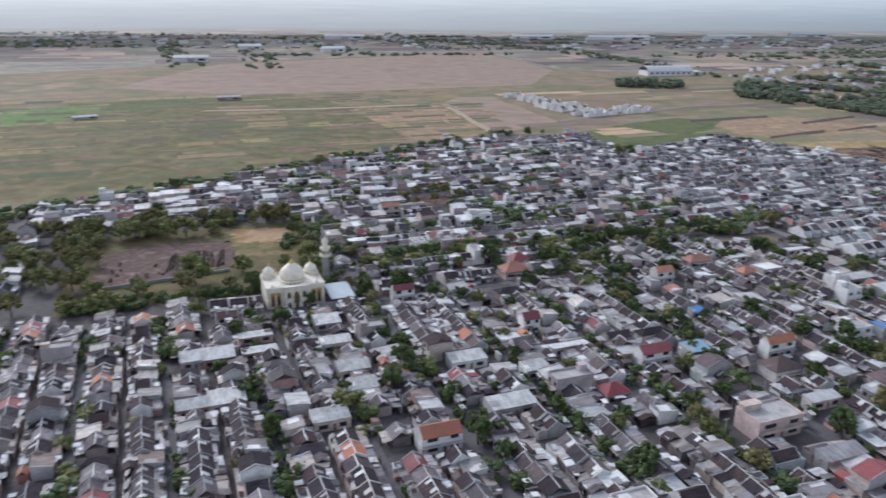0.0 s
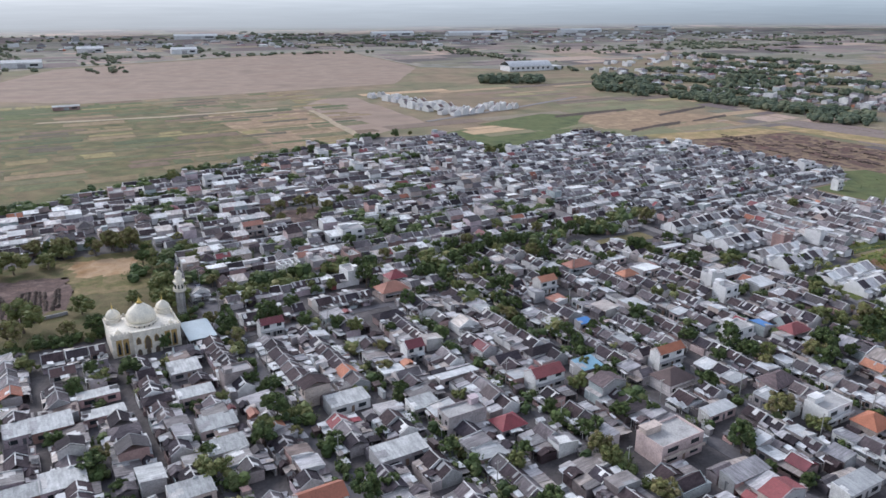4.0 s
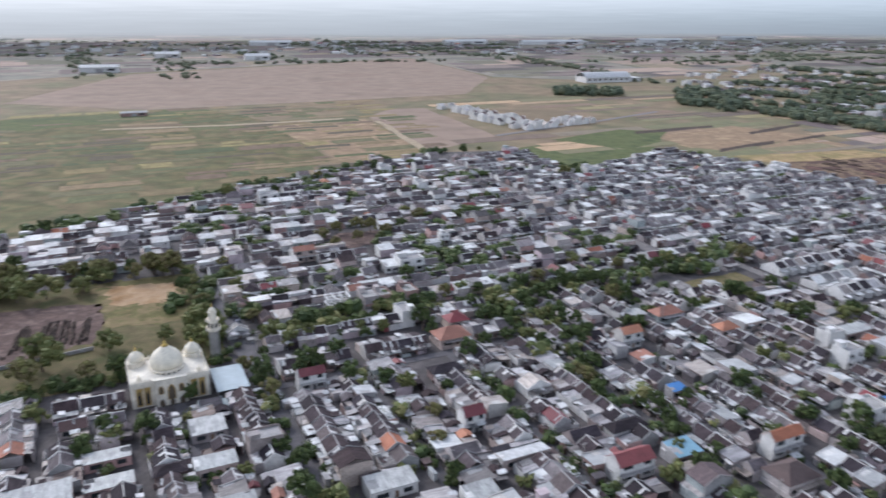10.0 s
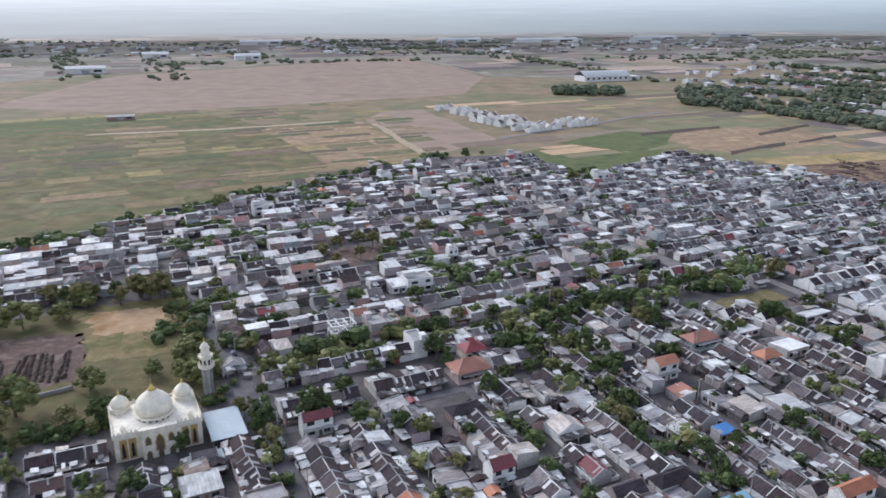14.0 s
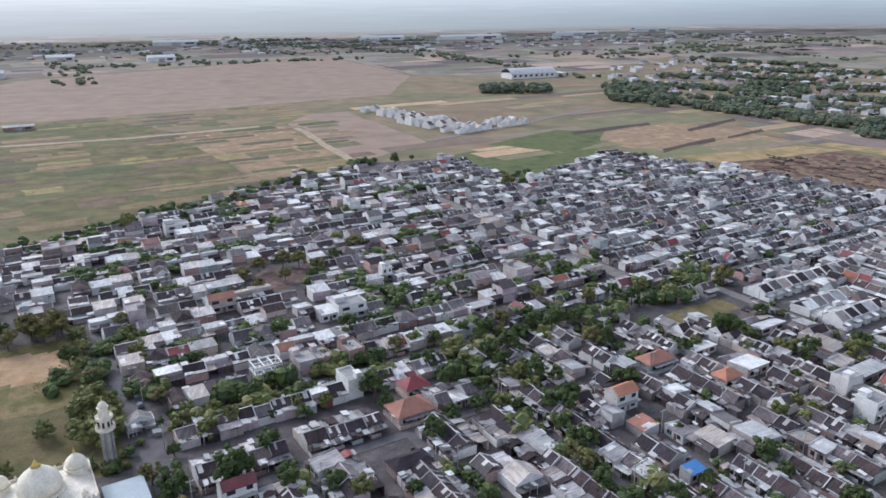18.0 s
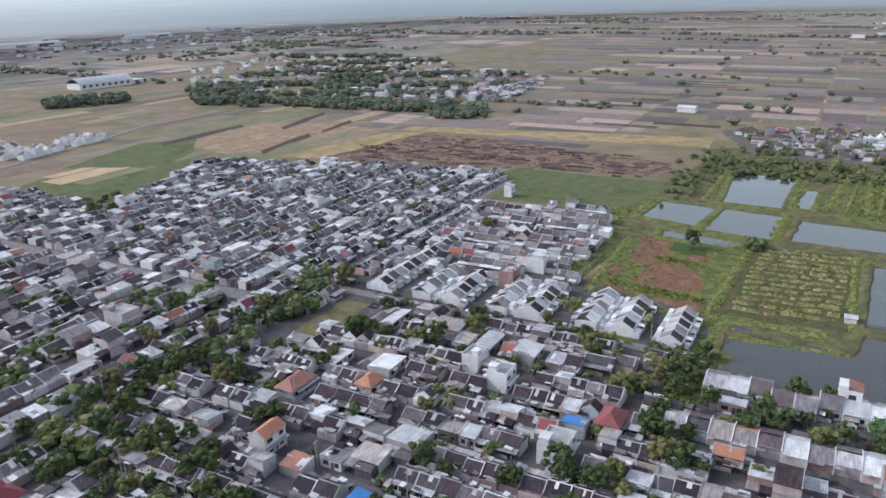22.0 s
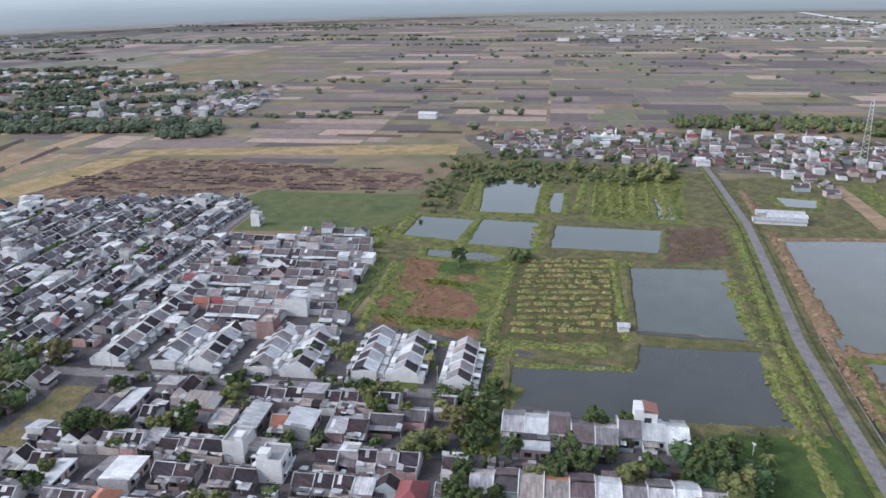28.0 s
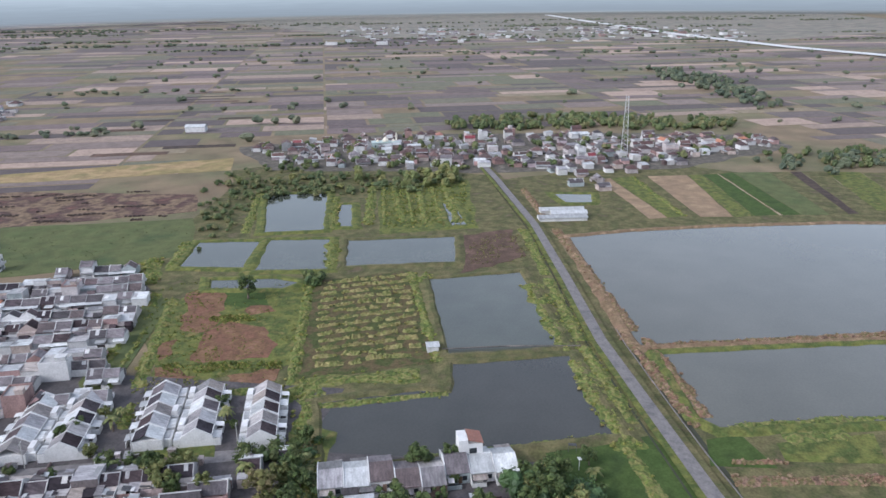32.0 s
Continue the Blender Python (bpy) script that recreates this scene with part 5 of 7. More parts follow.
mark("sheet", 286, 231, 0, 14, 9, TILE, WALL, PALE_SHEET)
mark("flat", 361, 500, 0, 11, 9, TILE, WHITE_WALL, SHEET)
mark("flat", 344, 586, 0, 11, 9, TILE, WALL, SHEET)
mark("two", 120, 400, 0, 11, 8, ORANGE, WALL, SHEET)
mark("flat", 130, 515, 0, 12, 9, TILE, WHITE_WALL, SHEET)
mark("flat", 490, 447, 0, 13, 9, TILE, WHITE_WALL, SHEET)
mark("front", 74, 325, 0, 8, 8, SHEET, WHITE_WALL, SHEET)
mark("sheet", 257, 256, 0, 11, 14, TILE, WALL, WHITE_SHEET)
mark("tile", 253, 145, -90, 8, 9, ORANGE, WALL, SHEET)
mark("sheet", 268, 127, -90, 8, 9, TILE, WHITE_WALL, WHITE_SHEET)
mark("two", 257, 105, -90, 9, 9, ORANGE, WHITE_WALL, SHEET)
mark("sheet", 283, 148, -90, 8, 9, TILE, WALL, WHITE_SHEET)
mark("sheet", 249, 186, 90, 7, 6, TILE, WALL, TARP)
mark("sheet", 193, 222, 0, 6, 5, TILE, WALL, TARP)
mark("flat", 483, 306, 0, 6, 6, TILE, WHITE_WALL, SHEET)
mark("flat", 503, 456, 0, 12, 9, TILE, WHITE_WALL, SHEET)
mark("tile", 289, 191, -90, 10, 9, TILE, WALL, SHEET)
mark("tile", 294, 185, 90, 10, 9, TILE, WALL, SHEET)
mark("flat", 516, 352, 0, 12, 8, TILE, WHITE_WALL, SHEET)
mark("flat", 193, 396, 0, 5, 5, TILE, WHITE_WALL, SHEET)
mark("flat", 368, 244, 90, 9, 7, TILE, WHITE_WALL, SHEET)

lots += [(112, 122, 333, 341), (280, 312, 88, 168), (257, 273, 96, 166)]
for k, (u, v, w, d, top, wall) in enumerate(((16, 290, 7, 11, TILE_DARK, WALL), (23.5, 290, 7, 12, TILE_DARK, WHITE_WALL), (30, 288.5, 5.5, 10, TILE_DARK, WALL), (18, 277, 8, 9, MAROON, WALL), (28, 276, 8, 9, TILE_DARK, WHITE_WALL))):
    mark("tile", u, v, 0, w, d, top, wall, SHEET if k % 2 else WHITE_SHEET)
# rows along the lanes
seed = 100
lanes = [-137, -110, -83, -57, -31, -5, 22, 48, 75]
for a, b in zip(lanes, lanes[1:]):
    half = (b - a - 3.4) / 2
    row("v", a + 1.7, 90, 296 if a > -90 else 330, -1, half, seed, OLD, .1)
    row("v", b - 1.7 - (1.4 if b == 75 else 0), 90, 290 if a > -90 else 330, 1, half - .7, seed + 1, OLD, .1)
    seed += 2
for a, b in ((75, 106), (106, 140), (140, 174), (174, 200), (200, 226), (226, 252), (252, 278), (278, 309)):
    half = min(14.5, (b - a - 4.4) / 2)
    top = 278 if b <= 174 else 314 if b <= 226 else 300
    row("v", a + (2.9 if a in (75, 174) else 1.7), 96, top, -1, half, seed, OLD, .22)
    row("v", b - (2.9 if b in (174,) else 1.7), 96, top, 1, half, seed + 1, OLD, .22)
    seed += 2
row("u", 318, 81, 168, 1, 12, 301, OLD)
row("u", 284, 81, 168, -1, 14, 302, OLD)
# estate north-east of the boulevard
row("u", 326.5, 84, 300, -1, 12, 303, OLD, .3)
row("u", 318, 182, 306, 1, 12, 304, OLD, .3)
row("u", 325.6, 304, 530, -1, 7.4, 305, NEW, .7)
row("u", 318.6, 316, 500, 1, 11.5, 306, NEW, .7)
v = 344.0
while v < 600:
    far = v > 420
    row("u", v + 2.2, 292, 530, -1, 9.6, seed, NEW, .65)
    row("u", v - 2.2, 292, 530, 1, 9.0, seed + 1, NEW, .65)
    seed += 2
    v += 23.5
# older quarter behind the boulevard, loosely built
v = 358.0
while v < 640:
    row("u", v + 2.5, 60 if v < 400 else -60, 282, -1, 11.5, seed, MIX, .35, gap=.1, width=(6, 9))
    row("u", v - 2.5, 76 if v < 400 else -60, 282, 1, 11, seed + 1, MIX, .35, gap=.1, width=(6, 9))
    seed += 2
    v += 28
for uu in (-150, -120, -90, -60):
    row("v", uu, 330, 520, 1, 11, seed, MIX, .3, gap=.18, width=(6, 9))
    seed += 1
# small lean-to roofs, walls and stored goods in the yards
cr = random.Random(91)
goods = {}
EAST_WEST = [(344 + 23.5 * k, 292, 520) for k in range(11)] + [(358 + 28 * k, 76, 282) for k in range(9)] + [(322, 84, 500)]
yard_spots = []
for k in range(1500):
    if k % 3:
        u, v0, v1 = cr.choice(LANES_V[:-1])
        u, v = u + cr.choice((-1, 1)) * cr.uniform(2.0, 3.4), cr.uniform(max(90, v0), v1)
    else:
        v, u0, u1 = cr.choice(EAST_WEST)
        u, v = cr.uniform(u0, u1), v + cr.choice((-1, 1)) * cr.uniform(2.0, 3.6)
    x, y = xy(u, v)
    if not inside(x, y, TOWN) or any((x - tx) ** 2 + (y - ty) ** 2 < tr * tr for tx, ty, tr in taken):
        continue
    yard_spots.append((x, y))
    w, d, h = cr.uniform(.5, 1.8), cr.uniform(.4, 1.1), cr.choice((.9, 1.4, 2.1, 2.4))
    at = Matrix.Translation((x, y, .16)) @ Matrix.Rotation(GRID + cr.choice((0, math.pi / 2)) + cr.uniform(-.1, .1), 4, "Z")
    m = cr.choice((SHEET, SHEET, WHITE_SHEET, TILE, WALL, CONCRETE, MAROON))
    one = Shape().box(-w, w, -d, d, 0, h - .12).slab([(-w - .2, -d - .2, h - .1), (w + .2, -d - .2, h - .1), (w + .2, d + .2, h + .15), (-w - .2, d + .2, h + .15)], .06) if h > 1 else Shape().box(-w, w, -.09, .09, 0, h)
    goods.setdefault(m.name, Shape()).add([at @ Vector(p) for p in one.v], one.f)
for u0, u1, v0, v1 in lots:
    for _ in range(cr.choice((2, 3, 4))):
        w, d, h = cr.uniform(.4, 1.4), cr.uniform(.5, 1.2), cr.uniform(2.7, 3.3)
        long_u, inset, end = u1 - u0 > v1 - v0, cr.uniform(.6, 1.6), cr.random() < .5
        u = (u0 + inset if end else u1 - inset) if long_u else cr.uniform(u0 + 1.2, max(u0 + 1.3, u1 - 1.2))
        v = (v0 + inset if end else v1 - inset) if not long_u else cr.uniform(v0 + 1.2, max(v0 + 1.3, v1 - 1.2))
        at = Matrix.Translation((*xy(u, v), .16)) @ Matrix.Rotation(GRID + cr.choice((0, math.pi / 2)) + cr.uniform(-.05, .05), 4, "Z")
        one = Shape().slab([(-w, -d, h - cr.uniform(0, .3)), (w, -d, h - .1), (w, d, h + .2), (-w, d, h + .2)], .06).box(-w + .1, -w + .2, -d + .1, -d + .2, 0, h - .3).box(w - .2, w - .1, d - .2, d - .1, 0, h)
        goods.setdefault(cr.choice((WHITE_SHEET, PALE, WHITE_SHEET, SHEET, TILE_DARK, SLATE)).name, Shape()).add([at @ Vector(q) for q in one.v], one.f)
for mat_name, sh in goods.items():
    tagged(new("yard_clutter", sh.mesh("yard_clutter", ISLAND.get(mat_name) or bpy.data.materials[mat_name])), "small lean-to roofs, low walls and stored goods in the yards", "clutter", kind="stuff")
# terraces beyond the cross street
for line in (356, 388, 426, 462):
    row("v", line, 222, 316, -1, 10.5, seed, NEW, .7)
    row("v", line - 4.6, 222, 316, 1, 10, seed + 1, NEW, .7)
    seed += 2
for line, depth in ((372.6, 6), (410.4, 11.4), (446.4, 9.4), (484, 11)):
    row("v", line, 222, 316, 1, depth, seed, NEW, .6)
    seed += 1
# pale terraces stepping along the cross street
for vv, u0, n in ((173.5, 313, 5), (191.5, 317, 5), (205, 317, 5), (227, 316, 5), (240.5, 316, 5), (261, 316, 5), (274.5, 316, 5), (295, 316, 11)):
    for k in range(n):
        house("saw", u0 + 3.1 + 6.2 * k, vv, 180 if vv in (205, 240.5, 274.5) else 0, 6.2, 12.8, (TILE, WHITE_WALL, WHITE_SHEET), k + int(vv), single=True, detail=False)

# the last rows before the fish pond
LAST = [(SHEET, WALL), (WHITE_SHEET, WHITE_WALL), (TILE, WHITE_WALL), (TILE, WALL), (SHEET, WALL), (TILE, WALL), (WHITE_SHEET, PALE), (WHITE_SHEET, WHITE_WALL)]
for k, (top, wall) in enumerate(LAST):
    flat = top is not TILE
    house("long", 293 - (3 if k in (3, 4) else 0), 154.6 - 6.5 * k, -90, 6.4, 14, (top, wall, SHEET), k, single=True)
for k in range(10):
    top = (SHEET, TILE, SHEET, TILE, TILE, WHITE_SHEET, TILE, SHEET, WHITE_SHEET, TILE)[k]
    house("long", 265, 161 - 6.3 * k, 90, 6.2, 13, (ORANGE if k == 3 else top, WALL, SHEET), k, single=True)
corner = new("tower_house")
corner.matrix_basis = Matrix.Translation((*xy(297.5, 117.5), .16)) @ Matrix.Rotation(GRID, 4, "Z")
tagged(corner, "narrow white tower house with an orange roof by the pond", "house")
part("wall", Shape().box(-2.6, 2.6, -3.2, 3.2, 0, 7.2), PALE, corner)
part("roof", Shape().slab([(-2.9, -3.4, 7.5), (2.9, -3.4, 7.5), (2.9, .6, 8.6), (-2.9, .6, 8.6)], .14), ORANGE, corner)
part("parapet", Shape().box(-2.6, 2.6, .7, 3.2, 7.2, 8.4), PALE, corner)
part("window", Shape().box(-2.68, -2.5, -1.6, .4, 4.4, 5.9), GLASS, corner)

# ---------------------------------------------------------------- mosque
GOLD = material("gilded", [(.6, .42, .12)], rough=0.35, metal=0.6, stain=0.1)
MOSQUE = material("mosque_plaster", [(.66, .61, .52)], rough=0.75, stain=0.22, stain_size=2)
DOME = material("dome_plaster", [(.7, .645, .53)], rough=0.6, stain=0.18, stain_size=2)
BRONZED = material("bronzed_glass", [(.12, .095, .07)], rough=0.25, stain=0.2, stain_size=1)
OCHRE = material("ochre_panel", [(.36, .24, .08)], rough=0.6, stain=0.3, stain_size=1)


def onion(radius, z, n=24, ribs=0.0):
    """Rings of a pointed dome."""
    prof = [(.92, 0), (1.0, .16), (1.02, .32), (.97, .52), (.85, .74), (.66, .95), (.44, 1.12), (.25, 1.28), (.12, 1.42), (.06, 1.52)]
    return Shape().lathe([(radius * a, z + radius * b) for a, b in prof], n)


def finial(cx, cy, z, k):
    return Shape().lathe([(.16 * k, z), (.34 * k, z + .25 * k), (.1 * k, z + .6 * k), (.26 * k, z + .95 * k), (.05 * k, z + 1.3 * k), (.02 * k, z + 2.1 * k)], 8, cx, cy)


def moved(shape, dx, dy):
    shape.v = [(x + dx, y + dy, z) for x, y, z in shape.v]
    return shape


def arch(x, y, w, h, z, depth=.12):
    """A pointed arch plate standing in a wall that faces -y."""
    pts = [(-w / 2, 0), (w / 2, 0), (w / 2, h * .6), (w * .3, h * .85), (0, h), (-w * .3, h * .85), (-w / 2, h * .6)]
    n = len(pts)
    vs = [(x + a, yy, z + b) for yy in (y - depth, y + .1) for a, b in pts]
    return Shape().add(vs, [tuple(range(n)), tuple(reversed(range(n, 2 * n)))] + [(i, n + i, n + (i + 1) % n, (i + 1) % n) for i in range(n)])


mosque = new("mosque")
mosque.matrix_basis = Matrix.Translation((*xy(46, 293), .16)) @ Matrix.Rotation(GRID, 4, "Z")
tagged(mosque, "cream white mosque with one large and four small onion domes", "mosque")
hall = Shape().box(-11.5, 11.5, -8, 9, 0, 7.4).box(-11.8, 11.8, -8.3, 9.3, 7.4, 7.9)
for a, b, c, e in ((-11.8, 11.8, -8.3, -8.05), (-11.8, 11.8, 9.05, 9.3), (-11.8, -11.55, -8.05, 9.05), (11.55, 11.8, -8.05, 9.05)):
    part("parapet", Shape().box(a, b, c, e, 7.9, 8.7), MOSQUE, mosque)
part("hall", hall, MOSQUE, mosque)
part("roof", hip(Shape(), -11.4, 11.4, -7.9, 8.9, 7.92, 1.6, over=0), MOSQUE, mosque, "low hipped cream roof")
part("porch", Shape().box(-4.6, 4.6, -9.6, -8, 0, 8.8).box(-4.9, 4.9, -9.9, -8, 8.8, 9.2), MOSQUE, mosque)
for k in range(-1, 2):
    surround = part("window_frame", arch(k * 3.0, -9.58, 1.7 if k else 2.5, 2.9 if k else 5.3, 4.2 if k else 2.0), OCHRE, mosque, "gilded pointed window frame")
    part("pane", arch(k * 3.0, -9.64, 1.25 if k else 1.9, 2.4 if k else 4.7, 4.4 if k else 2.2), BRONZED, surround, "dark window pane")
    part("doorway", arch(k * 3.0, -9.62, 1.5, 2.4, .1), BRONZED, mosque)
for x in (-8.1, 8.1):
    lattice = part("panel", Shape().box(x - 2.4, x + 2.4, -8.18, -7.9, .6, 6.6), OCHRE, mosque, "gilded ochre lattice panel")
    for q in (-1.2, 1.2):
        part("pane", arch(x + q, -8.2, .9, 4.6, 1.2), GLASS, lattice)
    for q in (-2.3, 0, 2.3):
        part("pilaster", Shape().box(x + q - .16, x + q + .16, -8.34, -7.9, .3, 7.0), MOSQUE, lattice)
drum = Shape().lathe([(5.3, 7.9), (5.3, 9.0), (5.6, 9.05), (5.6, 9.4), (5.1, 9.45)], 28)
part("drum", drum, MOSQUE, mosque)
for k in range(20):
    a = 2 * math.pi * k / 20
    part("drum_window", moved(Shape().box(-.28, .28, -.12, .12, 8.05, 8.85), 0, 0), GLASS, mosque).matrix_basis = Matrix.Rotation(a, 4, "Z") @ Matrix.Translation((0, -5.3, 0))
main = part("dome", onion(5.0, 9.4, 32), DOME, mosque, smooth=True)
for k in range(24):
    a = 2 * math.pi * k / 24
    pts = [(5.0 * r_ * 1.0, 9.4 + 5.0 * z_) for r_, z_ in ((.92, 0), (1.02, .32), (.85, .74), (.44, 1.12))]
    rib = Shape()
    for (r0, z0), (r1, z1) in zip(pts, pts[1:]):
        rib.hexa([(r0, -.06), (r0 + .05, -.06), (r0 + .05, .06), (r0, .06)], [z0] * 4, [z0 + .01] * 4)
        rib.v[-4:] = [(r1, -.05, z1), (r1 + .06, -.05, z1), (r1 + .06, .05, z1), (r1, .05, z1)]
    part("rib", rib, MOSQUE, main).matrix_basis = Matrix.Rotation(a, 4, "Z")
part("finial", finial(0, 0, 15.6, 1.7), GOLD, mosque)
part("dome_cap", Shape().lathe([(1.15, 16.0), (.7, 16.5), (.45, 16.9), (.25, 17.3)], 24), GOLD, mosque, "gilded cap of the main dome", smooth=True)
for k in range(22):              # pointed merlons along the parapets
    for y in (-8.2, 9.2):
        if k % 2 == 0 or y < 0:
            part("merlon", Shape().hexa([(-11.5 + 1.09 * k, y - .1), (-11.0 + 1.09 * k, y - .1), (-11.0 + 1.09 * k, y + .1), (-11.5 + 1.09 * k, y + .1)], [8.7] * 4, [9.35] * 4), MOSQUE, mosque)
for x, y in ((-8.6, 5.6), (8.6, 5.6), (-8.9, -5.6), (8.9, -5.6)):
    k = 1 if y > 0 else .3
    tower = part("turret", Shape().lathe([(2.6 * k, 7.9), (2.6 * k, 8 + 1.6 * k), (2.9 * k, 8 + 1.65 * k), (2.9 * k, 8 + 1.9 * k), (2.5 * k, 8 + 1.95 * k)], 16, x, y), MOSQUE, mosque)
    part("small_dome", moved(onion(2.5 * k, 8 + 1.9 * k, 18), x, y), DOME, tower, smooth=True)
    part("small_finial", finial(x, y, 8 + 5.1 * k, 1.15 * k), GOLD, tower)

minaret = new("minaret")
minaret.matrix_basis = Matrix.Translation((*xy(63.5, 310), .16)) @ Matrix.Diagonal((1.0, 1.0, 1.1, 1))
tagged(minaret, "white minaret with a round balcony and a small dome", "minaret")
# shaft given a darker tone for the shade below the balcony
for k in range(6):
    a = math.pi / 3 * k
    part("column", Shape().box(-.22, .22, -.22, .22, 0, 10.2), CONCRETE, minaret).matrix_basis = Matrix.Translation((1.45 * math.cos(a), 1.45 * math.sin(a), 0))
part("core", Shape().lathe([(1.0, 0), (.95, 10.2)], 12), CONCRETE, minaret)
deck = part("balcony", Shape().lathe([(1.6, 9.9), (2.5, 10.4), (2.5, 11.2), (2.3, 11.2), (2.3, 10.5), (1.2, 10.5)], 20), MOSQUE, minaret)
part("lantern", Shape().lathe([(1.7, 10.5), (1.7, 13.2), (2.25, 13.4), (2.25, 14.0), (2.1, 14.0), (2.1, 13.6), (1.4, 13.65), (1.25, 16.0), (1.5, 16.1), (1.5, 16.4), (1.0, 16.45)], 16), MOSQUE, minaret)
for k in range(16):
    a = math.pi / 8 * k
    part("baluster", Shape().box(-.06, .06, -.06, .06, 11.2, 11.75), MOSQUE, deck).matrix_basis = Matrix.Translation((2.4 * math.cos(a), 2.4 * math.sin(a), 0))
for k in range(8):
    part("opening", Shape().box(-.3, .3, -.08, .08, 11.3, 12.8), GLASS, minaret).matrix_basis = Matrix.Rotation(math.pi / 4 * k, 4, "Z") @ Matrix.Translation((0, -1.7, 0))
part("small_dome", onion(1.15, 16.4, 16), DOME, minaret, smooth=True)
part("finial", finial(0, 0, 18.0, .8), GOLD, minaret)

annex = new("mosque_annex")
annex.matrix_basis = Matrix.Translation((*xy(64, 286.5), .16)) @ Matrix.Rotation(GRID, 4, "Z")
tagged(annex, "open hall with a pale blue metal roof beside the mosque", "pavilion")
part("roof", Shape().slab([(-5, -7.5, 3.6), (5, -7.5, 3.6), (5, 7.5, 4.6), (-5, 7.5, 4.6)], .15), PALEBLUE, annex, "pale metal roof")
for x in (-4.6, 4.6):
    for y in (-7, -2.3, 2.3, 7):
        part("post", Shape().box(x - .1, x + .1, y - .1, y + .1, 0, 3.4 + (y + 7.5) / 15), CONCRETE, annex)
part("wall", Shape().box(-4.5, 4.5, 6.6, 6.8, 0, 4.2), WALL, annex)

# the park behind the mosque
PARKSOIL = material("park_soil", [(.3, .18, .095), (.36, .25, .155), (.24, .14, .065)], size=14, rough=0.95, by="noise", stain=0.2, stain_size=6, spec=0.2)
PARKGRASS = material("park_grass", [(.088, .09, .036), (.13, .105, .055), (.07, .078, .03)], size=12, rough=0.95, by="noise", stain=0.25, stain_size=5, spec=0.2)
PARKMID = material("park_worn", [(.15, .12, .055), (.11, .105, .04), (.2, .15, .08), (.095, .1, .036)], size=9, rough=0.95, by="noise", stain=0.25, stain_size=4, spec=0.2)
DIRT = material("turned_earth", [(.14, .095, .08), (.1, .068, .06), (.2, .145, .125)], size=7, rough=0.95, by="noise", stain=0.35, stain_size=3, spec=0.2)
tagged(sheet("park", [xy(-45, 304), xy(68, 306), xy(68, 405), xy(-40, 405)], .2, PARKGRASS), "shaded park ground of worn grass", "park", kind="structure")
tagged(sheet("park", wobbled([xy(31, 352), xy(60, 350), xy(65, 402), xy(27, 406)], 3, 2.6, 5), .23, PARKMID), "worn sandy grass round the playing field", "park", kind="structure")
tagged(sheet("park", wobbled([xy(33, 376), xy(61, 372), xy(61, 395), xy(32, 400)], 3, 2.2, 1), .25, PARKSOIL), "bare sandy playing field", "park", kind="structure")
tagged(sheet("park", wobbled([xy(-33, 330), xy(-10, 332), xy(27, 342), xy(28, 380), xy(-10, 388), xy(-31, 375)], 4, 2.6, 2), .23, DIRT), "cleared plot of turned earth", "park", kind="structure")
tagged(sheet("clearing", wobbled([xy(138, 410), xy(166, 412), xy(172, 434), xy(146, 436)], 4, 1.6, 9), .2, DIRT), "dusty bare clearing under trees", "clearing", kind="structure")
r = random.Random(8)
for k in range(22):
    n, pts = (22 if k < 12 else r.randrange(3, 8)), []
    for q in range(n):            # one lumpy ridge, low at both ends
        cx, h, w = r.uniform(-.4, .4) + .12 * q, (.1 if q in (0, n - 1) else r.uniform(.5, 1.3)), r.uniform(.6, 1.0)
        pts += [(cx - w, q * 1.1, 0), (cx - .3 * w, q * 1.1, h * .85), (cx + .2 * w, q * 1.1, h), (cx + w, q * 1.1, 0)]
    m = Shape().add(pts, [(4 * q + j, 4 * q + j + 1, 4 * q + j + 5, 4 * q + j + 4) for q in range(n - 1) for j in range(3)])
    m.f = [tuple(reversed(f)) for f in m.f]
    heap = tagged(new("earth_ridge", m.mesh("earth_ridge", DARK)), "ridge of dark dug earth", "earth heap", "earth ridges")
    heap.matrix_basis = Matrix.Translation((*(xy(-2 + k * 2.2, 344 + r.uniform(-2, 2)) if k < 12 else xy(r.uniform(-30, -2), r.uniform(336, 362))), .2)) @ Matrix.Rotation(GRID + r.uniform(-.1, .1), 4, "Z")
fence = tagged(new("park_wall", Shape().hexa([xy(-40, 326), xy(25, 335), xy(25, 335.4), xy(-40, 326.4)], [.1] * 4, [1.5] * 4).mesh("park_wall", PARTY)), "long low pale boundary wall", "wall", kind="structure")

# ---------------------------------------------------------------- trees
def blob(s, c, rx, rz, r, n=7, m=4):
    """A lumpy closed clump."""
    vs = [(c[0], c[1], c[2] - rz)]
    for j in range(1, m):
        a = math.pi * j / m
        for k in range(n):
            b = 2 * math.pi * (k + .5 * (j % 2)) / n
            q = r.uniform(.72, 1.2)
            vs.append((c[0] + rx * q * math.sin(a) * math.cos(b), c[1] + rx * q * math.sin(a) * math.sin(b), c[2] - rz * q * math.cos(a)))
    vs.append((c[0], c[1], c[2] + rz))
    fs = [(0, 1 + (k + 1) % n, 1 + k) for k in range(n)]
    for j in range(m - 2):
        for k in range(n):
            a, b = 1 + j * n + k, 1 + j * n + (k + 1) % n
            fs += [(a, b, b + n, a + n)]
    last = len(vs) - 1
    fs += [(last, 1 + (m - 2) * n + k, 1 + (m - 2) * n + (k + 1) % n) for k in range(n)]
    return s.add(vs, fs)


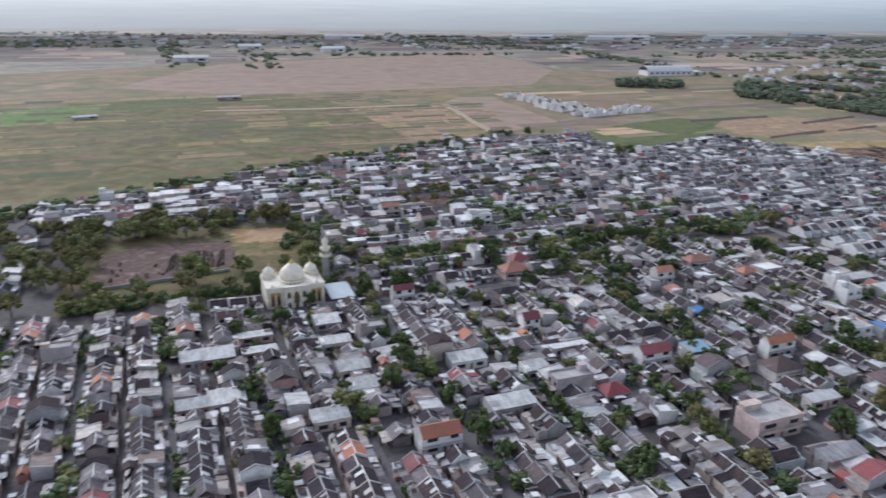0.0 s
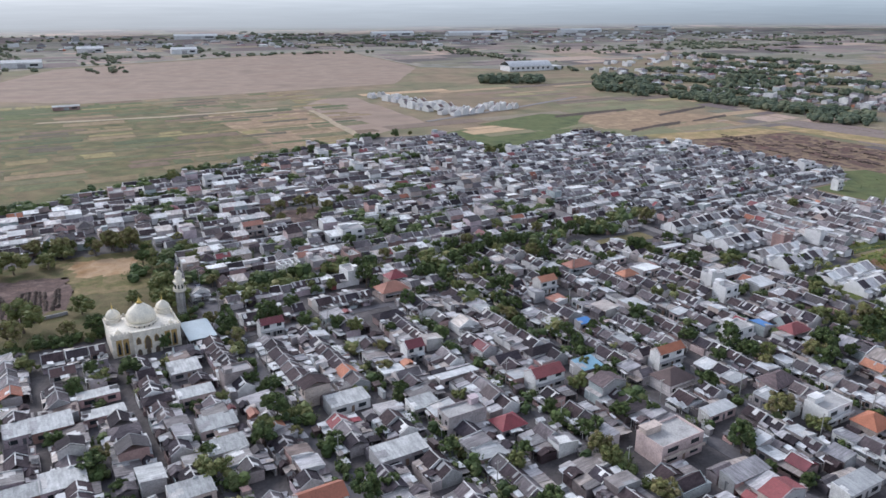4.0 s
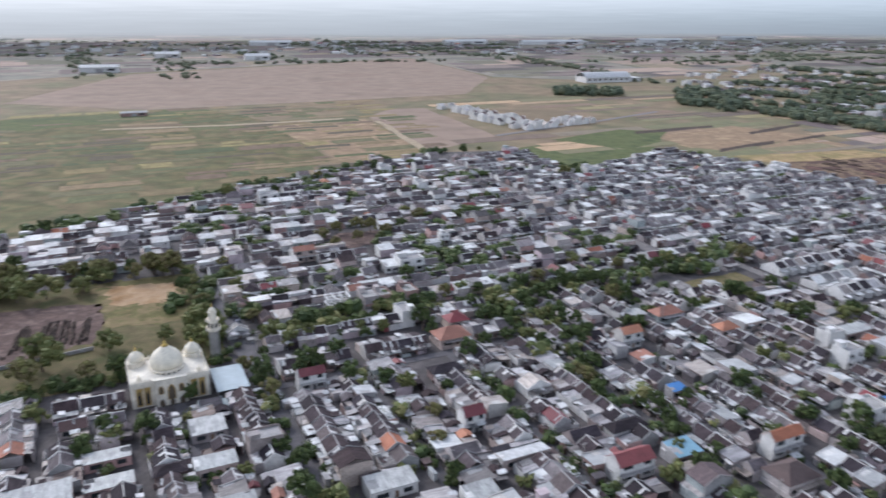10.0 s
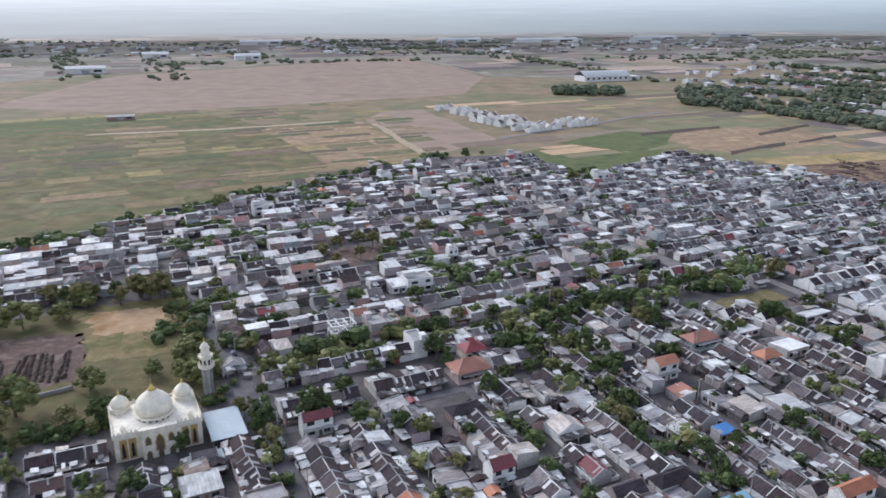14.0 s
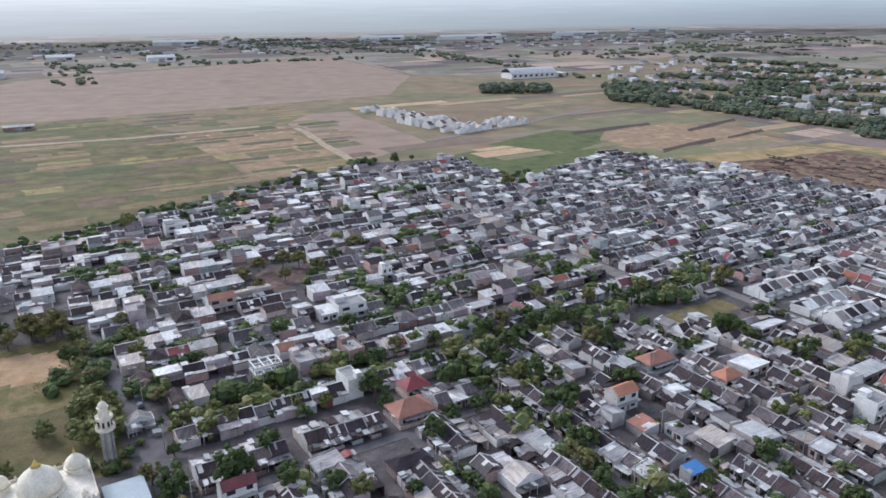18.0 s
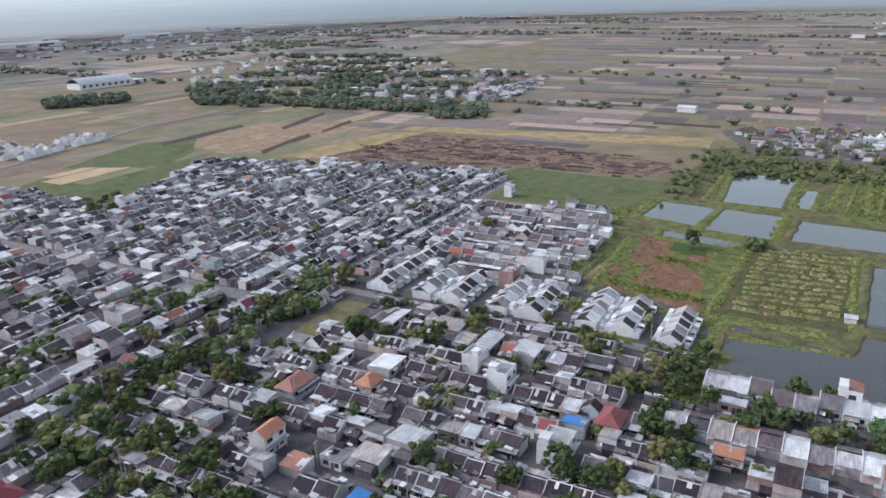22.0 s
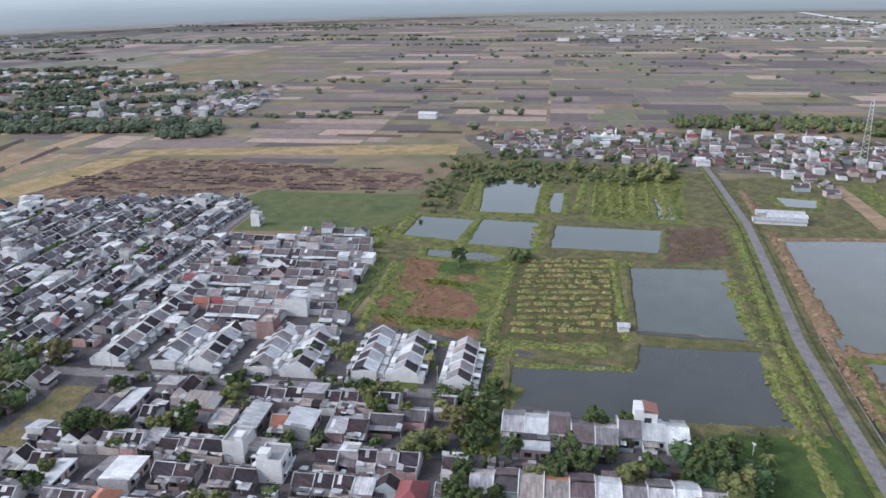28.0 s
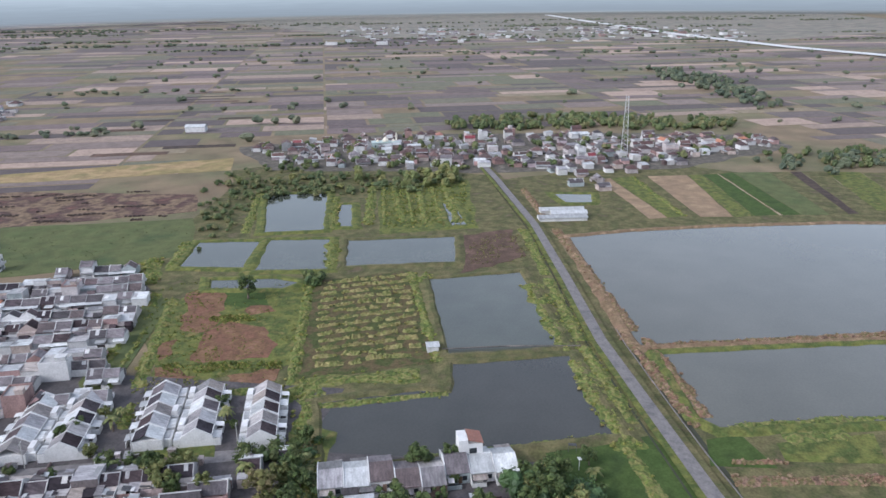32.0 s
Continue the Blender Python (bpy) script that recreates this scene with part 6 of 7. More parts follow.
def leaf(s, p, size, r):
    """A folded leaf spray."""
    d = Vector((r.gauss(0, 1), r.gauss(0, 1), r.gauss(0, .7))).normalized()
    e = d.cross(Vector((r.gauss(0, 1), r.gauss(0, 1), r.gauss(0, 1)))).normalized()
    p, n = Vector(p), d.cross(e) * size * .25
    return s.add([p - d * size, p + e * size * .55 - n, p + d * size, p - e * size * .55 - n], [(0, 1, 2), (0, 2, 3)])


def tree_meshes(seed, height, spread, mat, palm=False):
    r = random.Random(seed)
    trunk, crown = Shape(), Shape()
    top = height * .48
    lean = Vector((r.uniform(-.3, .3), r.uniform(-.3, .3)))
    ring = lambda rad, z: [(lean.x * z / top + rad * math.cos(k * math.pi / 3), lean.y * z / top + rad * math.sin(k * math.pi / 3), z) for k in range(6)]  # noqa: E731
    rad = .03 * height
    trunk.add(ring(rad * 1.3, 0) + ring(rad * .9, top * .4) + ring(rad * .6, top), [(a * 6 + k, a * 6 + (k + 1) % 6, a * 6 + 6 + (k + 1) % 6, a * 6 + 6 + k) for a in range(2) for k in range(6)] + [tuple(range(12, 18))])
    if palm:
        for k in range(11):
            a, up = 2 * math.pi * k / 11 + r.uniform(-.2, .2), r.uniform(.3, 1.0)
            prev = None
            for j in range(6):
                t = j / 5
                c = Vector((lean.x + math.cos(a) * spread * t, lean.y + math.sin(a) * spread * t, top + spread * (up * t - 1.1 * t * t)))
                side = Vector((-math.sin(a), math.cos(a), 0)) * spread * .2 * math.sin(math.pi * (.12 + .86 * t))
                now = [c - side - Vector((0, 0, .12)), c, c + side - Vector((0, 0, .12))]
                if prev:
                    crown.add(prev + now, [(0, 1, 4, 3), (1, 2, 5, 4)])
                prev = now
        return trunk.mesh("trunk", BARK), crown.mesh("crown", mat)
    for k in range(5):
        a, z = 2 * math.pi * k / 5 + r.uniform(-.4, .4), top * r.uniform(.55, .95)
        tip = Vector((math.cos(a) * spread * .6, math.sin(a) * spread * .6, z + height * r.uniform(.12, .3)))
        b, w = Vector((lean.x * z / top, lean.y * z / top, z)), rad * .45
        trunk.add([b + Vector((w, 0, 0)), b + Vector((-w / 2, w, 0)), b + Vector((-w / 2, -w, 0)), tip], [(0, 1, 3), (1, 2, 3), (2, 0, 3)])
    for k in range(26):
        a, q = r.uniform(0, 2 * math.pi), math.sqrt(r.random()) * spread * .82
        z = height * r.uniform(.42, .92) - q * .25
        c, br = (q * math.cos(a), q * math.sin(a), z), spread * r.uniform(.18, .32)
        blob(crown, c, br * .9, br * .72, r, 6, 4)
        for _ in range(30):
            n = Vector((r.gauss(0, 1), r.gauss(0, 1), r.gauss(.25, 1))).normalized()
            leaf(crown, (c[0] + n.x * br, c[1] + n.y * br, c[2] + n.z * br * .8), r.uniform(.2, .38), r)
    return trunk.mesh("trunk", BARK), crown.mesh("crown", mat)


HEDGE = material("bank_grass", [(.092, .122, .034), (.155, .165, .05), (.07, .1, .028), (.185, .17, .065), (.11, .14, .036), (.13, .12, .05)], size=5, rough=0.9, by="noise", stain=0.4, stain_size=1.6, spec=0.15)
HEDGE_RUST = material("bank_reeds", [(.095, .062, .046), (.25, .16, .115), (.12, .11, .048), (.2, .12, .08), (.14, .08, .055)], size=2.6, rough=0.95, by="noise", stain=0.4, stain_size=1.5, spec=0.15)
HEDGE_CROP = material("crop_green", [(.19, .18, .068), (.26, .22, .1), (.135, .15, .05), (.22, .195, .085)], size=4, rough=0.9, by="noise", stain=0.4, stain_size=1.5, spec=0.15)
SPECIES = [tree_meshes(1, 7.0, 3.2, LEAF), tree_meshes(2, 8.5, 3.6, LEAF), tree_meshes(3, 6.0, 2.8, LEAF), tree_meshes(4, 6.2, 3.9, LEAF_LIGHT), tree_meshes(5, 5.0, 2.3, LEAF_LIGHT),
           tree_meshes(6, 7.0, 3.3, LEAF_DRY), tree_meshes(7, 4.0, 2.0, LEAF), tree_meshes(8, 7.5, 2.6, LEAF_LIGHT, palm=True)]
TREE_WORDS = ["leafy dark green street tree with a broad crown", "tall dark green shade tree over the roofs", "small round dark green tree", "spreading light green tree", "small light green garden tree",
              "half-dry olive brown tree among roofs", "low dark green shrub-like tree", "slender palm with feathery green fronds"]
tree_rng = random.Random(21)


greens = {}


def tree(x, y, which=None, size=1.0):
    k = tree_rng.choices(range(8), (5, 4, 5, 3, 3, 1.2, 4, 1))[0] if which is None else which
    trunk, crown = SPECIES[k]
    q = size * tree_rng.uniform(.95, 1.45)
    at = Matrix.Translation((x, y, .15)) @ Matrix.Rotation(tree_rng.uniform(0, 6.28), 4, "Z") @ Matrix.Diagonal((q, q, q * tree_rng.uniform(.85, 1.15), 1))
    if not near(x, y, 222):
        far = greens.setdefault(("town_trees", crown.materials[0].name, "green trees among the far roofs and round the park"), Shape())
        far.add([at @ v.co for v in crown.vertices], [tuple(p.vertices) for p in crown.polygons])
        low = greens.setdefault(("tree_trunks", BARK.name, "trunks and limbs of the far trees"), Shape())
        low.add([at @ v.co for v in trunk.vertices], [tuple(p.vertices) for p in trunk.polygons])
        return
    root = new("tree", trunk)
    root.matrix_basis = at
    part("crown", crown, None, root)
    tagged(root, TREE_WORDS[k], "tree", "town trees")


def trees_at(*places):
    for x, y in places:
        u_, v_ = uv_of(x, y)
        if -33 < u_ < 61 and 311 < v_ < 398:
            continue
        tree(x, y, size=1.0)


trees_at((-15, 215), (-12, 225), (-15, 245), (-69, 261), (-47, 186), (-50, 199), (-30, 211), (11, 185), (18, 176), (17, 189), (76, 195), (77, 189), (77, 205), (94, 215), (89, 212), (136, 240), (124, 224), (146, 251), (181, 241), (191, 250), (172, 233), (155, 240), (148, 241), (125, 173))
trees_at((118, 180), (85, 173), (55, 171), (54, 174), (51, 191), (134, 257), (26, 237), (35, 201), (55, 198), (-15, 219), (-27, 202), (-59, 209), (-76, 253), (-60, 264), (-95, 273), (9, 288), (83, 232), (137, 205), (116, 190), (48, 337), (53, 320), (66, 338), (71, 337), (75, 333))
trees_at((65, 352), (74, 355), (76, 317), (76, 307), (45, 316), (38, 306), (77, 285), (79, 294), (76, 275), (103, 271), (15, 284), (-18, 296), (-15, 293), (-9, 309), (-26, 321), (-20, 327), (8, 331), (-1, 332), (23, 332), (96, 372), (88, 373), (107, 376), (108, 355), (112, 349))
trees_at((85, 457), (118, 427), (19, 466), (29, 483), (156, 400), (184, 403), (158, 353), (-26, 332), (-33, 291), (-28, 283), (19, 383), (-7, 387), (44, 350), (41, 369), (53, 345), (58, 344), (67, 345), (73, 329), (67, 369), (73, 368), (80, 365), (91, 370), (103, 373), (99, 406))
trees_at((113, 386), (105, 356), (130, 389), (138, 388), (83, 320), (101, 324), (99, 330), (105, 325), (141, 348), (135, 345), (156, 357), (162, 351), (165, 348), (192, 329), (208, 289), (213, 296), (179, 246), (187, 239), (171, 237), (174, 227), (201, 264), (209, 261), (206, 254), (210, 229))
trees_at((201, 229), (210, 224), (141, 298), (147, 295), (148, 606), (149, 589), (215, 208), (208, 211), (124, 278), (220, 260), (194, 266), (225, 196), (221, 192), (230, 192), (218, 187), (218, 197), (182, 248), (178, 236), (212, 289), (209, 279), (216, 261), (215, 255), (210, 264), (231, 228))
trees_at((196, 333), (171, 338), (175, 332), (159, 358), (161, 355), (150, 303), (152, 297), (211, 188), (333, 327), (283, 417), (292, 418), (-145, 358), (-142, 369), (-133, 369), (-124, 375), (-144, 343), (-134, 343), (-107, 308), (-109, 305), (-90, 322), (-91, 316), (-76, 305), (-80, 301), (-64, 348))
trees_at((-63, 338), (-65, 358), (-71, 370), (-94, 297), (-90, 301), (-158, 375), (-80, 395), (-77, 376), (-73, 320), (-71, 324), (-122, 395), (-115, 402), (-106, 402), (-96, 402), (-87, 405), (-139, 401), (-156, 401), (-122, 382), (-35, 588), (-46, 588), (-12, 606), (3, 616), (-61, 556), (-81, 548))
trees_at((-110, 496), (-120, 502), (-90, 541), (-167, 463), (76, 681), (91, 693), (141, 598), (154, 602), (22, 493), (34, 482), (-32, 294), (-15, 297), (-4, 293), (-14, 338), (-1, 338), (-33, 333))
for k in range(17):
    tree(*xy(84 + k * 13 + tree_rng.uniform(-2, 2), 316.2 + tree_rng.uniform(-.8, .8)), size=.8)
for k in range(13):
    tree(*xy(100 + k * 15 + tree_rng.uniform(-2, 2), 328 + tree_rng.uniform(-.8, .8)), size=.8)
for k in range(20):
    tree(*xy(174 + tree_rng.choice((-4, 4)), 190 + k * 6.2), size=.75)
for k in range(12):
    tree(*xy(75 + tree_rng.choice((-4, 4)), 195 + k * 10), size=.7)

for k in range(70):
    u_, v_ = tree_rng.uniform(-40, 300), tree_rng.uniform(120, 310)
    if u_ > 70 or v_ < 285:
        tree(*xy(u_, v_), size=.7)
for k in range(64):            # shade trees round the park
    side = (0, 1, 3, 0, 1, 3, 2, 0)[k % 8]
    u_, v_ = ((tree_rng.uniform(-60, 62), tree_rng.uniform(402, 420)), (tree_rng.uniform(-80, -30), tree_rng.uniform(318, 405)), (tree_rng.uniform(-60, 28), tree_rng.uniform(302, 314)), (tree_rng.uniform(-85, -25), tree_rng.uniform(360, 420)))[side]
    tree(*xy(u_, v_), tree_rng.choice((3, 5, 3, 4, 5, 5)), 1.15)
for u_, v_ in ((140, 412), (148, 436), (160, 437), (170, 420), (154, 418), (166, 432), (137, 426)):
    tree(*xy(u_, v_), 5, .9)
for u_, v_, q_ in ((64, 322, 1.3), (66, 330, 1.4), (63, 338, 1.3), (60, 326, 1.3), (9, 324, 1.5), (30, 332, 1.1), (49, 334, .9), (-14, 318, .9), (-30, 320, 1.1), (38, 318, .8), (-34, 404, 1.5), (-22, 398, 1.4), (-13, 397, 1.5), (-2, 396, 1.3), (9, 395, 1.4), (23, 396, 1.4), (-43, 394, 1.5), (-40, 380, 1.3)):
    tree(*xy(u_, v_), 3, q_)
for k in range(18):            # both sides of the street past the minaret
    tree(*xy(67.5 + 15.5 * (k % 2) + tree_rng.uniform(-1, 1), 322 + k * 4.8), tree_rng.choice((0, 3, 4, 5, 6)), .75)
for k in range(16):            # dark hedge trees between mosque and park
    tree(*xy(-8 + k * 4.2 + tree_rng.uniform(-1, 1), 305 + tree_rng.uniform(-1.5, 2.5)), tree_rng.choice((4, 2, 6)), .55)
for x_, y_ in ((212, 293), (217, 289), (217, 317), (226, 329), (217, 271), (231, 320), (238, 322), (249, 294), (239, 286), (226, 261), (234, 262), (208, 308), (223, 330), (207, 287), (243, 290), (236, 326)):
    tree(x_, y_, tree_rng.choice((0, 3, 4, 6, 7)), .8)
for k in range(16):            # plants beside the last row of houses
    tree(*xy(tree_rng.uniform(270, 291), tree_rng.uniform(86, 106)), tree_rng.choice((1, 0, 7, 7, 4)), .7)
# joined greenery too far off or too dense to count


def thicket(name, poly, n, size, mat, seed, label, tall=1.0, lift=0.0, leaves=6):
    r = random.Random(seed)
    s = greens.setdefault((name, mat.name, label), Shape())
    xs, ys = [p[0] for p in poly], [p[1] for p in poly]
    done = 0
    while done < n:
        x, y = r.uniform(min(xs), max(xs)), r.uniform(min(ys), max(ys))
        if not inside(x, y, poly):
            continue
        done += 1
        q = size * r.uniform(.55, 1.25)
        for _ in range(3):
            a, b = r.uniform(-.5, .5) * q, r.uniform(-.5, .5) * q
            blob(s, (x + a, y + b, lift + q * tall * r.uniform(.35, .75)), q * r.uniform(.4, .65), q * tall * r.uniform(.35, .5), r, 6, 4)
        for _ in range(leaves):
            leaf(s, (x + r.uniform(-.8, .8) * q, y + r.uniform(-.8, .8) * q, lift + q * tall * r.uniform(.3, 1.15)), min(q * .2, .4), r)


def strip(a, b, width):
    d = (Vector(b) - Vector(a)).normalized()
    n = Vector((-d.y, d.x)) * width / 2
    return [tuple(Vector(a) + n), tuple(Vector(b) + n), tuple(Vector(b) - n), tuple(Vector(a) - n)]


def hedge(name, a, b, width, height, mat, seed, label, cell=.8):
    """A continuous uneven belt of grass and low bushes between two places."""
    s = greens.setdefault((name, mat.name, label), Shape())
    r = random.Random(seed)
    a, b = Vector(a), Vector(b)
    d = (b - a).normalized()
    side = Vector((-d.y, d.x))
    n, m = max(2, int((b - a).length / cell)), max(3, int(width / cell))
    vs = []
    for i in range(n + 1):
        wide = width * (.75 + .5 * noise.noise((i * cell * .12, seed * 3.1, 0)))
        for j in range(m + 1):
            c = j / m - .5
            q = a + d * (i * cell + r.uniform(-.3, .3)) + side * (c * wide + r.uniform(-.25, .25))
            lump = .55 + .6 * noise.noise((q.x * .28, q.y * .28, seed)) + r.uniform(-.3, .35)
            vs.append((q.x, q.y, .05 + max(.02, height * lump * min(1, 2.6 * (.5 - abs(c))) * (0 if i in (0, n) else 1))))
    s.add(vs, [(i * (m + 1) + j, (i + 1) * (m + 1) + j, (i + 1) * (m + 1) + j + 1, i * (m + 1) + j + 1) for i in range(n) for j in range(m)])


def tufts(name, poly, n, size, mat, seed, label, lift=.1):
    """Loose grass tufts scattered in drifts over a plot."""
    s = greens.setdefault((name, mat.name, label), Shape())
    r = random.Random(seed)
    xs, ys = [q[0] for q in poly], [q[1] for q in poly]
    for _ in range(n):
        x, y = r.uniform(min(xs), max(xs)), r.uniform(min(ys), max(ys))
        if inside(x, y, poly) and noise.noise((x * .09, y * .09, seed)) + r.uniform(-.35, .35) > 0:
            for _ in range(3):
                q = size * r.uniform(.6, 1.3)
                leaf(s, (x + r.uniform(-.6, .6), y + r.uniform(-.6, .6), lift + q * .5), q, r)


WOODS = "dense dark green belt of trees beyond the fields"
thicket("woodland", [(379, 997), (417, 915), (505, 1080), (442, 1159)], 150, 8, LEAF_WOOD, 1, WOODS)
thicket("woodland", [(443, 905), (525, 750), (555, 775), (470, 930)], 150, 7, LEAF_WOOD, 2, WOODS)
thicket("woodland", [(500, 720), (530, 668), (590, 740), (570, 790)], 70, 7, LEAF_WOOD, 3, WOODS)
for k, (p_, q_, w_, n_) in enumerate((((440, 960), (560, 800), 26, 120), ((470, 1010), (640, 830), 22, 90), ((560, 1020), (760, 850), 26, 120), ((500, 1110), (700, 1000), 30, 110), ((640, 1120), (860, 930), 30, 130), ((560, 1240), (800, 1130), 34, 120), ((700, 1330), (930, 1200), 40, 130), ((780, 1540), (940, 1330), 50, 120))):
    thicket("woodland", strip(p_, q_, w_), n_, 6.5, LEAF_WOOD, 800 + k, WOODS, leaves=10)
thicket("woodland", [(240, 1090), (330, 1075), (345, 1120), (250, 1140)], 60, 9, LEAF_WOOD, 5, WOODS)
thicket("woodland", [(784, 343), (852, 256), (844, 64), (790, 73), (748, 333)], 240, 5.0, LEAF_MID, 6, WOODS, tall=1.2, leaves=30)
thicket("woodland", [(689, 68), (720, 20), (705, -29), (641, -9), (636, 65)], 42, 4.2, LEAF_MID, 66, WOODS, tall=1.2, leaves=40)
thicket("woodland", [(1403, 139), (1238, 25), (952, -9), (925, 30)], 110, 7, LEAF_WOOD, 67, WOODS)
thicket("woodland", [(496, 442), (565, 439), (504, 398), (410, 377), (382, 378)], 60, 2.8, LEAF_MID, 68, WOODS, leaves=24)
thicket("woodland", [xy(622, 222), xy(648, 225), xy(640, 60), xy(606, 62)], 56, 3.4, LEAF_MID, 7, WOODS, tall=1.2, leaves=30)
thicket("grove", [xy(616, 226), xy(660, 225), xy(648, 56), xy(600, 62)], 26, 5.0, LEAF_LIGHT, 78, "tall light green trees before the village", tall=1.3, leaves=60)
thicket("woodland", [xy(598, 190), xy(622, 190), xy(610, 90), xy(590, 90)], 60, 3.0, LEAF_MID, 77, WOODS, leaves=24)
thicket("woodland", [xy(690, 190), xy(770, 215), xy(800, 91), xy(730, -218), xy(636, -97), xy(650, 45)], 170, 3.9, LEAF_MID, 16, WOODS, tall=1.15, leaves=30)
thicket("woodland", [(500, 425), (560, 455), (600, 400), (520, 345), (480, 395)], 46, 3.4, LEAF_MID, 8, WOODS, leaves=30)
thicket("woodland", [xy(585, -170), xy(640, -150), xy(640, -330), xy(600, -340)], 60, 5.5, LEAF_WOOD, 9, WOODS)
thicket("woodland", [(-330, 330), (-204, 446), (-128, 524), (-40, 606), (60, 700), (72, 694), (-30, 598), (-120, 510), (-195, 432), (-320, 318)], 190, 5, LEAF, 10, "line of bushes and trees along the edge of town")
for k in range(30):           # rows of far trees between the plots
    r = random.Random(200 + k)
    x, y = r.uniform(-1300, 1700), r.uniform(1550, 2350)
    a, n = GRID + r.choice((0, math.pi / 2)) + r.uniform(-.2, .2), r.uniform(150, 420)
    thicket("woodland", strip((x - n * math.cos(a), y - n * math.sin(a)), (x + n * math.cos(a), y + n * math.sin(a)), r.uniform(20, 60)), 60, 6.5, LEAF_HAZED, 230 + k, "far tree rows on the plain", tall=.8, leaves=0)
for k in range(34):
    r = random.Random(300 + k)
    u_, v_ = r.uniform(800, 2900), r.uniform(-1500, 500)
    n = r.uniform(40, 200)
    thicket("woodland", strip(xy(u_, v_ - n), xy(u_, v_ + n), r.uniform(6, 24)), 22 if u_ > 1300 else 9, 5.5, LEAF_HAZED, 340 + k, "far tree rows on the plain", tall=.8, leaves=0)

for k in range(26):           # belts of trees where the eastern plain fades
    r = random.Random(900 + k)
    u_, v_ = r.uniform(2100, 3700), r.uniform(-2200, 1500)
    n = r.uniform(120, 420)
    thicket("woodland", strip(xy(u_, v_ - n), xy(u_ + r.uniform(-80, 80), v_ + n), r.uniform(20, 60)), 46, 7.5, LEAF_HAZED, 930 + k, "far tree rows on the plain", tall=.8, leaves=0)
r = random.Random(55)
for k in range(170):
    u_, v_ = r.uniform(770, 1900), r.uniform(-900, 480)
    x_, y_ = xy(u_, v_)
    thicket("woodland", [(x_ - 3, y_ - 3), (x_ + 3, y_ - 3), (x_ + 3, y_ + 3), (x_ - 3, y_ + 3)], 1, r.uniform(4, 8), LEAF_HAZED, 600 + k, "far tree rows on the plain", tall=.9, leaves=8)
r = random.Random(77)
for k in range(60):           # garden greenery of the older quarter and the estate
    u_, v_ = r.uniform(60, 285), r.uniform(345, 600)
    if inside(*xy(u_, v_ + 14), TOWN):
        thicket("garden_trees", [xy(u_ - 9, v_ - 7), xy(u_ + 9, v_ - 7), xy(u_ + 9, v_ + 7), xy(u_ - 9, v_ + 7)], 9, 4.2, LEAF, 400 + k, "garden trees between the houses", leaves=50)
for k in range(30):
    u_, v_ = r.uniform(290, 500), 344 + 23.5 * r.randrange(9)
    thicket("garden_trees", [xy(u_ - 12, v_ - 2), xy(u_ + 12, v_ - 2), xy(u_ + 12, v_ + 2), xy(u_ - 12, v_ + 2)], 5, 3, LEAF, 440 + k, "garden trees between the houses", leaves=40)
thicket("garden_trees", [xy(100, 329), xy(300, 329), xy(300, 334), xy(100, 334)], 26, 4.5, LEAF, 480, "garden trees between the houses", leaves=40)
thicket("garden_trees", [xy(180, 312), xy(300, 312), xy(300, 317), xy(180, 317)], 12, 4, LEAF, 481, "garden trees between the houses", leaves=40)

for k in range(44):           # crowns over the boulevard and the cross streets
    u_, v_ = (r.uniform(84, 330), 322 + r.choice((-1, 1)) * r.uniform(4, 8)) if k % 2 else (174 + r.choice((-1, 1)) * r.uniform(3.5, 6), r.uniform(150, 318)) if k % 4 else (r.uniform(180, 300), r.uniform(305, 316))
    thicket("garden_trees", [xy(u_ - 4, v_ - 3), xy(u_ + 4, v_ - 3), xy(u_ + 4, v_ + 3), xy(u_ - 4, v_ + 3)], 5, 3.8, LEAF if k % 3 else LEAF_LIGHT, 1500 + k, "garden trees between the houses", tall=1.3, leaves=60)
for k in range(0, len(yard_spots), 2):
    x_, y_ = yard_spots[k]
    thicket("garden_trees", [(x_ - 1.2, y_ - 1.2), (x_ + 1.2, y_ - 1.2), (x_ + 1.2, y_ + 1.2), (x_ - 1.2, y_ + 1.2)], 2, r.uniform(1.4, 2.8), LEAF_LIGHT if k % 2 else LEAF, 1000 + k, "garden trees between the houses", tall=1.2, leaves=40)
thicket("park_hedge", [xy(-40, 301), xy(34, 303), xy(34, 312), xy(-40, 314)], 70, 2.6, LEAF, 1601, "dark green bushes behind the mosque", leaves=50)
thicket("park_hedge", [xy(34, 305), xy(68, 306), xy(68, 314), xy(34, 313)], 34, 2.4, LEAF, 1602, "dark green bushes behind the mosque", leaves=50)
for k in range(110):          # greenery in the older lanes
    u_, v_ = r.choice((-83, -57, -31, -5, 22, 48, 75, 106, 140)) + r.choice((-1, 1)) * r.uniform(1.2, 2.6), r.uniform(95, 285)
    thicket("garden_trees", [xy(u_ - 1.5, v_ - 3), xy(u_ + 1.5, v_ - 3), xy(u_ + 1.5, v_ + 3), xy(u_ - 1.5, v_ + 3)], 3, 2.8, LEAF if k % 4 else LEAF_LIGHT, 1700 + k, "garden trees between the houses", tall=1.3, leaves=50)
SHRUB = "yellow green bushes and tall grass on the banks"
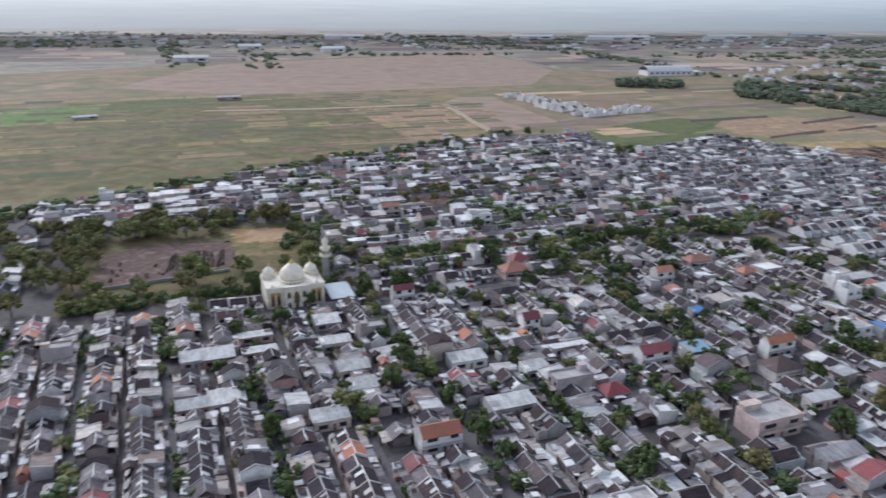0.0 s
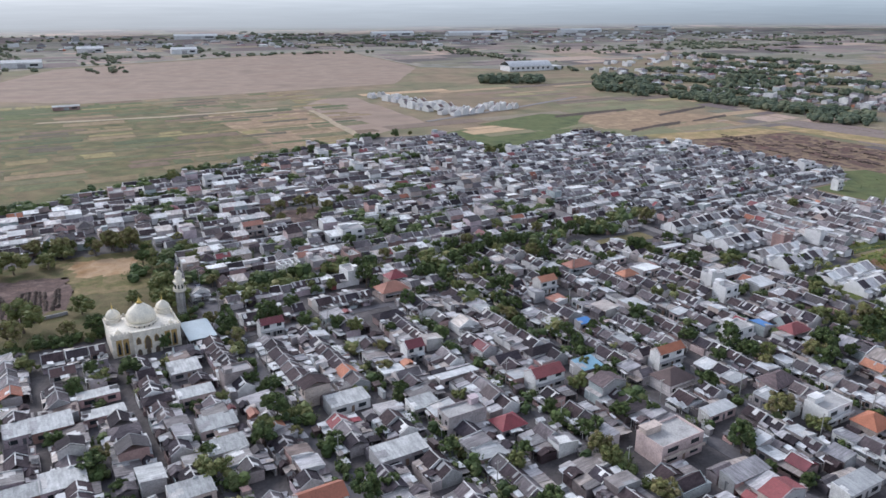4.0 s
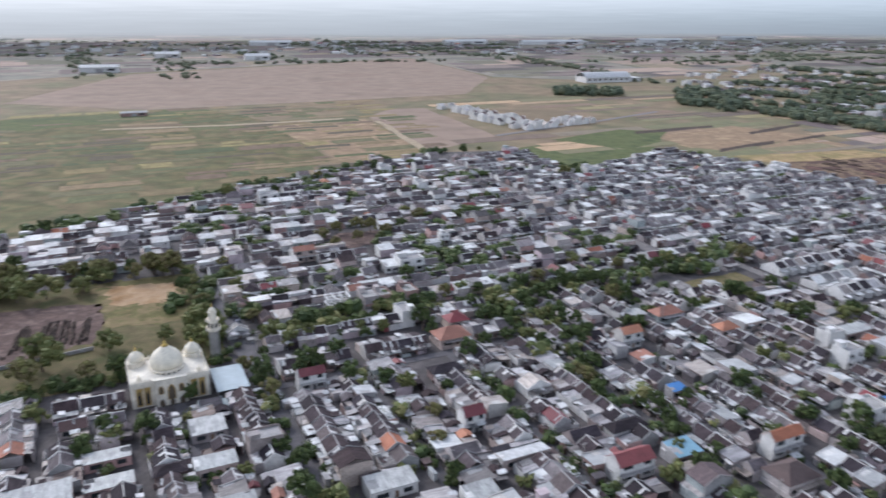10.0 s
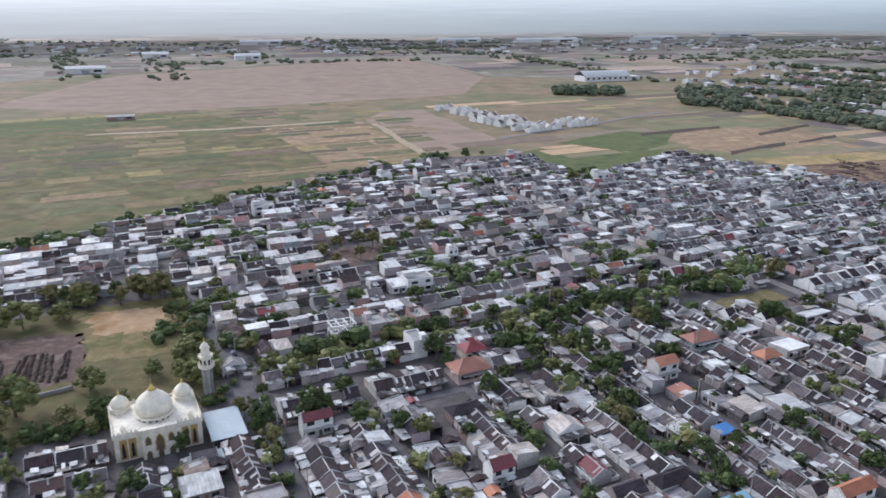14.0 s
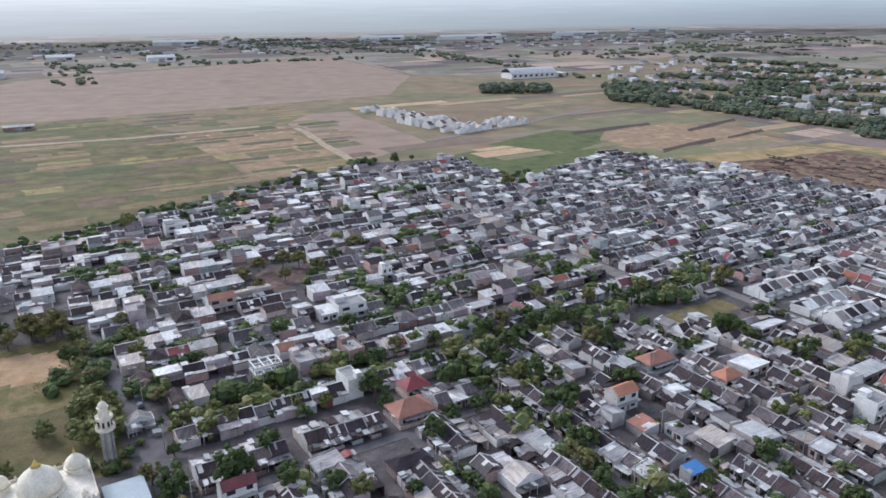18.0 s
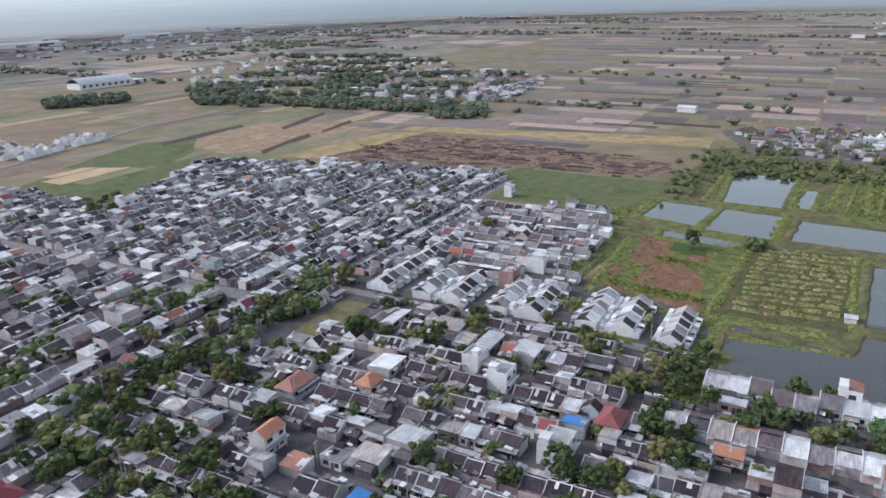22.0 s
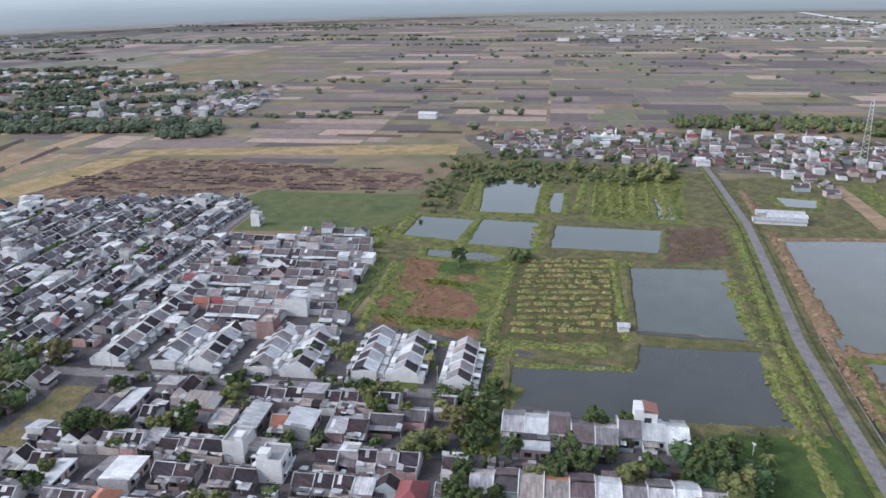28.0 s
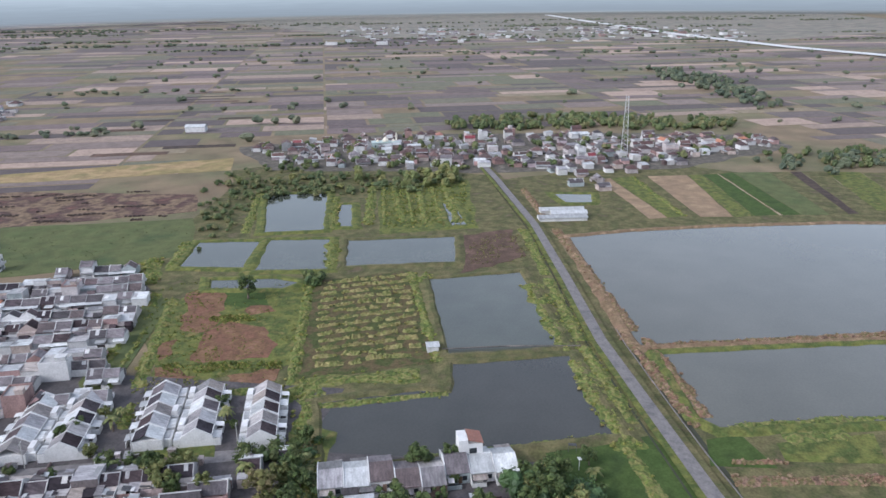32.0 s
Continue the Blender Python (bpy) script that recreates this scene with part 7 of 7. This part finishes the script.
for k, (a, b, w, n, z) in enumerate([((255, 328), (327, 358), 6, 90, 1.5), ((268, 280), (357, 309), 5, 90, 1.8), ((264, 281), (250, 322), 5, 30, 1.6), ((376, 268), (292, 236), 5, 80, 1.6), ((230, 262), (268, 272), 10, 60, 1.6),
        ((245, 285), (270, 274), 8, 40, 1.8), ((372, 213), (306, 192), 10, 130, 1.6), ((302, 190), (250, 172), 10, 110, 1.7), ((410, 318), (376, 305), 8, 50, 2.0), ((500, 348), (432, 326), 6, 80, 2.0), ((418, 370), (500, 400), 6, 60, 1.8),
        ((445, 310), (540, 336), 7, 70, 1.9), ((452, 292), (540, 322), 6, 60, 2.0), ((455, 280), (545, 306), 6, 60, 2.0), ((458, 262), (548, 290), 7, 60, 2.0), ((360, 380), (400, 392), 6, 40, 1.8), ((365, 262), (376, 258), 8, 20, 2.0),
        ((318, 362), (330, 370), 8, 30, 2.0), ((262, 346), (300, 360), 3, 30, 1.8), ((340, 378), (372, 396), 10, 60, 2.2), ((248, 336), (298, 352), 2.5, 50, 1.6), ((232, 318), (246, 324), 4, 30, 1.8), ((241, 290), (252, 296), 3, 24, 1.8), ((268, 145), (283, 98), 5, 40, 1.1), ((265, 130), (272, 112), 9, 20, .9), ((588, 166), (493, 139), 5, 60, 1.6), ((447, 301), (540, 329), 3, 40, 1.8), ((453, 286), (542, 314), 3, 40, 1.8), ((456, 271), (546, 298), 3, 40, 1.8), ((452, 225), (384, 207), 6, 60, 1.2), ((380, 206), (318, 189), 6, 70, 1.3), ((314, 188), (264, 172), 6, 70, 1.4), ((258, 176), (214, 160), 5, 30, 1.2), ((226, 248), (257, 178), 5, 50, 1.0), ((268, 282), (282, 240), 9, 70, 1.2), ((256, 266), (272, 228), 5, 40, 1.2)]):
    hedge("bank_greenery", a, b, w * 1.15, z * .62, HEDGE, 40 + k, SHRUB)
    thicket("shrubs", strip(a, b, w), int(n * .45), z * .55, LEAF_SHRUB, 40 + k, SHRUB, tall=.8, leaves=30)
for k, (a, b, w, n) in enumerate([((455, 208), (330, 170), 7, 300), ((325, 166), (272, 150), 6, 110), ((318, 165), (345, 76), 5, 150), ((540, 235), (470, 214), 6, 60), ((330, 175), (266, 153), 6, 150), ((318, 167), (362, 30), 4, 120), ((241, 147), (250, 108), 7, 60), ((250, 146), (253, 132), 3, 20)]):
    hedge("reed_belt", a, b, w, 1.0, HEDGE_RUST, 70 + k, "rust brown dry reeds along the pond road")
    thicket("dry_reeds", strip(a, b, w * .8), int(n * .5), .7, LEAF_RUST, 70 + k, "rust brown dry reeds along the pond road", tall=1.0, leaves=34)
# planted rows of the vegetable plot
hr_rows = random.Random(17)
for k in range(13):
    t = (k + .8) / 13.6
    a = (274 + 86 * t, 278 + 28 * t)
    b = (294 + 84 * t, 240 + 28 * t)
    t0 = hr_rows.uniform(.02, .1)
    while t0 < .9:
        t1 = min(.97, t0 + hr_rows.uniform(.08, .3))
        one, two = [(a[0] + (b[0] - a[0]) * q + hr_rows.uniform(-1.3, 1.3), a[1] + (b[1] - a[1]) * q) for q in (t0, t1)]
        hedge("crop_belts", one, two, hr_rows.uniform(2.6, 4.2), hr_rows.uniform(1.0, 1.8), HEDGE_CROP, 90 + k, "rows of straw yellow crop plants", cell=.6)
        t0 = t1 + hr_rows.uniform(-.01, .05)
    thicket("crop_rows", strip((a[0] + 1, a[1] - 2), (b[0] - 1, b[1] + 3), 2.0), 18, .8, LEAF_CROP, 90 + k, "rows of straw yellow crop plants", tall=.8, leaves=26)
for k, (mat, n, q) in enumerate(((LEAF_SHRUB, 40, 1.5), (LEAF_GREEN, 30, 1.9), (LEAF_MID, 26, 2.2))):
    thicket("lot_greenery", [xy(307, 168), xy(308, 160), xy(320, 158), xy(300, 157.5), xy(280, 159), xy(280, 168)], n, q, mat, 130 + k, "overgrown bushes on the lot by the pond", tall=1.0, leaves=70)
thicket("broadleaf_clump", [(214, 198), (226, 204), (232, 190), (222, 178), (208, 184)], 34, 3.2, LEAF_GREEN, 121, "dense clump of broad-leaved dark green plants", tall=1.5, leaves=170)
thicket("shrubs", [(352, 302), (364, 302), (364, 314), (352, 314)], 10, 3.2, LEAF, 120, "dark bushes at the pond corner", leaves=60)
for k, (poly, n, size, mat) in enumerate((([(258, 326), (338, 357), (356, 311), (268, 283)], 1500, .3, LEAF_SHRUB), ([(312, 334), (318, 320), (313, 314), (305, 328)], 700, .5, LEAF_SHRUB),
        ([(272, 329), (282, 290), (276, 287), (266, 325)], 1200, .5, LEAF_SHRUB), ([(430, 250), (452, 224), (402, 214), (390, 246)], 900, .4, LEAF_DRY), ([(440, 300), (530, 328), (556, 277), (452, 252)], 2600, .6, LEAF_SHRUB), ([(232, 318), (330, 372), (350, 360), (262, 300)], 2600, .4, LEAF_SHRUB),
        ([(310, 196), (378, 216), (384, 204), (264, 166), (258, 176)], 1600, .35, LEAF_MID), ([(385, 506), (440, 412), (384, 380), (332, 460)], 900, .3, LEAF_MID))):
    tufts("grass_tufts", poly, n, size, mat, 700 + k, "loose tufts of grass and weeds on the plots")
hr = random.Random(61)
DUG = [(375, 646), (456, 621), (497, 452), (439, 416), (402, 521), (335, 582)]
while len(greens.setdefault(("soil_heaps", DARK.name, "low heaps and ridges of dark dug soil"), Shape()).v) < 7000:
    x_, y_ = hr.uniform(330, 500), hr.uniform(410, 650)
    if inside(x_, y_, DUG):
        for q in range(hr.randrange(2, 9)):
            blob(greens["soil_heaps", DARK.name, "low heaps and ridges of dark dug soil"], (x_ - .36 * 2.2 * q + hr.uniform(-.6, .6), y_ + .93 * 2.2 * q + hr.uniform(-.6, .6), .2), hr.uniform(.9, 1.8), hr.uniform(.4, .9), hr, 6, 4)
for (name, mat_name, label), s_ in greens.items():
    tagged(new(name, s_.mesh(name, bpy.data.materials[mat_name])), label, "plants", kind="stuff")

# ---------------------------------------------------------------- village beyond the ponds
def village_houses(n, poly, seed, single, white, sizes=(6, 11), words="", name="village_house"):
    r, spots = random.Random(seed), []
    us, vs = [p[0] for p in poly], [p[1] for p in poly]
    tries = 0
    while len(spots) < n and tries < 6000:
        tries += 1
        u, v = r.uniform(min(us), max(us)), r.uniform(min(vs), max(vs))
        w, d = r.uniform(*sizes), r.uniform(*sizes)
        if inside(u, v, poly) and all(abs(u - a) > (w + b) * .46 or abs(v - c) > (d + e) * .46 for a, c, b, e in spots):
            spots.append((u, v, w, d))
            kind = r.choices(("hip", "tile", "sheet", "two", "flat"), (30, 34, 28, 6, 2) if single else (14, 16, 56, 4, 10))[0]
            roof = r.choices((MAROON, TILE, ORANGE, RED), (64, 31, 2, 3) if single else (34, 60, 2, 4))[0]
            house(kind, u, v, r.choice((0, 90, 180, -90)) + r.uniform(-8, 8), w, d, (roof, WHITE_WALL if r.random() < white else WALL, WHITE_SHEET if r.random() < white else SHEET),
                  r.randrange(3), False, words, 0.02, single, name, "village houses")


village_houses(215, [(690, 186), (768, 218), (800, 91), (776, -60), (730, -218), (690, -215), (636, -97), (650, 45)], 5, True, .42, (6, 11))
village_houses(12, [(570, -14), (640, 10), (650, -80), (612, -60)], 6, True, .6)
village_houses(190, [uv_of(430, 1270), uv_of(470, 960), uv_of(600, 800), uv_of(843, 848), uv_of(949, 1303), uv_of(786, 1600)], 7, False, .6, (9, 16))
village_houses(46, [uv_of(600, 800), uv_of(640, 760), uv_of(800, 830), uv_of(760, 900)], 17, False, .6, (9, 16))
village_houses(260, [uv_of(-900, 1700), uv_of(1200, 2000), uv_of(1900, 2500), uv_of(600, 2550), uv_of(-1200, 2100)], 8, False, .8, (11, 24))
village_houses(150, [uv_of(1900, 900), uv_of(2300, -200), uv_of(2900, -200), uv_of(3000, 1200)], 9, False, .8, (12, 30))
# white housing estate in the fields
for line, a0, a1, tilt in (((76, 960), (148, 838), 9, 0), ((88, 966), (160, 846), 9, 0), ((128, 806), (232, 866), 11, 0), ((140, 796), (243, 856), 11, 0), ((100, 890), (140, 822), 6, 0)):
    (x0, y0), (x1, y1), n = line, a0, a1
    for k in range(n):
        t = (k + .5) / n
        if (k * 7 + n) % 5 == 1:
            continue
        u_, v_ = uv_of(x0 + (x1 - x0) * t, y0 + (y1 - y0) * t)
        house(("estate", "estate", "flat", "estate", "estate")[k % 5], u_, v_, math.degrees(math.atan2(y1 - y0, x1 - x0) - GRID) + 180, math.hypot(x1 - x0, y1 - y0) / n * (.66, .9, .78)[k % 3], 8, (MAROON if k % 3 == 2 else TILE if k % 3 else SHEET, GLEAM if k % 3 else WHITE_WALL, WHITE_SHEET), k % 3, False,
              "white two-storey estate house in the fields", .02, True, "estate_house", "white estate houses")
street("road", [(118, 770), (245, 862), (330, 930)], 6, LANE, z=.3, label="pale concrete estate road")

all_far = bpy.data.meshes.new("houses")
vs, fs, idx = [], [], []
for k, (mat_name, sh) in enumerate(far_shapes.items()):
    base = len(vs)
    vs += sh.v
    fs += [tuple(base + i for i in f) for f in sh.f]
    idx += [k] * len(sh.f)
    all_far.materials.append(ISLAND.get(mat_name) or bpy.data.materials[mat_name])
all_far.from_pydata(vs, [], fs)
all_far.polygons.foreach_set("material_index", idx)
tagged(new("houses", all_far), "dense far quarter of small grey and white roofed houses", "houses", kind="stuff")
print(counts, len(bpy.data.objects))

# ---------------------------------------------------------------- single things out in the fields
def shed(name, x, y, turn, w, d, h, roof, wall, label, category="shed"):
    o = new(name)
    o.matrix_basis = Matrix.Translation((x, y, .05)) @ Matrix.Rotation(radians(turn), 4, "Z")
    tagged(o, label, category)
    part("wall", Shape().box(-w / 2, w / 2, -d / 2, d / 2, 0, h), wall, o)
    part("roof", gable_x(Shape(), -w / 2 - .4, w / 2 + .4, -d / 2, d / 2, h, d * .16, over=.6), roof, o)
    part("door", Shape().box(-w * .1, w * .1, -d / 2 - .08, -d / 2 + .1, .1, h * .75), CONCRETE, o)
    part("window", Shape().box(w * .2, w * .4, -d / 2 - .08, -d / 2 + .1, h * .35, h * .75), GLASS, o)
    return o


shed("barn", 709, 562, 105, 18, 11, 5, WHITE_SHEET, WHITE_WALL, "white barn with a pale blue roof among brown plots", "barn")
shed("field_hut", 300.6, 240.4, 110, 4, 3.4, 2.6, WHITE_SHEET, WHITE_WALL, "small white hut at the corner of a fish pond", "hut")
for x_, y_, n_, h_ in ((474, 206, 27, 2.2), (481.5, 203, 20, 2.8), (489, 207.5, 25, 2.4)):
    shed("long_shed", x_, y_, 105.5, n_, 6.2, h_, WHITE_SHEET, WHITE_WALL, "long low white greenhouse shed beside the road", "greenhouse")
factory = new("factory")
factory.matrix_basis = Matrix.Translation((365, 1275, .05)) @ Matrix.Rotation(radians(15), 4, "Z")
tagged(factory, "large white factory hall under a curved metal roof", "factory")
part("wall", Shape().box(-40, 40, -16, 16, 0, 8), WHITE_WALL, factory)
part("roof", folded(Shape(), [(-17 + 3.4 * k, 7.6 + 7.5 * math.sin(math.pi * k / 10)) for k in range(11)], "x", -41, 41, .3), WHITE_SHEET, factory)
for k in range(8):
    part("window", Shape().box(-36 + 9.6 * k, -32 + 9.6 * k, -16.1, -15.9, 3, 6), GLASS, factory)
part("annex", Shape().box(40, 62, -12, 10, 0, 6), WHITE_WALL, factory)
shed("field_shed", -252, 899, 20, 26, 8, 4, WHITE_SHEET, WALL, "long white shed in the grassland", "shed")
shed("field_shed", -352, 745, 35, 22, 6, 3, WHITE_SHEET, WALL, "long white shed by the green rice field", "shed")
for x, y, w in ((-280, 2200, 110), (520, 2350, 200), (-455, 1400, 60), (-430, 1730, 50), (-240, 1690, 50), (900, 2500, 160), (260, 2330, 130), (1250, 2700, 150)):
    shed("warehouse", x, y, 15, w, 24, 9, WHITE_SHEET, WHITE_WALL, "long white warehouse on the hazy plain", "warehouse")
street("highway", [(4600, 560), (3600, 310), (2900, 110), (2458, -2), (1911, -201), (1683, -323), (1400, -500), (1150, -700)], 36, PARTY, z=2.2, label="pale raised motorway crossing the plain")

village_mosque = new("village_mosque")
village_mosque.matrix_basis = Matrix.Translation((664, 364, .02)) @ Matrix.Rotation(GRID - math.pi / 2, 4, "Z") @ Matrix.Scale(.72, 4)
tagged(village_mosque, "pale turquoise village mosque with cream domes", "mosque")
MINT = material("mint_wall", [(.4, .48, .46)], rough=0.85, stain=0.15)
part("hall", Shape().box(-16, 16, -7, 7, 0, 6).box(-16.3, 16.3, -7.3, 7.3, 6, 6.4), MINT, village_mosque)
for x, q in ((0, 3.6), (-9, 1.8), (9, 1.8)):
    part("dome", moved(onion(q, 6.4, 16), x, 0), DOME, village_mosque, smooth=True)
for k in range(7):
    part("window", arch(-12 + 4 * k, -7, 1.6, 2.6, 1.2), GLASS, village_mosque)
part("turret", moved(Shape().lathe([(1.1, 0), (1.0, 11), (1.5, 11.2), (1.5, 12), (.9, 12.1), (.8, 14), (.1, 16)], 12), 13, 3), DOME, village_mosque)

mast = new("radio_mast")
mast.matrix_basis = Matrix.Translation((650.7, 170.8, 0))
tagged(mast, "tall white steel lattice mast in the village", "mast")
STEEL = material("steel_white", [(.6, .6, .6)], rough=0.5, metal=0.2, stain=0.1)


def bar(a, b, w):
    a, b = Vector(a), Vector(b)
    d = (b - a).normalized()
    e = d.cross(Vector((.3, .5, .81))).normalized() * w
    f = d.cross(e)
    return Shape().add([a + e, a + f, a - e, a - f, b + e, b + f, b - e, b - f], [(0, 1, 5, 4), (1, 2, 6, 5), (2, 3, 7, 6), (3, 0, 4, 7), (3, 2, 1, 0), (4, 5, 6, 7)])


width_at = lambda z: 2.6 - 1.7 * z / 47  # noqa: E731
for sx, sy in ((-1, -1), (1, -1), (1, 1), (-1, 1)):
    part("leg", bar((sx * width_at(0), sy * width_at(0), 0), (sx * width_at(47), sy * width_at(47), 47), .16), STEEL, mast)
for k in range(16):
    z0, z1 = k * 47 / 16, (k + 1) * 47 / 16
    a, b = width_at(z0), width_at(z1)
    for (p, q), (p2, q2) in (((-1, -1), (1, -1)), ((1, -1), (1, 1)), ((1, 1), (-1, 1)), ((-1, 1), (-1, -1))):
        part("brace", bar((p * a, q * a, z0), (p2 * b, q2 * b, z1), .09), STEEL, mast)

# ---------------------------------------------------------------- small things in the streets
frame_house = new("unfinished_house")
frame_house.matrix_basis = Matrix.Translation((*xy(116.6, 336.6), .16)) @ Matrix.Rotation(GRID, 4, "Z")
tagged(frame_house, "unfinished house of bare pale concrete posts and beams", "house")
for i in range(4):
    for j in range(3):
        x, y = -4.5 + 3 * i, -3.2 + 3.2 * j
        part("post", Shape().box(x - .18, x + .18, y - .18, y + .18, 0, 5.4), PALE, frame_house)
for z in (2.7, 5.4):
    for j in range(3):
        part("beam", Shape().box(-4.7, 4.7, -3.4 + 3.2 * j, -3.0 + 3.2 * j, z - .02, z + .32), PALE, frame_house)
    for i in range(4):
        part("beam", Shape().box(-4.72 + 3 * i, -4.28 + 3 * i, -3.4, 3.4, z + .002, z + .3), PALE, frame_house)
part("floor_slab", Shape().box(-4.6, 4.6, -3.3, 3.3, 2.45, 2.67), CONCRETE, frame_house)

WOODPOLE = material("pole_concrete", [(.34, .33, .31)], rough=0.9, stain=0.2)
pole = new("utility_pole")
tagged(pole, "grey concrete utility pole with a crossarm and insulators", "pole", "utility poles")
part("shaft", Shape().lathe([(.16, 0), (.1, 8.2)], 8), WOODPOLE, pole)
part("crossarm", Shape().box(-.9, .9, -.06, .06, 7.6, 7.74), WOODPOLE, pole)
for x in (-.8, 0, .8):
    part("insulator", Shape().lathe([(.07, 7.74), (.09, 7.85), (.03, 8.0)], 6, x, 0), PALE, pole)
pole.matrix_basis = Matrix.Translation((*xy(177, 140), .2)) @ Matrix.Rotation(GRID, 4, "Z")
for u_, v0, n, step in ((177, 168, 5, 30), (142, 118, 6, 28), (108, 130, 6, 28), (77.6, 190, 6, 30), (202, 130, 6, 28), (228, 130, 6, 28), (314, 180, 5, 28)):
    for k in range(n):
        copy_thing(pole, Matrix.Translation((*xy(u_, v0 + step * k), .2)) @ Matrix.Rotation(GRID, 4, "Z"))
for k in range(7):
    copy_thing(pole, Matrix.Translation((*xy(112 + 30 * k, 325.6), .2)) @ Matrix.Rotation(GRID + math.pi / 2, 4, "Z"))


def car(x, y, turn, paint, label):
    root = new("car")
    root.matrix_basis = Matrix.Translation((x, y, .24)) @ Matrix.Rotation(radians(turn), 4, "Z")
    tagged(root, label, "car")
    side = [(-2.1, .35), (2.1, .35), (2.1, .85), (1.1, .95), (-2.0, 1.0), (-2.1, .9)]
    cab = [(-1.9, .98), (1.15, .93), (.55, 1.5), (-1.6, 1.55)]
    for n, prof, w, m in (("body", side, .85, paint), ("cabin", cab, .74, GLASS), ("roof", [(-1.58, 1.54), (.52, 1.49), (.5, 1.56), (-1.55, 1.61)], .72, paint)):
        k = len(prof)
        part(n, Shape().add([(a, q, b) for q in (-w, w) for a, b in prof], [tuple(range(k)), tuple(reversed(range(k, 2 * k)))] + [(i, k + i, k + (i + 1) % k, (i + 1) % k) for i in range(k)]), m, root)
    for a in (-1.35, 1.35):
        for q in (-.78, .78):
            wheel = part("wheel", Shape().lathe([(.31, -.1), (.31, .1)], 12), TYRE, root)
            wheel.matrix_basis = Matrix.Translation((a, q, .31)) @ Matrix.Rotation(math.pi / 2, 4, "X")
            part("rim", Shape().lathe([(.19, -.115), (.19, .115)], 10), CONCRETE, wheel)


TYRE = material("tyre", [(.02, .02, .02)], rough=0.9, stain=0.1)
WHITE_PAINT = material("car_white", [(.7, .7, .7)], rough=0.25, stain=0.05)
DARK_PAINT = material("car_dark", [(.03, .04, .09)], rough=0.25, stain=0.05)
car(141.8, 329.6, 110, WHITE_PAINT, "white family car parked in a lane")
car(61.4, 321.4, 112, WHITE_PAINT, "white van on the tree-lined street")
car(212.6, 354.3, 21, DARK_PAINT, "dark blue car parked at the crossing")
SILVER_PAINT = material("car_silver", [(.4, .4, .41)], rough=0.25, metal=0.3, stain=0.05)
for u_, v_, turn, paint, words in ((130, 320.6, 0, SILVER_PAINT, "silver car on the tree-lined boulevard"), (206, 323.4, 180, WHITE_PAINT, "white car on the tree-lined boulevard"), (258, 320.6, 0, DARK_PAINT, "dark blue car on the boulevard"),
                                   (175.2, 262, 90, SILVER_PAINT, "silver car parked in a narrow street"), (312.2, 250, 90, WHITE_PAINT, "white car parked beside the pale terraces"), (76.4, 338, 90, DARK_PAINT, "dark car on the street past the minaret")):
    car(*xy(u_, v_), math.degrees(GRID) + turn, paint, words)
